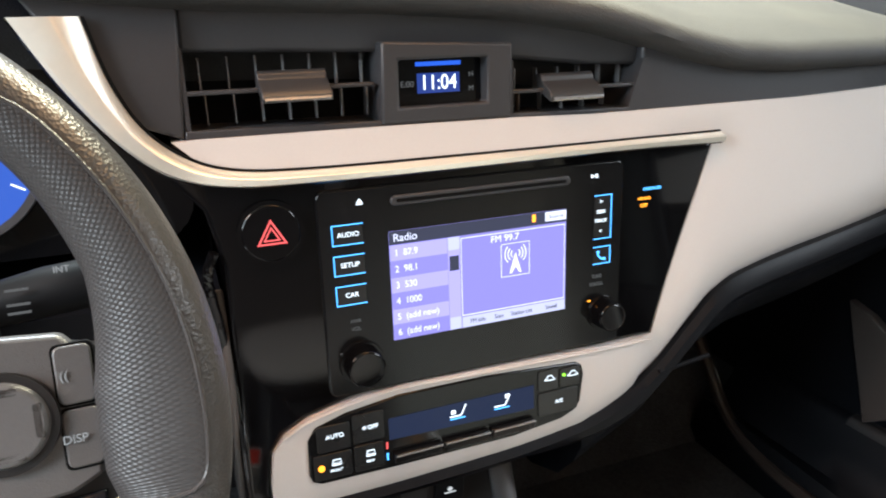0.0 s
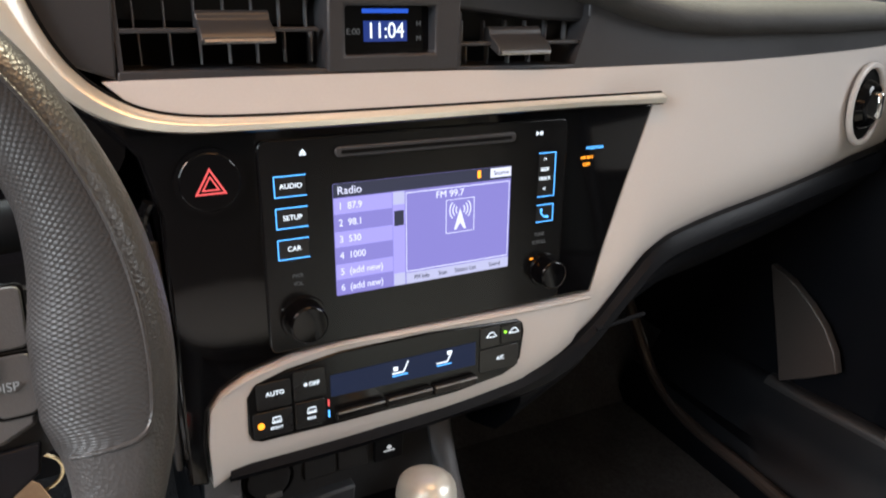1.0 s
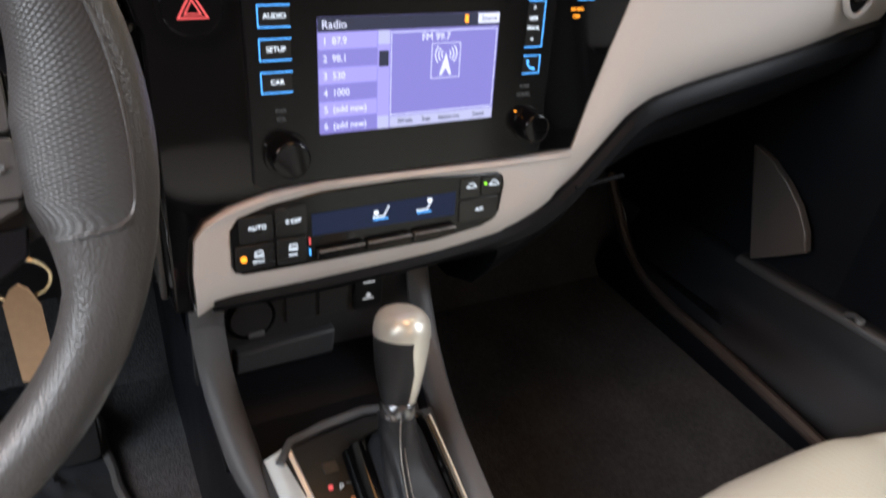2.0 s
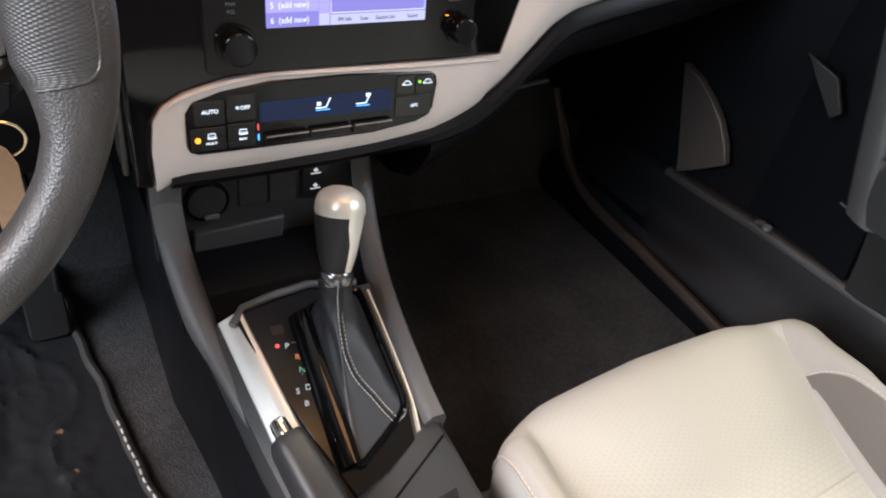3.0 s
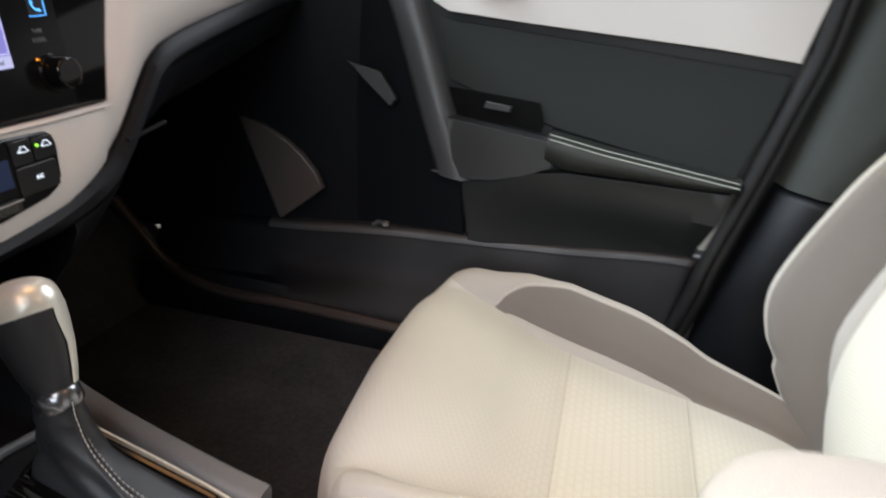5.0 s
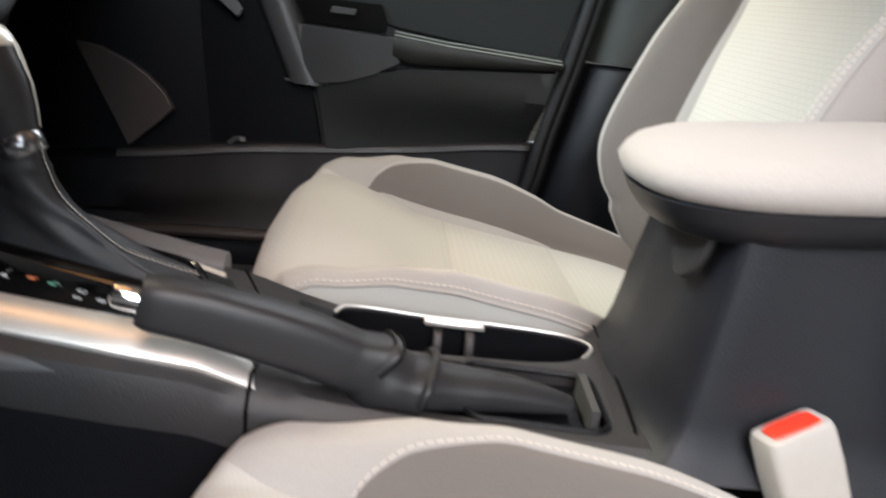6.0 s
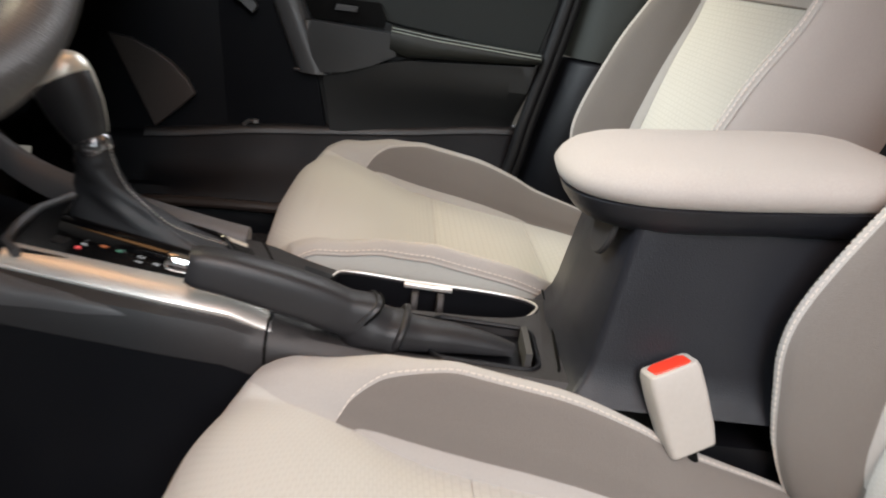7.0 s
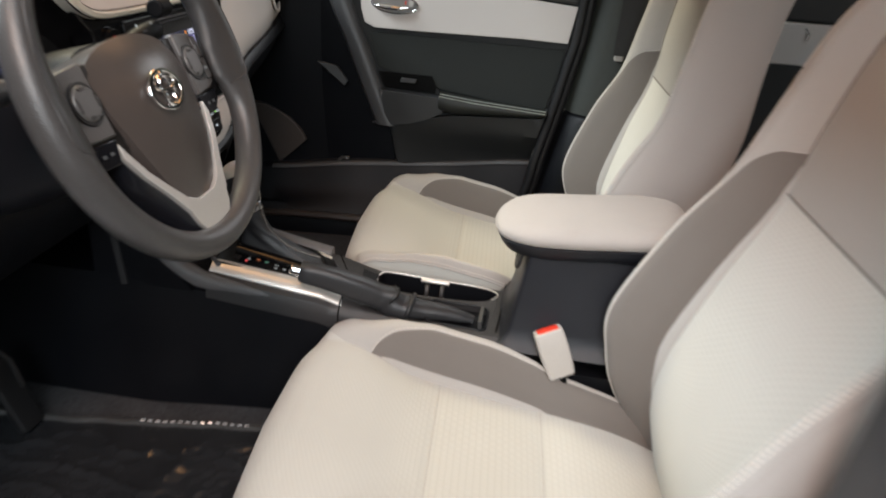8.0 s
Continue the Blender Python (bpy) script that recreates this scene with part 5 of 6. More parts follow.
BM = axes((-0.06, 0.372, 0.36), (1, 0, 0), (0, 0.12, 0.99))
part("bin_back", slab(rrect(-0.118, -0.08, 0.115, 0.085, 0.004), 0.01, BM), CONSOLE_TOP, console)
socket = part("power_socket", disc(0.0215, 0.005, BM @ T(-0.062, -0.008, 0.0), 36, 0.94), CONSOLE_TOP, console, "round power socket cap", bevel=0.001)
part("socket_ring", frame_of([(0.0245 * math.cos(a), 0.0245 * math.sin(a)) for a in (2 * math.pi * k / 36 for k in range(36))], 0.0022, 0.003, BM @ T(-0.062, -0.008, 0.0)), VOID, socket)
part("socket_tab", box(0.016, 0.006, 0.004, (-0.058, -0.026, 0.005), BM), mat("grey_tab", (0.14, 0.14, 0.14), 0.4), socket, bevel=0.001)
for u in (-0.012, 0.022):
    part("blank_cover", slab(rrect(u - 0.0155, -0.022, u + 0.0155, 0.024, 0.003), 0.004, BM @ T(0, 0, 0.003)), CONSOLE_TOP, console, bevel=0.001)
usb = part("usb_socket", slab(rrect(0.0435, -0.022, 0.0745, 0.024, 0.003), 0.005, BM @ T(0, 0, 0.006)), BUTTON, console, "black socket cover with white marks", bevel=0.001)
for v in (0.010, -0.010):
    part("socket_mark", box(0.012, 0.0012, 0.0005, (0.059, v, 0.0065), BM), G_PALE, usb, smooth=False)
    part("socket_mark", slab([(-0.003, 0), (0, 0.003), (0.003, 0), (0, -0.003)], 0.0005, BM @ T(0.059, v + 0.004, 0.0066)), G_PALE, usb, smooth=False)
part("bin_ledge", slab([(-0.082, -0.068), (0.020, -0.066), (0.022, -0.036), (-0.080, -0.042)], 0.02, BM @ T(0, 0, 0.012)), mat("grey_ledge", (0.060, 0.060, 0.064), 0.45, grain=0.1), console, "grey ledge in the front bin", bevel=0.003)
part("switch_plate", slab(rrect(-0.022, -0.022, 0.022, 0.016, 0.003), 0.004, axes((-0.008, 0.004, deck(0.0) + 0.002), (0.97, -0.2, 0), (0.2, 0.97, 0.15))), CONSOLE, console, "small dark switch cover", bevel=0.0012)

# ---- gear lever ----
lever = thing("gear_lever", (-0.052, 0.16, 0.31), "gear lever with a silver-capped black knob and stitched leather boot", "gear lever")
axis = [Vector(p) for p in ((-0.046, 0.150, 0.300), (-0.0465, 0.172, 0.345), (-0.0450, 0.196, 0.391), (-0.0400, 0.212, 0.4215), (-0.0345, 0.228, 0.451))]


def lever_ring(t, rx, ry, n=24, lift=0.0):
    """A ring round the lever's axis, t from 0 (plate) to 1 (top)."""
    f = t * 4
    i = min(3, int(f))
    c = axis[i].lerp(axis[i + 1], f - i)
    d = (axis[i + 1] - axis[i]).normalized()
    x = Vector((0.97, -0.2, 0))
    x = (x - d * x.dot(d)).normalized()
    y = d.cross(x)
    return [c + d * lift + rx * math.cos(a) * x + ry * math.sin(a) * y for a in (2 * math.pi * k / n for k in range(n))]


knob = part("knob", loft([lever_ring(t, rx * 0.90, ry) for t, rx, ry in ((0.52, 0.0150, 0.0160), (0.56, 0.0172, 0.0188), (0.64, 0.0203, 0.0228), (0.76, 0.0235, 0.0268), (0.88, 0.0252, 0.0285), (0.94, 0.0255, 0.0285))]), BOOT, lever, "black leather knob sides")
dome = [(0.0245, 0.003), (0.0232, 0.0058), (0.0208, 0.0086), (0.0172, 0.0112), (0.0122, 0.0132), (0.0062, 0.0144), (0.0015, 0.0147)]
part("cap", loft([lever_ring(t, r * 0.90, r * 1.115) for t, r in ((0.92, 0.0254), (0.94, 0.0262), (0.99, 0.0256))] + [lever_ring(1.0, r * 0.90, r * 1.11, lift=up) for r, up in dome]), KNOB_SILVER, knob, "satin silver cap")
rows = []
for t, r, w in ((0.94, 0.0268, 0.011), (0.86, 0.0262, 0.0085), (0.74, 0.0246, 0.0065), (0.62, 0.0207, 0.0055), (0.54, 0.0172, 0.005)):
    ring = lever_ring(t, r * 0.885, r * 1.10, 48)
    rows.append([ring[k % 48] for k in ((37, 38, 39, 40, 41, 42, 43) if w > 0.008 else (38, 39, 39, 40, 41, 41, 42))])
part("blade", loft(rows, closed=False, caps=False), KNOB_SILVER, knob, "silver blade down the knob")
part("collar", loft([lever_ring(t, r, r * 1.1) for t, r in ((0.455, 0.0145), (0.465, 0.0158), (0.515, 0.0158), (0.53, 0.0148))]), mat("smoked_chrome", (0.22, 0.22, 0.23), 0.2, 0.9), lever, "dark chrome collar")
corners = [Vector((-0.064, 0.214, 0)), Vector((-0.006, 0.224, 0)), Vector((-0.008, 0.092, 0)), Vector((-0.070, 0.052, 0))]
bp = []
for k, c in enumerate(corners):
    for q in range(16):
        bp.append(c.lerp(corners[(k + 1) % 4], q / 16))
for q in range(3):
    bp = [(bp[k - 1] + 2 * p + bp[(k + 1) % len(bp)]) / 4 for k, p in enumerate(bp)]
rows = []
for f in np.linspace(0, 1, 26):
    ring = []
    for k, p in enumerate(bp):
        a = math.atan2(p.y - 0.140, p.x + 0.045)
        z0 = deck(p.y) + 0.006
        tip = axis[2] + Vector((0.0150 * math.cos(a), 0.0160 * math.sin(a), -0.004 * math.sin(a)))
        g = 1 - (1 - f) ** 2.3
        flat = math.sin(math.pi * (k % 16) / 16)
        fold = 1 - 0.16 * flat * math.sin(math.pi * min(1, f * 1.3)) + 0.05 * math.sin(3 * a + 16 * f) * math.sin(math.pi * min(1.0, f * 1.1)) + 0.06 * math.exp(-((f - 0.80) / 0.035) ** 2) * (1 + math.sin(5 * a))
        q = Vector((p.x, p.y, z0)).lerp(tip, g)
        mid = Vector((-0.045, 0.140, z0)).lerp(axis[2], g)
        ring.append(Vector((mid.x + (q.x - mid.x) * fold, mid.y + (q.y - mid.y) * fold, z0 + (tip.z - z0) * f + 0.004 * flat * math.sin(math.pi * f))))
    rows.append(ring)
boot = part("boot", loft(rows), BOOT, lever, "black leather boot with pale stitching", angle=50)
ridge = []
for i, ring in enumerate(rows):
    f = i / 25
    k = lerp(f, [(0.0, 35.5), (0.12, 38.0), (0.25, 42.5), (0.4, 45.0), (1.0, 46.0)])
    ridge.append(ring[int(k)].lerp(ring[int(k) + 1], k - int(k)))
part("seam", sweep([p + Vector((0.0006, -0.0008, 0.0006)) for p in ridge], 0.0009, 6), BOOT, boot, "raised leather seam")
for off in (-0.0032, 0.0032):
    line = [p + Vector((off * 0.8, off * 0.5 - 0.0010, 0.0008)) for p in ridge]
    tagged(part("stitching", stitches(line, 0.0042, 0.0028, 0.00042), THREAD, boot, "pale double stitching"), kind="stuff")
out = [Vector((-0.046 + (p.x + 0.046) * 1.09, 0.140 + (p.y - 0.140) * 1.05, 0)) for p in bp]
ramp = []
for q in np.linspace(0, 1, 16):
    c = corners[0].lerp(corners[3], q)
    z = deck(c.y)
    ramp.append([(c.x - 0.020, c.y, z + 0.002), (c.x - 0.015, c.y, z + 0.0085), (c.x - 0.006, c.y, z + 0.0135), (c.x + 0.002, c.y, z + 0.012), (c.x + 0.004, c.y, z + 0.002)])
part("boot_ramp", loft(ramp), PIANO, lever, "raised glossy black side of the boot frame", angle=50)
part("boot_frame", sweep([(p.x, p.y, deck(p.y) + 0.0060) for p in out], 0.0034, 8, loop=True), PIANO, lever, "glossy black frame round the boot")

# ---- hand brake ----
brake = thing("hand_brake", (-0.09, -0.03, 0.26), "black leather hand brake lever with a chrome button", "hand brake")
gl = curve([(-0.128, 0.085, 0.3225), (-0.120, 0.045, 0.3135), (-0.108, -0.010, 0.2950), (-0.098, -0.050, 0.2770)], 24)
gr = [0.0160 + 0.0032 * math.sin(math.pi * min(1.0, k / 20) * 0.5) for k in range(25)]
gr[0], gr[1] = 0.0135, 0.0155


def grip_ring(c, d, r):
    """A rounded square section round c, its top face turned to the roof."""
    sd = d.cross(Vector((0, 0, 1))).normalized()
    up = sd.cross(d)
    ring = []
    for k in range(40):
        a = 2 * math.pi * k / 40
        x, z = (math.copysign(abs(w) ** 0.50, w) for w in (math.cos(a), math.sin(a)))
        ring.append(c + r * (x * (0.98 - 0.10 * z) * sd + 0.98 * (z + 0.06 * (1 - x * x) * (z > 0)) * up))
    return ring


rows = []
for i, c in enumerate(gl):
    d = (gl[min(i + 1, 24)] - gl[max(i - 1, 0)]).normalized()
    rows.append(grip_ring(c, d, gr[i]))
# the rear end of the leather is cut at a slant
rows[-1] = [p + Vector((0, -0.020 * (p.z - gl[24].z + 0.0195) / 0.039, 0)) for p in rows[-1]]
part("grip", loft(rows), BOOT, brake, "black leather grip", angle=60)
for off in (0.0, 0.006):
    line = [p + (gl[24] - gl[23]).normalized() * (0.0005 - off) + (p - gl[24]).normalized() * 0.0006 for p in rows[-1]]
    part("grip_seam", sweep(line[:23], 0.0011, 6), VOID if off == 0 else BOOT, brake, "" if off == 0 else "raised seam at the end of the grip")
part("button", sweep([(-0.1312, 0.1015, 0.3262), (-0.1308, 0.0995, 0.3258), (-0.130, 0.094, 0.3246), (-0.128, 0.084, 0.3222)], [0.0055, 0.0078, 0.0084, 0.0084], 20), CHROME, brake, "chrome push button")
way = curve([(-0.0985, -0.046, 0.2785), (-0.095, -0.064, 0.2710), (-0.088, -0.088, 0.2620), (-0.081, -0.116, 0.2560), (-0.075, -0.160, 0.2510), (-0.072, -0.205, 0.2440)], 44)
rows = []
for i, c in enumerate(way):
    f = i / 44
    wide = lerp(f, [(0, 0.0182), (0.08, 0.0195), (0.16, 0.0212), (0.28, 0.0240), (0.42, 0.0275), (0.455, 0.0285), (0.475, 0.0225), (0.7, 0.0195), (0.9, 0.014), (1, 0.010)])
    tall = lerp(f, [(0, 0.0180), (0.08, 0.0200), (0.14, 0.0205), (0.25, 0.0165), (0.36, 0.0148), (0.45, 0.0180), (0.475, 0.0140), (0.7, 0.013), (0.9, 0.009), (1, 0.005)])
    low = deck(c.y) - 0.004
    ring = []
    for k in range(36):
        a = 2 * math.pi * k / 36
        bag = math.sin(math.pi * min(1.0, f * 2.1)) ** 2
        crease = 1 + 0.035 * bag * (math.sin(3 * a + 14 * f) + 0.6 * noise.noise(Vector((2.2 * math.cos(a), 2.2 * math.sin(a), 9 * f))))
        q = c + Vector((wide * crease * math.cos(a), -0.45 * tall * math.sin(a), tall * crease * math.sin(a)))
        if math.sin(a) < 0:
            q.z = q.z + (low - q.z) * (-math.sin(a)) ** 0.6 * min(1, f * 6)
            q.x = c.x + (q.x - c.x) * (1 + 0.12 * min(1, f * 6))
        ring.append(q)
    rows.append(ring)
skirt = part("boot", loft(rows), BOOT, brake, "gathered leather boot", angle=70)
part("boot_hoop", sweep([way[20] + Vector((0.0285 * math.cos(a), -0.007 * math.sin(a), 0.0190 * math.sin(a))) for a in np.linspace(-0.6, math.pi + 0.6, 28)], 0.0036, 10), BOOT, skirt, "stiff leather hoop")
for i in (5, 8):
    ring = [p + (p - way[i]).normalized() * 0.0004 for p in rows[i]]
    tagged(part("stitching", stitches(ring[0:19], 0.0045, 0.0032, 0.0006), CONSOLE_TOP, skirt, "dark stitching round the collar"), kind="stuff")

# ---- console box with armrest ----
bin_ = thing("armrest_box", (-0.02, -0.45, 0.25), "black console box with a cloth-covered armrest lid", "armrest box")
rows = []
for z, f in ((0.235, 0.0), (0.247, 0.03), (0.258, 0.07), (0.272, 0.10), (0.33, 0.5), (0.385, 0.92), (0.402, 1.0)):
    flare = lerp(z, [(0.235, 0.016), (0.247, 0.008), (0.258, 0.003), (0.272, 0.0)])
    x0, x1, y0, y1 = -0.128 + 0.020 * f - flare, 0.078 - 0.012 * f, -0.262 - 0.022 * f + flare * 1.2, -0.66
    rows.append([(x0, y1, z), (x0, y0 - 0.030, z), (x0, y0 - 0.010, z), (x0 + 0.0012, y0 - 0.0055, z), (x0 + 0.005, y0 - 0.003, z), (-0.05, y0 + 0.001, z), (0.0, y0 + 0.004, z), (x1 - 0.012, y0, z), (x1, y0 - 0.012, z), (x1, y1, z)])
part("box", loft(rows), BIN_PLASTIC, bin_, "black grained box", angle=50)
LM = axes((-0.028, -0.230, 0.394), (1, 0, 0), (0, 1, -0.10))
lid_out = [(p.x, p.y) for p in curve([(-0.060, -0.303, 0), (-0.086, -0.285, 0), (-0.099, -0.245, 0), (-0.102, -0.18, 0), (-0.102, -0.12, 0), (-0.092, -0.055, 0), (-0.062, -0.012, 0), (-0.015, 0.002, 0), (0.04, -0.004, 0), (0.080, -0.030, 0), (0.095, -0.08, 0), (0.098, -0.18, 0), (0.095, -0.245, 0), (0.080, -0.285, 0), (0.055, -0.303, 0)], 60)] + [(0.0, -0.308)]


def stack(out, levels, m):
    c = Vector((sum(p[0] for p in out) / len(out), sum(p[1] for p in out) / len(out)))
    rows = []
    for z, inset in levels:
        ring = []
        for u, v in out:
            d = Vector((u, v)) - c
            q = c + d * max(0.0, 1 - inset / d.length)
            ring.append(m @ Vector((q.x, q.y, z)))
        rows.append(ring)
    return loft(rows)


part("lid_base", stack(lid_out, [(-0.014, 0.026), (-0.008, 0.014), (0.003, 0.006), (0.0135, 0.002), (0.0165, 0.006)], LM), BIN_PLASTIC, bin_, "black lid base", angle=60)
part("lid_pad", stack(lid_out, [(0.014, 0.006), (0.018, 0.0), (0.027, -0.003), (0.033, 0.001), (0.038, 0.007), (0.0425, 0.020), (0.045, 0.042), (0.046, 0.075)], LM), ARMCLOTH, bin_, "pale beige cloth armrest pad", angle=70)
part("latch", slab([(0.024 * math.cos(a), -0.006 + 0.036 * math.sin(a)) for a in np.linspace(math.pi, 2 * math.pi, 18)] + [(0.024, 0.006), (-0.024, 0.006)], 0.006, axes((-0.066, -0.2755, 0.392), (0.98, 0.10, 0), (0, -0.15, 0.98))), CONSOLE_TOP, bin_, "dark latch under the lid", bevel=0.002)
part("latch_pin", box(0.006, 0.012, 0.012, (-0.075, -0.262, 0.400)), VOID, bin_)

# ---- seat belt buckle ----
buckle = thing("belt_buckle", (-0.135, -0.37, 0.2), "light grey seat belt buckle with a red release button", "seat belt buckle")
KM = axes((-0.145, -0.336, 0.268), (0.25, -0.90, 0.36), (0.14, 0.36, 0.92))
rows = []
for v, w, d in ((-0.062, 0.0215, 0.0135), (-0.045, 0.0235, 0.0145), (-0.01, 0.0245, 0.0150), (0.012, 0.0240, 0.0145), (0.018, 0.0225, 0.013)):
    rows.append([KM @ Vector((x, v, z)) for x, z in rrect(-w, -d, w, d, 0.006, 4)])
part("body", loft(rows), BUCKLE, buckle, "light grey plastic body", bevel=0.0012)
part("release_button", slab([(-0.017, -0.008), (-0.012, -0.0095), (0.012, -0.0095), (0.017, -0.008), (0.0175, 0.006), (0.012, 0.0095), (-0.012, 0.0095), (-0.0175, 0.006)], 0.004, KM @ T(0, 0.0195, 0) @ pose(0, 0, 0, -90, 0, 0)), RED, buckle, "red release button", bevel=0.001)
part("stalk", sweep([KM @ Vector((0, -0.058, 0)), KM @ Vector((0, -0.16, 0))], 0.006, 10), VOID, buckle)

# ---- front seats ----
SU = [0.0, 0.45, 0.57, 0.60, 0.66, 0.75, 0.82, 0.88, 0.93, 0.945, 0.97, 1.0]
SX = [0.0, 0.155, 0.193, 0.200, 0.210, 0.226, 0.238, 0.247, 0.2545, 0.2560, 0.2575, 0.2550]


YAW = 0.055


def seat_point(spine, nrm, wide, amp, drop, rnd, u):
    """A point of the upholstery: u runs from -1 to 1 across the seat."""
    a = abs(u)
    sz = [0.003, 0.003, 0.002, 0.002, 0.007 + 0.42 * amp, 0.012 + 0.86 * amp, 0.012 + 0.95 * amp, 0.005 + 0.88 * amp, -0.012 + 0.74 * amp, -0.020 + 0.68 * amp, -0.060 + 0.30 * amp, -drop]
    sr = [0.011, 0.004, -0.003, -0.005, -0.009, -0.018, -0.030, -0.044, -0.062, -0.070, -0.095, -drop]
    sz = [p * (1 - rnd) + q * rnd for p, q in zip(sz, sr)]
    x = smooth_at(a, SU, SX) * wide * (1 if u >= 0 else -1)
    p = spine + nrm * smooth_at(a, SU, sz)
    back = 0.012 * max(0.0, (abs(x) - 0.13) / 0.11) ** 2 * min(1.0, max(0.0, (spine.y + 0.06) / 0.10))
    return Vector((x, p.y + YAW * x - back, p.z))


def smooth_at(x, xs, ys):
    """A smooth line through the points xs, ys (monotone slopes)."""
    k = min(len(xs) - 2, max(0, int(np.searchsorted(xs, x)) - 1))
    h = [xs[i + 1] - xs[i] for i in range(len(xs) - 1)]
    d = [(ys[i + 1] - ys[i]) / h[i] for i in range(len(xs) - 1)]

    def slope(i):
        if i == 0:
            return 0.0
        if i == len(xs) - 1:
            return d[-1]
        return 0.0 if d[i - 1] * d[i] <= 0 else 2 * d[i - 1] * d[i] / (d[i - 1] + d[i])

    t = (x - xs[k]) / h[k]
    m0, m1 = slope(k) * h[k], slope(k + 1) * h[k]
    return (2 * t ** 3 - 3 * t * t + 1) * ys[k] + (t ** 3 - 2 * t * t + t) * m0 + (3 * t * t - 2 * t ** 3) * ys[k + 1] + (t ** 3 - t * t) * m1


def upholstery(line, widths, amps, drop, n, rounds=((0, 0), (1, 0))):
    """Rows of (spine, normal, width, bolster height) along the seat."""
    pts = curve([(0, y, z) for y, z in line], n)
    out = []
    for i, p in enumerate(pts):
        d = (pts[min(i + 1, n)] - pts[max(i - 1, 0)]).normalized()
        out.append((p, Vector((0, -d.z, d.y)), *[smooth_at(i / n, [q[0] for q in tb], [q[1] for q in tb]) for tb in (widths, amps)], drop, lerp(i / n, rounds)))
    return out


def cloth(rows, i0, i1, inner, outer, k, groove=None):
    """The piece of upholstery between two lines inner(i), outer(i) over the rows i0 to i1."""
    grid = []
    for i in range(i0, i1 + 1):
        sp, nr, w, am, dr, rd = rows[i]
        ring = []
        for j in range(k + 1):
            u = inner(i) + (outer(i) - inner(i)) * j / k
            q = seat_point(sp, nr, w, am, dr, rd, u)
            if groove:
                q = q + nr * groove(q)
            ring.append(q)
        grid.append(ring)
    return grid


WEAVE = (0.0086, 0.0043)
SIDE_SEAM = 0.895  # where the top of the cushion meets its side
BACK_SEAM = 0.86


def make_seat(label, lean):
    """A front seat at the origin; lean tips the backrest forward."""
    seat = thing("front_seat", (0, 0, FLOOR), label, "car seat", "front seats")
    n = 200
    line = [(-0.54, 0.100), (-0.43, 0.140), (-0.28, 0.166), (-0.12, 0.194), (-0.05, 0.219), (0.0, 0.236), (0.035, 0.242), (0.062, 0.234), (0.079, 0.210), (0.085, 0.160), (0.080, 0.085)]
    rows = upholstery(line, [(0, 1.0), (0.6, 1.0), (0.72, 0.99), (0.80, 0.965), (0.9, 0.94), (1, 0.92)],
                      [(0, 0.020), (0.1, 0.032), (0.17, 0.046), (0.2, 0.060), (0.25, 0.074), (0.3, 0.073), (0.35, 0.064), (0.4, 0.050), (0.5, 0.020), (0.6, 0.008), (0.7, 0.0), (1, 0.0)], 0.13, n,
                      [(0, 0), (0.56, 0), (0.64, 0.12), (0.71, 0.5), (0.78, 0.9), (0.84, 1), (1, 1)])
    tip = next(i for i in range(n) if rows[i][0].y > -0.030)
    corner = next(i for i in range(n) if rows[i][0].y > 0.066)

    def seam(q):
        """Cross seams with a puffed field between them."""
        if abs(q.x) > 0.197:
            return 0.0
        y = q.y - YAW * q.x
        k = min(1.0, (0.2 - abs(q.x)) / 0.09)
        k = k * k * (3 - 2 * k)
        puff = 0.0
        for c, h in ((-0.06, 0.085), (-0.230, 0.085), (-0.40, 0.085)):
            if abs(y - c) < h:
                puff = 0.0035 * (1 - abs((y - c) / h) ** 3)
        return k * (puff - 0.0035 * math.exp(-((y + 0.145) / 0.003) ** 2) - 0.0035 * math.exp(-((y + 0.315) / 0.003) ** 2))

    def arc(i):
        """Outer edge of the patch."""
        f = max(0.0, min(1.0, (tip - i) / 30))
        return 0.602 + 0.160 * math.sqrt(f * (2 - f)) + 0.03 * max(0.0, (tip - i - 40) / 60)

    def edge_of(i):
        """Edge of the centre panel: it widens over the front of the seat."""
        if i <= tip:
            return 0.6
        f = min(1.0, (i - tip) / (corner - tip))
        return 0.6 + (SIDE_SEAM - 0.6) * f ** 3.5

    cushion = part("cushion", loft([[seat_point(sp - nr * 0.024, nr, w * 0.90, am * 0.4, dr - 0.03, rd, u) for u in np.linspace(-1, 1, 41)] + [Vector((-0.24, sp.y * 0.9 - 0.02, 0.075)), Vector((0.24, sp.y * 0.9 - 0.02, 0.075))][::-1] for sp, nr, w, am, dr, rd in rows[::5]]), LIGHT_CLOTH, seat, "light grey seat cushion body", angle=80)
    part("centre_panel", lay_uv(loft(cloth(rows, 0, corner, lambda i: -edge_of(i), edge_of, 64, seam), closed=False, caps=False), 65, 0.62, 0.40, WEAVE, 0.3), CREAM, cushion, "cream woven centre panel", angle=80)
    part("front_panel", lay_uv(loft(cloth(rows, corner, n, lambda i: -1.0, lambda i: 1.0, 64), closed=False, caps=False), 65, 0.15, 0.52, WEAVE, 0.3), CREAM, cushion, "cream woven front edge", angle=80)
    for s in (-1, 1):
        part("bolster", loft(cloth(rows, tip, corner, lambda i: edge_of(i) * s, lambda i: SIDE_SEAM * s, 22), closed=False, caps=False), LIGHT_CLOTH, cushion, "light grey bolster", angle=80)
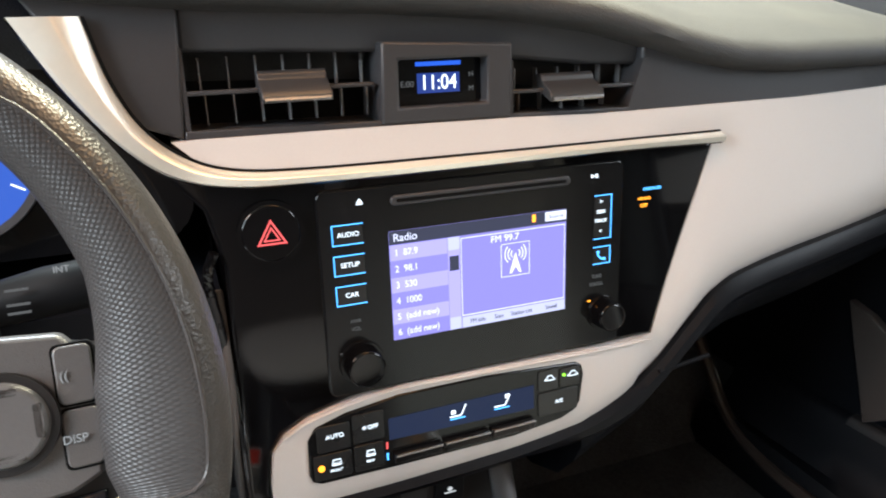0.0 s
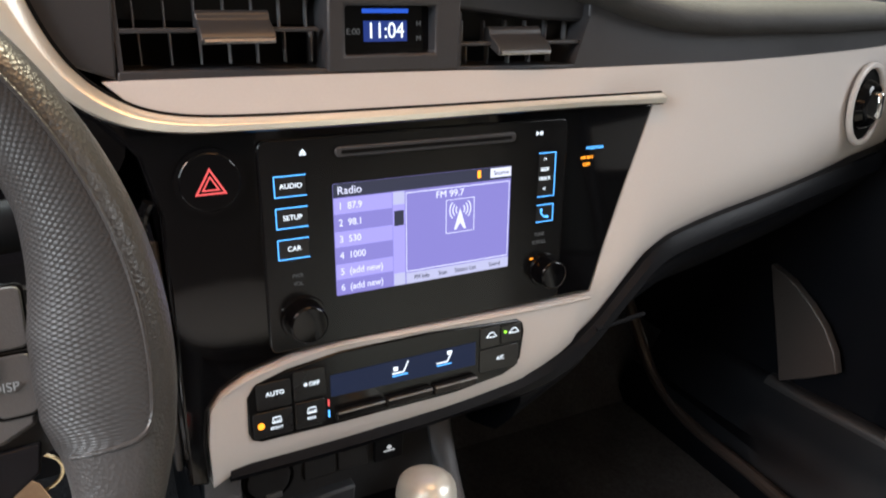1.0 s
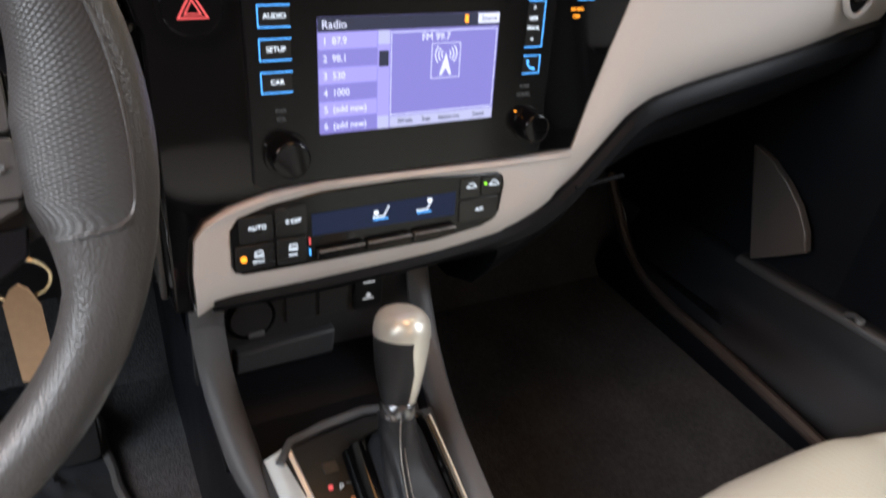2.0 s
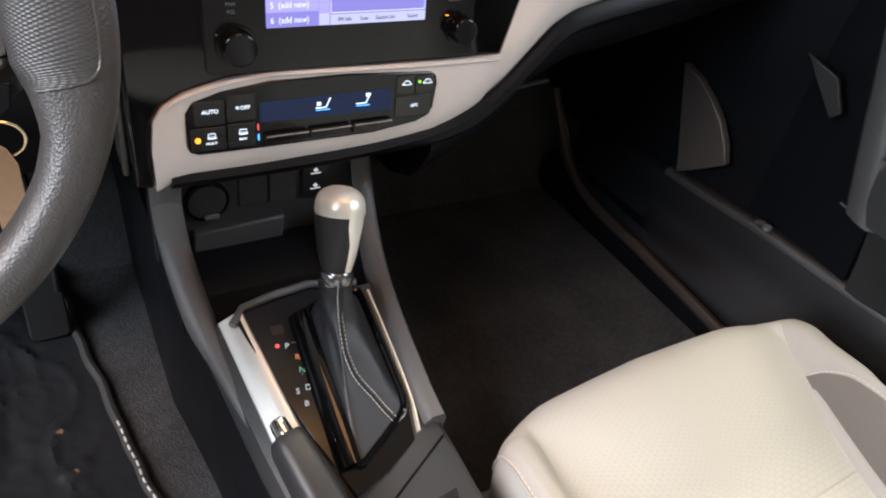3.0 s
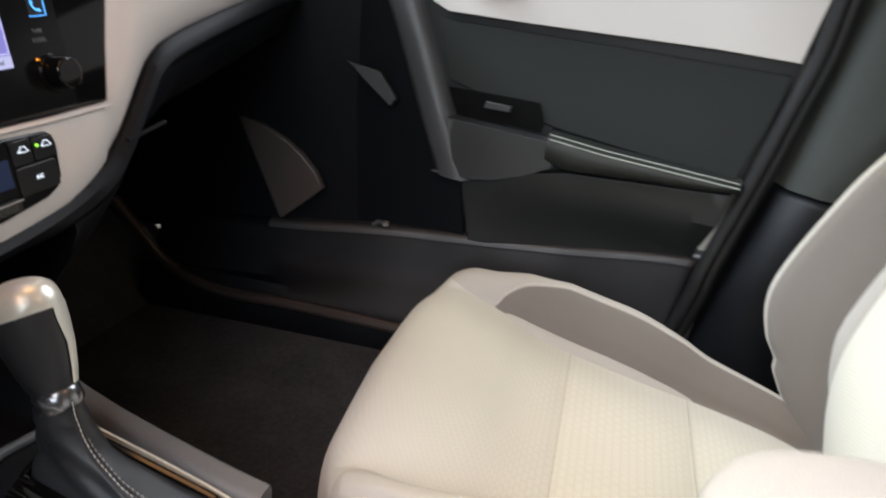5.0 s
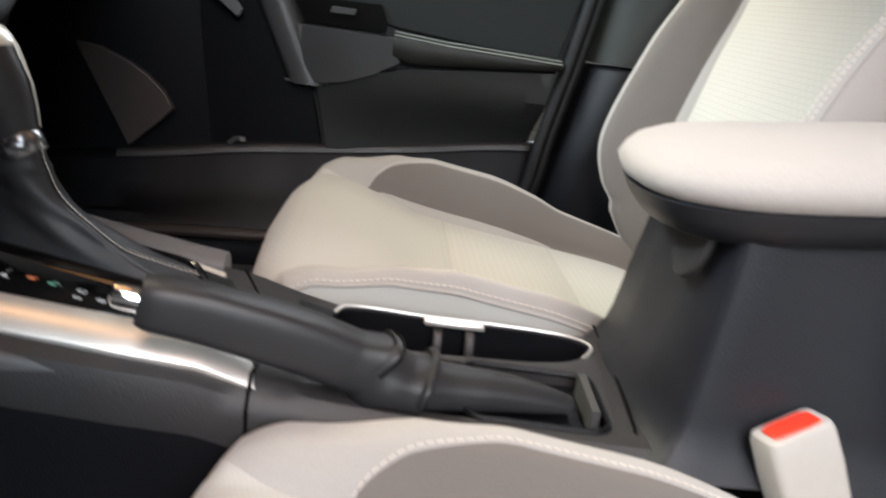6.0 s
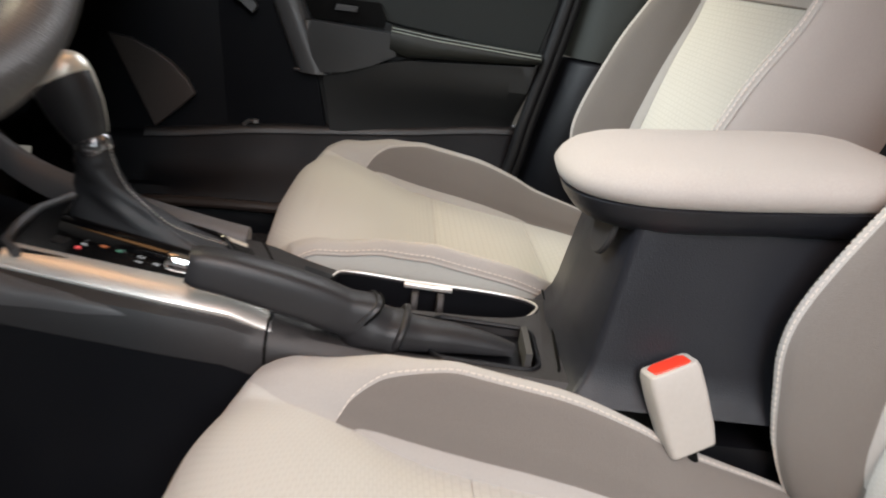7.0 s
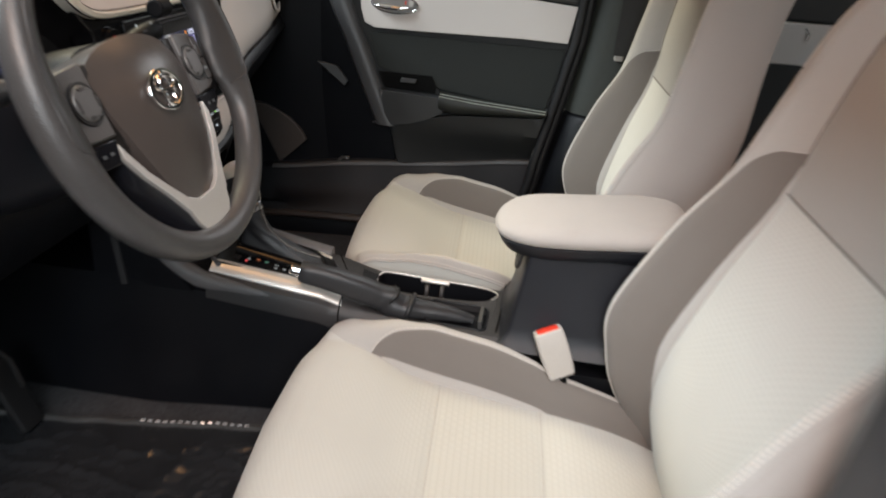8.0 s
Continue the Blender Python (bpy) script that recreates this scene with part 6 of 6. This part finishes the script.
        part("bolster", loft(cloth(rows, 0, tip, lambda i: arc(i) * s, lambda i: SIDE_SEAM * s, 18), closed=False, caps=False), LIGHT_CLOTH, cushion, "light grey bolster", angle=80)
        part("side_panel", loft(cloth(rows, 0, corner, lambda i: SIDE_SEAM * s, lambda i: 1.0 * s, 14), closed=False, caps=False), SIDE_CLOTH, cushion, "cool grey side panel", angle=80)
        part("bolster_patch", loft(cloth(rows, 0, tip, lambda i: 0.6 * s, lambda i: arc(i) * s, 18), closed=False, caps=False), TAUPE, cushion, "taupe bolster patch", angle=80)
        edge = [seat_point(*rows[i], min(1.0, arc(i) + 0.012) * s) + rows[i][1] * 0.0008 for i in range(0, tip + 1)]
        tagged(part("stitching", stitches(edge), THREAD, cushion, "pale stitching"), kind="stuff")
        side = [seat_point(*rows[i], (SIDE_SEAM - 0.014) * s) + Vector((s * 0.0006, 0, 0.0006)) for i in range(0, corner - 2)]
        tagged(part("stitching", stitches(side), THREAD, cushion), kind="stuff")
        part("piping", sweep([seat_point(*rows[i], SIDE_SEAM * s) + Vector((s * 0.0004, 0, 0.0002)) for i in range(0, corner + 1)], 0.0019, 8), LIGHT_CLOTH, cushion, "raised seam")
    for ys in (-0.145, -0.315):
        i = min(range(n), key=lambda k: abs(rows[k][0].y - ys))
        line = []
        for u in np.linspace(-0.59, 0.59, 40):
            q = seat_point(*rows[i], u)
            line.append(q + rows[i][1] * (seam(q) + 0.0001))
        part("seam", sweep(line, 0.0008, 6), LIGHT_CLOTH, cushion)
    # backrest
    m = 150
    line = [(-0.500, 0.06), (-0.492, 0.13), (-0.476, 0.21), (-0.478, 0.27), (-0.492, 0.33), (-0.536, 0.45), (-0.580, 0.56), (-0.607, 0.68), (-0.640, 0.79), (-0.685, 0.86), (-0.75, 0.885)]
    line = [(y - 0.008 + lean * max(0.0, z - 0.2), z) for y, z in line]
    back = upholstery(line, [(0, 0.99), (0.6, 1.0), (0.75, 0.95), (0.88, 0.86), (1, 0.72)],
                      [(0, 0.0), (0.1, 0.019), (0.2, 0.052), (0.3, 0.079), (0.4, 0.100), (0.5, 0.086), (0.6, 0.062), (0.7, 0.045), (0.8, 0.036), (0.9, 0.02), (1, 0.0)], 0.072, m)
    back = [(p, Vector((0, abs(nr.y), abs(nr.z) if p.z > 0.23 else -abs(nr.z) * 0.3)).normalized(), w, a, d, r) for p, nr, w, a, d, r in back]
    top = next(i for i in range(m) if back[i][0].z > 0.568)
    patch = next(i for i in range(m) if back[i][0].z > 0.625)

    def seam_b(q):
        return 0.006 * (1 - ((q.z - 0.33) / 0.24) ** 4) if abs(q.z - 0.33) < 0.24 and abs(q.x) < 0.196 else 0.0

    def arc_b(i):
        f = max(0.0, min(1.0, (patch - i) / 14))
        return 0.602 + 0.180 * math.sqrt(f * (2 - f)) + 0.02 * max(0.0, (patch - i - 50) / 60)

    rest = part("backrest", loft([[seat_point(sp - nr * 0.026, nr, w * 0.90, am * 0.4, dr - 0.03, rd, u) for u in np.linspace(-1, 1, 41)] + [Vector((0.23 * w, sp.y - 0.070, sp.z - 0.02)), Vector((-0.23 * w, sp.y - 0.070, sp.z - 0.02))] for sp, nr, w, am, dr, rd in back[::5]]), LIGHT_CLOTH, seat, "light grey backrest body", angle=80)
    part("centre_panel", lay_uv(loft(cloth(back, 0, top, lambda i: -0.6, lambda i: 0.6, 40, seam_b), closed=False, caps=False), 41, 0.52, 0.40, WEAVE, 0.3), CREAM, rest, "cream woven centre panel", angle=80)
    part("upper_panel", loft(cloth(back, top, m, lambda i: -0.6, lambda i: 0.6, 40), closed=False, caps=False), LIGHT_CLOTH, rest, "light grey upper panel", angle=80)
    part("seam", sweep([seat_point(*back[top], u) + back[top][1] * 0.0002 for u in np.linspace(-0.6, 0.6, 30)], 0.0016, 6), TAUPE, rest)
    for s in (-1, 1):
        part("bolster", loft(cloth(back, patch, m, lambda i: 0.6 * s, lambda i: BACK_SEAM * s, 22), closed=False, caps=False), LIGHT_CLOTH, rest, "light grey bolster", angle=80)
        part("bolster", loft(cloth(back, 0, patch, lambda i: arc_b(i) * s, lambda i: BACK_SEAM * s, 20), closed=False, caps=False), LIGHT_CLOTH, rest, "light grey bolster", angle=80)
        part("bolster_patch", loft(cloth(back, 0, patch, lambda i: 0.6 * s, lambda i: arc_b(i) * s, 18), closed=False, caps=False), TAUPE, rest, "taupe bolster patch", angle=80)
        part("side_panel", loft(cloth(back, 0, m, lambda i: BACK_SEAM * s, lambda i: 1.0 * s, 14), closed=False, caps=False), SIDE_BACK, rest, "grey side panel", angle=80)
        part("piping", sweep([seat_point(*back[i], BACK_SEAM * s) for i in range(0, m)], 0.0014, 6), LIGHT_CLOTH, rest, "raised seam")
        tagged(part("stitching", stitches([seat_point(*back[i], (BACK_SEAM - 0.016) * s) + back[i][1] * 0.0008 for i in range(2, m - 8)]), THREAD, rest), kind="stuff")
        edge = [seat_point(*back[i], (arc_b(i) + 0.012) * s) + back[i][1] * 0.0008 for i in range(4, patch - 10)]
        tagged(part("stitching", stitches(edge), THREAD, rest, "pale stitching"), kind="stuff")
        part("seam", sweep([seat_point(*back[i], 0.6 * s) + back[i][1] * 0.0002 for i in range(patch - 2, m - 6)], 0.0014, 6), TAUPE, rest)
    part("plinth", box(0.44, 0.42, 0.07, (0, -0.20, FLOOR + 0.035), taper=(1.05, 1.05)), CONSOLE, seat, "black seat base", bevel=0.01)
    return seat


seat = make_seat("cream cloth passenger seat with taupe side bolsters beside the door", 0.13)
seat.matrix_basis = pose(0.335, 0.014, FLOOR, 0, 0, 0)
driver = make_seat("cream cloth driver's seat with taupe side bolsters beside the console", 0.0)
driver.matrix_basis = pose(0.335 - 0.722, -0.034, FLOOR - 0.006, 0, 0, 0)

# ---- passenger door ----
DX = 0.70
BUCKLE_DARK = mat("switch_grey", (0.05, 0.05, 0.052), 0.4)
DM = axes((DX, 0, 0), (0, -1, 0), (0, 0, 1))
door = thing("passenger_door", (DX, 0.0, 0.24), "closed black passenger door with a beige strip, chrome handle and armrest", "car door")
REAR = [(0.262, 0.235), (0.272, 0.30), (0.300, 0.43), (0.322, 0.55), (0.335, 0.62), (0.342, 0.74)]


def foot(u, v):
    """How far the door's foot leans outwards."""
    return -(0.012 + 0.15 * max(0.0, u + 0.09)) * min(1.0, max(0.0, (0.36 - v) / 0.08))


part("panel", slab([(-0.09, 0.235)] + REAR + [(-0.265, 0.74), (-0.240, 0.65), (-0.20, 0.555), (-0.16, 0.46), (-0.115, 0.352)], 0.05, DM @ T(0, 0, -0.012), foot, cuts=0.04), DOOR_DARK, door, "black door panel", bevel=0.004)
part("front_edge", slab([(-0.36, 0.235), (-0.091, 0.235), (-0.116, 0.352), (-0.161, 0.46), (-0.201, 0.555), (-0.241, 0.65), (-0.266, 0.74), (-0.36, 0.74)], 0.05, DM @ T(0, 0, -0.014)), SILL, door, "black front edge of the door")
part("lower_panel", slab([(-0.085, 0.245)] + [(u - 0.006, v) for u, v in REAR[:3]] + [(0.285, 0.412), (0.05, 0.395), (-0.05, 0.372), (-0.105, 0.356)], 0.02, DM, lambda u, v: 0.004 + 0.10 * max(0, v - 0.34) + foot(u, v), cuts=0.025), DOOR_DARK, door, bevel=0.004)
part("cloth_insert", slab([(-0.150, 0.498), (0.02, 0.455), (0.16, 0.440), (0.290, 0.432), (0.312, 0.52), (0.322, 0.585), (-0.175, 0.585)], 0.02, DM, lambda u, v: -0.004), DOOR_CLOTH, door, "dark grey cloth insert", bevel=0.003)
part("beige_strip", slab([(-0.195, 0.640), (-0.185, 0.608), (-0.160, 0.597), (-0.04, 0.598), (0.213, 0.604), (0.3235, 0.603), (0.336, 0.690), (0.10, 0.705), (-0.20, 0.700)], 0.03, DM, lambda u, v: 0.006, cuts=0.05), BEIGE, door, "beige door strip", bevel=0.005, segments=3)
part("belt_trim", slab([(-0.30, 0.702), (0.10, 0.708), (0.337, 0.692), (0.345, 0.76), (-0.34, 0.77)], 0.06, DM, lambda u, v: 0.004), DASH_SOFT, door, "dark belt trim", bevel=0.008)
band = []
for q in curve([(-0.262, 0.70, 0), (-0.245, 0.645, 0), (-0.205, 0.555, 0), (-0.165, 0.46, 0), (-0.128, 0.375, 0), (-0.118, 0.352, 0)], 30):
    band.append([DM @ Vector((q.x + du, q.y, w)) for du, w in ((-0.030, -0.01), (-0.029, 0.006), (-0.018, 0.016), (0.0, 0.020), (0.016, 0.019), (0.024, 0.010), (0.026, -0.01))])
part("diagonal_band", loft(band), mat("band_grey", (0.070, 0.072, 0.076), 0.34, grain=0.2, size=900), door, "dark grey diagonal pull band", angle=60)
part("pull_cup", slab([(-0.138, 0.4475), (-0.06, 0.4445), (0.022, 0.4405), (0.030, 0.402), (-0.01, 0.380), (-0.06, 0.362), (-0.105, 0.357), (-0.122, 0.385)], 0.03, DM, lambda u, v: 0.022 + 0.07 * (v - 0.40), cuts=0.03), mat("cup_grey", (0.036, 0.038, 0.040), 0.38, grain=0.2, size=900), door, "dark grey pull cup", bevel=0.005, segments=3)
# flat near-black sheet that paints the shade of the pull hollow
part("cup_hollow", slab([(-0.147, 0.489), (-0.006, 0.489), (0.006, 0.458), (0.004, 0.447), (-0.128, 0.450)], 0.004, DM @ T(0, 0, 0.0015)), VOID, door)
part("window_switch", slab([(-0.088, 0.468), (-0.048, 0.468), (-0.045, 0.478), (-0.084, 0.479)], 0.006, DM @ T(0, 0, 0.008)), BUCKLE_DARK, door, "small window switch", bevel=0.0015)
rows = []
for u in np.linspace(0.018, 0.296, 24):
    zt, zb = lerp(u, [(0.018, 0.449), (0.10, 0.441), (0.296, 0.431)]), lerp(u, [(0.018, 0.410), (0.05, 0.402), (0.15, 0.408), (0.296, 0.416)])
    k = lerp(u, [(0.018, 0.030), (0.06, 0.036), (0.26, 0.030), (0.296, 0.018)])
    rows.append([DM @ Vector((u, v, w)) for v, w in ((zt + 0.004, -0.01), (zt + 0.003, k * 0.5), (zt, k * 0.85), (zt - 0.007, k), ((zt + zb) / 2, k * 0.98), (zb + 0.004, k * 0.8), (zb, k * 0.5), (zb, -0.01))])
arm = part("armrest", loft(rows), mat("door_arm", (0.016, 0.0175, 0.0155), 0.55, grain=0.3, size=900), door, "dark padded door armrest", angle=50)
for dz, ww in ((0.0025, 0.021), (-0.002, 0.031)):
    part("piping", sweep([DM @ Vector((u, lerp(u, [(0.018, 0.449), (0.10, 0.441), (0.296, 0.431)]) + dz, ww)) for u in np.linspace(0.02, 0.292, 20)], 0.0011, 6), mat("pale_piping", (0.30, 0.32, 0.28), 0.5), arm, "pale piping line")
cup_o = [(-0.110 + 0.060 * math.cos(a) - 0.004 * math.sin(a), 0.658 + 0.024 * math.sin(a)) for a in (2 * math.pi * k / 40 for k in range(40))]
handle = part("inner_handle", slab(cup_o, 0.003, DM @ T(0, 0, 0.0085)), mat("handle_cup", (0.30, 0.29, 0.28), 0.35, 0.6), door, "chrome inner door handle in a cup")
part("handle_rim", frame_of(cup_o, 0.004, 0.004, DM @ T(0, 0, 0.0065)), CHROME, handle, bevel=0.001)
part("lever", sweep([DM @ Vector(p) for p in ((-0.155, 0.652, 0.016), (-0.13, 0.650, 0.021), (-0.10, 0.650, 0.022), (-0.075, 0.653, 0.018))], [0.005, 0.007, 0.007, 0.005], 12), CHROME, handle, "chrome lever")
part("lock_button", box(0.012, 0.014, 0.004, (-0.068, 0.662, 0.0125), DM), BUCKLE, handle, bevel=0.001)
part("lock_mark", box(0.003, 0.008, 0.001, (-0.082, 0.664, 0.0125), DM), RED, handle, smooth=False)
part("lower_edge", sweep([DM @ Vector((u, 0.356 + 0.0, 0.010)) for u in (-0.155, -0.12, -0.085)], 0.0025, 8), FASCIA, door)
flap = thing("cowl_side_trim", (0.69, 0.28, 0.47), "grey triangular end trim below the dashboard", "trim")
part("plate", slab([(0, 0), (0.055, -0.008), (0.085, -0.045), (0.075, -0.06), (0.03, -0.025)], 0.008, axes((0.672, 0.305, 0.505), (0.15, -0.98, 0), (0.1, 0.1, 0.99))), mat("trim_grey", (0.008, 0.0085, 0.009), 0.4), flap, bevel=0.002)

# door seal and B-pillar, passenger side
for k, (dx, du) in enumerate(((0.0, 0.008), (0.012, 0.024))):
    pts = [(DX - 0.004 + dx, -(u + du), v) for u, v in [(0.245, 0.16)] + REAR + [(0.35, 0.85)]]
    ob = part("door_seal", sweep(curve(pts, 30), 0.011, 12), RUBBER, None)
    tagged(ob, "black rubber door seal round the opening", "door seal", kind="structure")
bp = part("pillar_trim", loft([[(DX + 0.04, -a, z), (DX - 0.012, -a - 0.02, z), (DX - 0.040, -a - 0.06, z), (DX - 0.045, -a - 0.17, z), (DX + 0.04, -a - 0.19, z)] for z, a in ((0.05, 0.25), (0.20, 0.285), (0.425, 0.333), (0.432, 0.341))]), CONSOLE, None, angle=60)
tagged(bp, "black lower pillar trim behind the passenger door", "pillar trim", kind="structure")
bq = part("pillar_trim", loft([[(DX + 0.04, -a, z), (DX - 0.008, -a - 0.022, z), (DX - 0.030, -a - 0.06, z), (DX - 0.034, -a - 0.15, z), (DX + 0.04, -a - 0.17, z)] for z, a in ((0.436, 0.335), (0.62, 0.36), (0.80, 0.385), (1.17, 0.44))]), mat("pillar_grey", (0.03, 0.034, 0.03), 0.6, grain=0.2), None, angle=60)
tagged(bq, "dark grey upper pillar trim behind the passenger door", "pillar trim", kind="structure")
belt = thing("seat_belt", (0.665, -0.45, 0.575), "grey seat belt with its anchor on the pillar", "seat belt")
part("anchor", slab(rrect(-0.011, -0.009, 0.011, 0.009, 0.005), 0.012, axes((0.662, -0.447, 0.587), (0, -1, 0), (0, 0, 1))), BUCKLE, belt, bevel=0.003)
part("strap", slab([(-0.022, 0.0), (0.022, 0.0), (0.03, 0.5), (-0.014, 0.5)], 0.0015, axes((0.660, -0.455, 0.592), (0, -1, 0), (0, -0.12, 0.99))), mat("belt_web", (0.03, 0.03, 0.03), 0.8, grain=0.4, size=900), belt)

bq = part("pillar_trim", slab([(0.40, 0.70), (1.05, 0.70), (1.05, 0.95), (0.90, 0.97), (0.55, 0.83), (0.42, 0.775)], 0.04, axes((0.735, 0, 0), (0, 1, 0), (0, 0, 1))), DASH_SOFT, None, bevel=0.008)
tagged(bq, "dark trim at the foot of the windscreen pillar", "pillar trim", kind="structure")
tw = thing("tweeter", (0.712, 0.585, 0.782), "round tweeter speaker in the corner trim", "speaker")
TW = axes((0.722, 0.585, 0.785), (0.25, -0.97, 0), (-0.1, 0, 0.99))
part("grille", disc(0.028, 0.006, TW, 32, 0.85), FASCIA, tw, bevel=0.0015)
part("ring", frame_of([(0.033 * math.cos(a), 0.033 * math.sin(a)) for a in (2 * math.pi * k / 36 for k in range(36))], 0.006, 0.008, TW), mat("tweeter_ring", (0.10, 0.10, 0.105), 0.3, 0.3), tw, "grey ring", bevel=0.0015)

# rear door behind the passenger seat
RD = thing("rear_door", (0.70, -1.0, 0.24), "black rear door panel with a beige strip", "car door")
part("panel", slab([(0.52, 0.235), (1.35, 0.235), (1.35, 0.75), (0.52, 0.75)], 0.05, DM @ T(0, 0, -0.012)), DOOR_DARK, RD, bevel=0.004)
part("beige_strip", slab([(0.56, 0.600), (1.20, 0.610), (1.20, 0.705), (0.56, 0.700)], 0.03, DM, lambda u, v: 0.006), BEIGE, RD, bevel=0.005)
part("belt_trim", slab([(0.54, 0.703), (1.22, 0.708), (1.22, 0.78), (0.54, 0.78)], 0.05, DM, lambda u, v: 0.006), DASH_SOFT, RD, bevel=0.006)
part("hook", sweep([DM @ Vector(p) for p in ((0.86, 0.69, 0.01), (0.865, 0.68, 0.03), (0.862, 0.665, 0.034))], 0.003, 8), CHROME, RD)
bench = thing("rear_seat", (0, -1.3, FLOOR), "dark rear bench seat in shadow behind the front seats", "car seat")
part("bench_cushion", box(1.24, 0.5, 0.25, (0, -1.32, 0.175)), TAUPE, bench, bevel=0.04)
part("bench_back", box(1.24, 0.16, 0.55, (0, -1.62, 0.52), m=Matrix.Translation((0, -1.62, 0.3)) @ pose(0, 0, 0, 12, 0, 0) @ Matrix.Translation((0, 1.62, -0.3))), TAUPE, bench, bevel=0.04)

# driver's side: pillar with its painted edge, sill, floor mat
bp = part("pillar_trim", loft([[(-0.755, -0.535 - k, z), (-0.69, -0.54 - k, z), (-0.67, -0.58 - k, z), (-0.67, -0.66 - k, z), (-0.755, -0.66 - k, z)] for z, k in ((0.05, -0.03), (0.45, -0.012), (0.62, 0.003), (1.17, 0.06))]), FASCIA, None, angle=60)
tagged(bp, "dark grey pillar trim behind the open driver's door", "pillar trim", kind="structure")
bp = part("pillar_paint", loft([[(-0.80, -0.57 - k, z), (-0.756, -0.565 - k, z), (-0.756, -0.66 - k, z), (-0.80, -0.66 - k, z)] for z, k in ((0.0, -0.03), (0.45, -0.012), (0.62, 0.003), (1.17, 0.06))]), PAINT, None, bevel=0.006)
tagged(bp, "white painted body pillar of the driver's door opening", "car body", kind="structure")
block("sill_paint", -0.82, -0.53, -0.05, -0.70, 0.75, 0.20, PAINT, "white painted sill of the driver's door opening", "car body", 0.02)
fm = thing("floor_mat", (-0.43, 0.36, FLOOR), "black floor mat covered in glossy protective film", "floor mat")
grid = []
for i in range(100):
    y = 0.08 + 0.54 * i / 99
    row = []
    for j in range(81):
        f = j / 80
        x = -0.222 - 0.155 * (y - 0.145) - (0.44 - 0.13 * (y - 0.145)) * f
        fold = 1 - abs(noise.noise(Vector((x * 16, y * 9, 3)))) * 2
        fine = 1 - abs(noise.noise(Vector((x * 38 + 3 * y, y * 42, 8)))) * 2
        z = FLOOR + 0.006 + (0.006 * max(0.0, fold) ** 3 + 0.003 * max(0.0, fine) ** 4) * min(1.0, 0.15 + 6 * f) + 0.06 * max(0, y - 0.45)
        row.append(Vector((x + 0.006 * (1 - f) * noise.noise(Vector((i * 0.115, 0, 7))), y, z)))
    grid.append(row)
part("film", loft(grid, closed=False, caps=False), MATRUB, fm, "glossy crinkled film")
part("binding", sweep([r[0] + Vector((0.004, 0, 0.001)) for r in grid], 0.006, 8), mat("mat_binding", (0.03, 0.03, 0.03), 0.6), fm)
# pale dashes stand in for light reflected by the film's ribbed edge
glint_line = [r[0] + Vector((0.003, 0, 0.0075)) for r in grid[12:46]]
tagged(part("edge_glints", stitches(glint_line, 0.0125, 0.007, 0.0016), mat("film_glint", (0.50, 0.50, 0.50), 0.12), fm, "pale dashes painting reflections along the film's edge"), kind="stuff")
# accelerator pedal
pedal = thing("accelerator_pedal", (-0.295, 0.56, 0.09), "black accelerator pedal with a dark metal arm", "pedal")
PD = axes((-0.298, 0.500, 0.115), (1, 0, 0), (0, 0.42, 0.91))
part("pad", slab(rrect(-0.026, -0.055, 0.022, 0.075, 0.010), 0.012, PD, lambda u, v: 0.6 * v * v), RUBBER, pedal, "black rubber pad", bevel=0.002)
part("arm", sweep([PD @ Vector(p) for p in ((0.016, 0.010, 0.004), (0.018, 0.060, 0.008), (0.010, 0.130, -0.02), (0.0, 0.24, -0.09))], 0.0035, 8), mat("pedal_steel", (0.05, 0.05, 0.052), 0.4, 0.8), pedal, "dark metal arm")
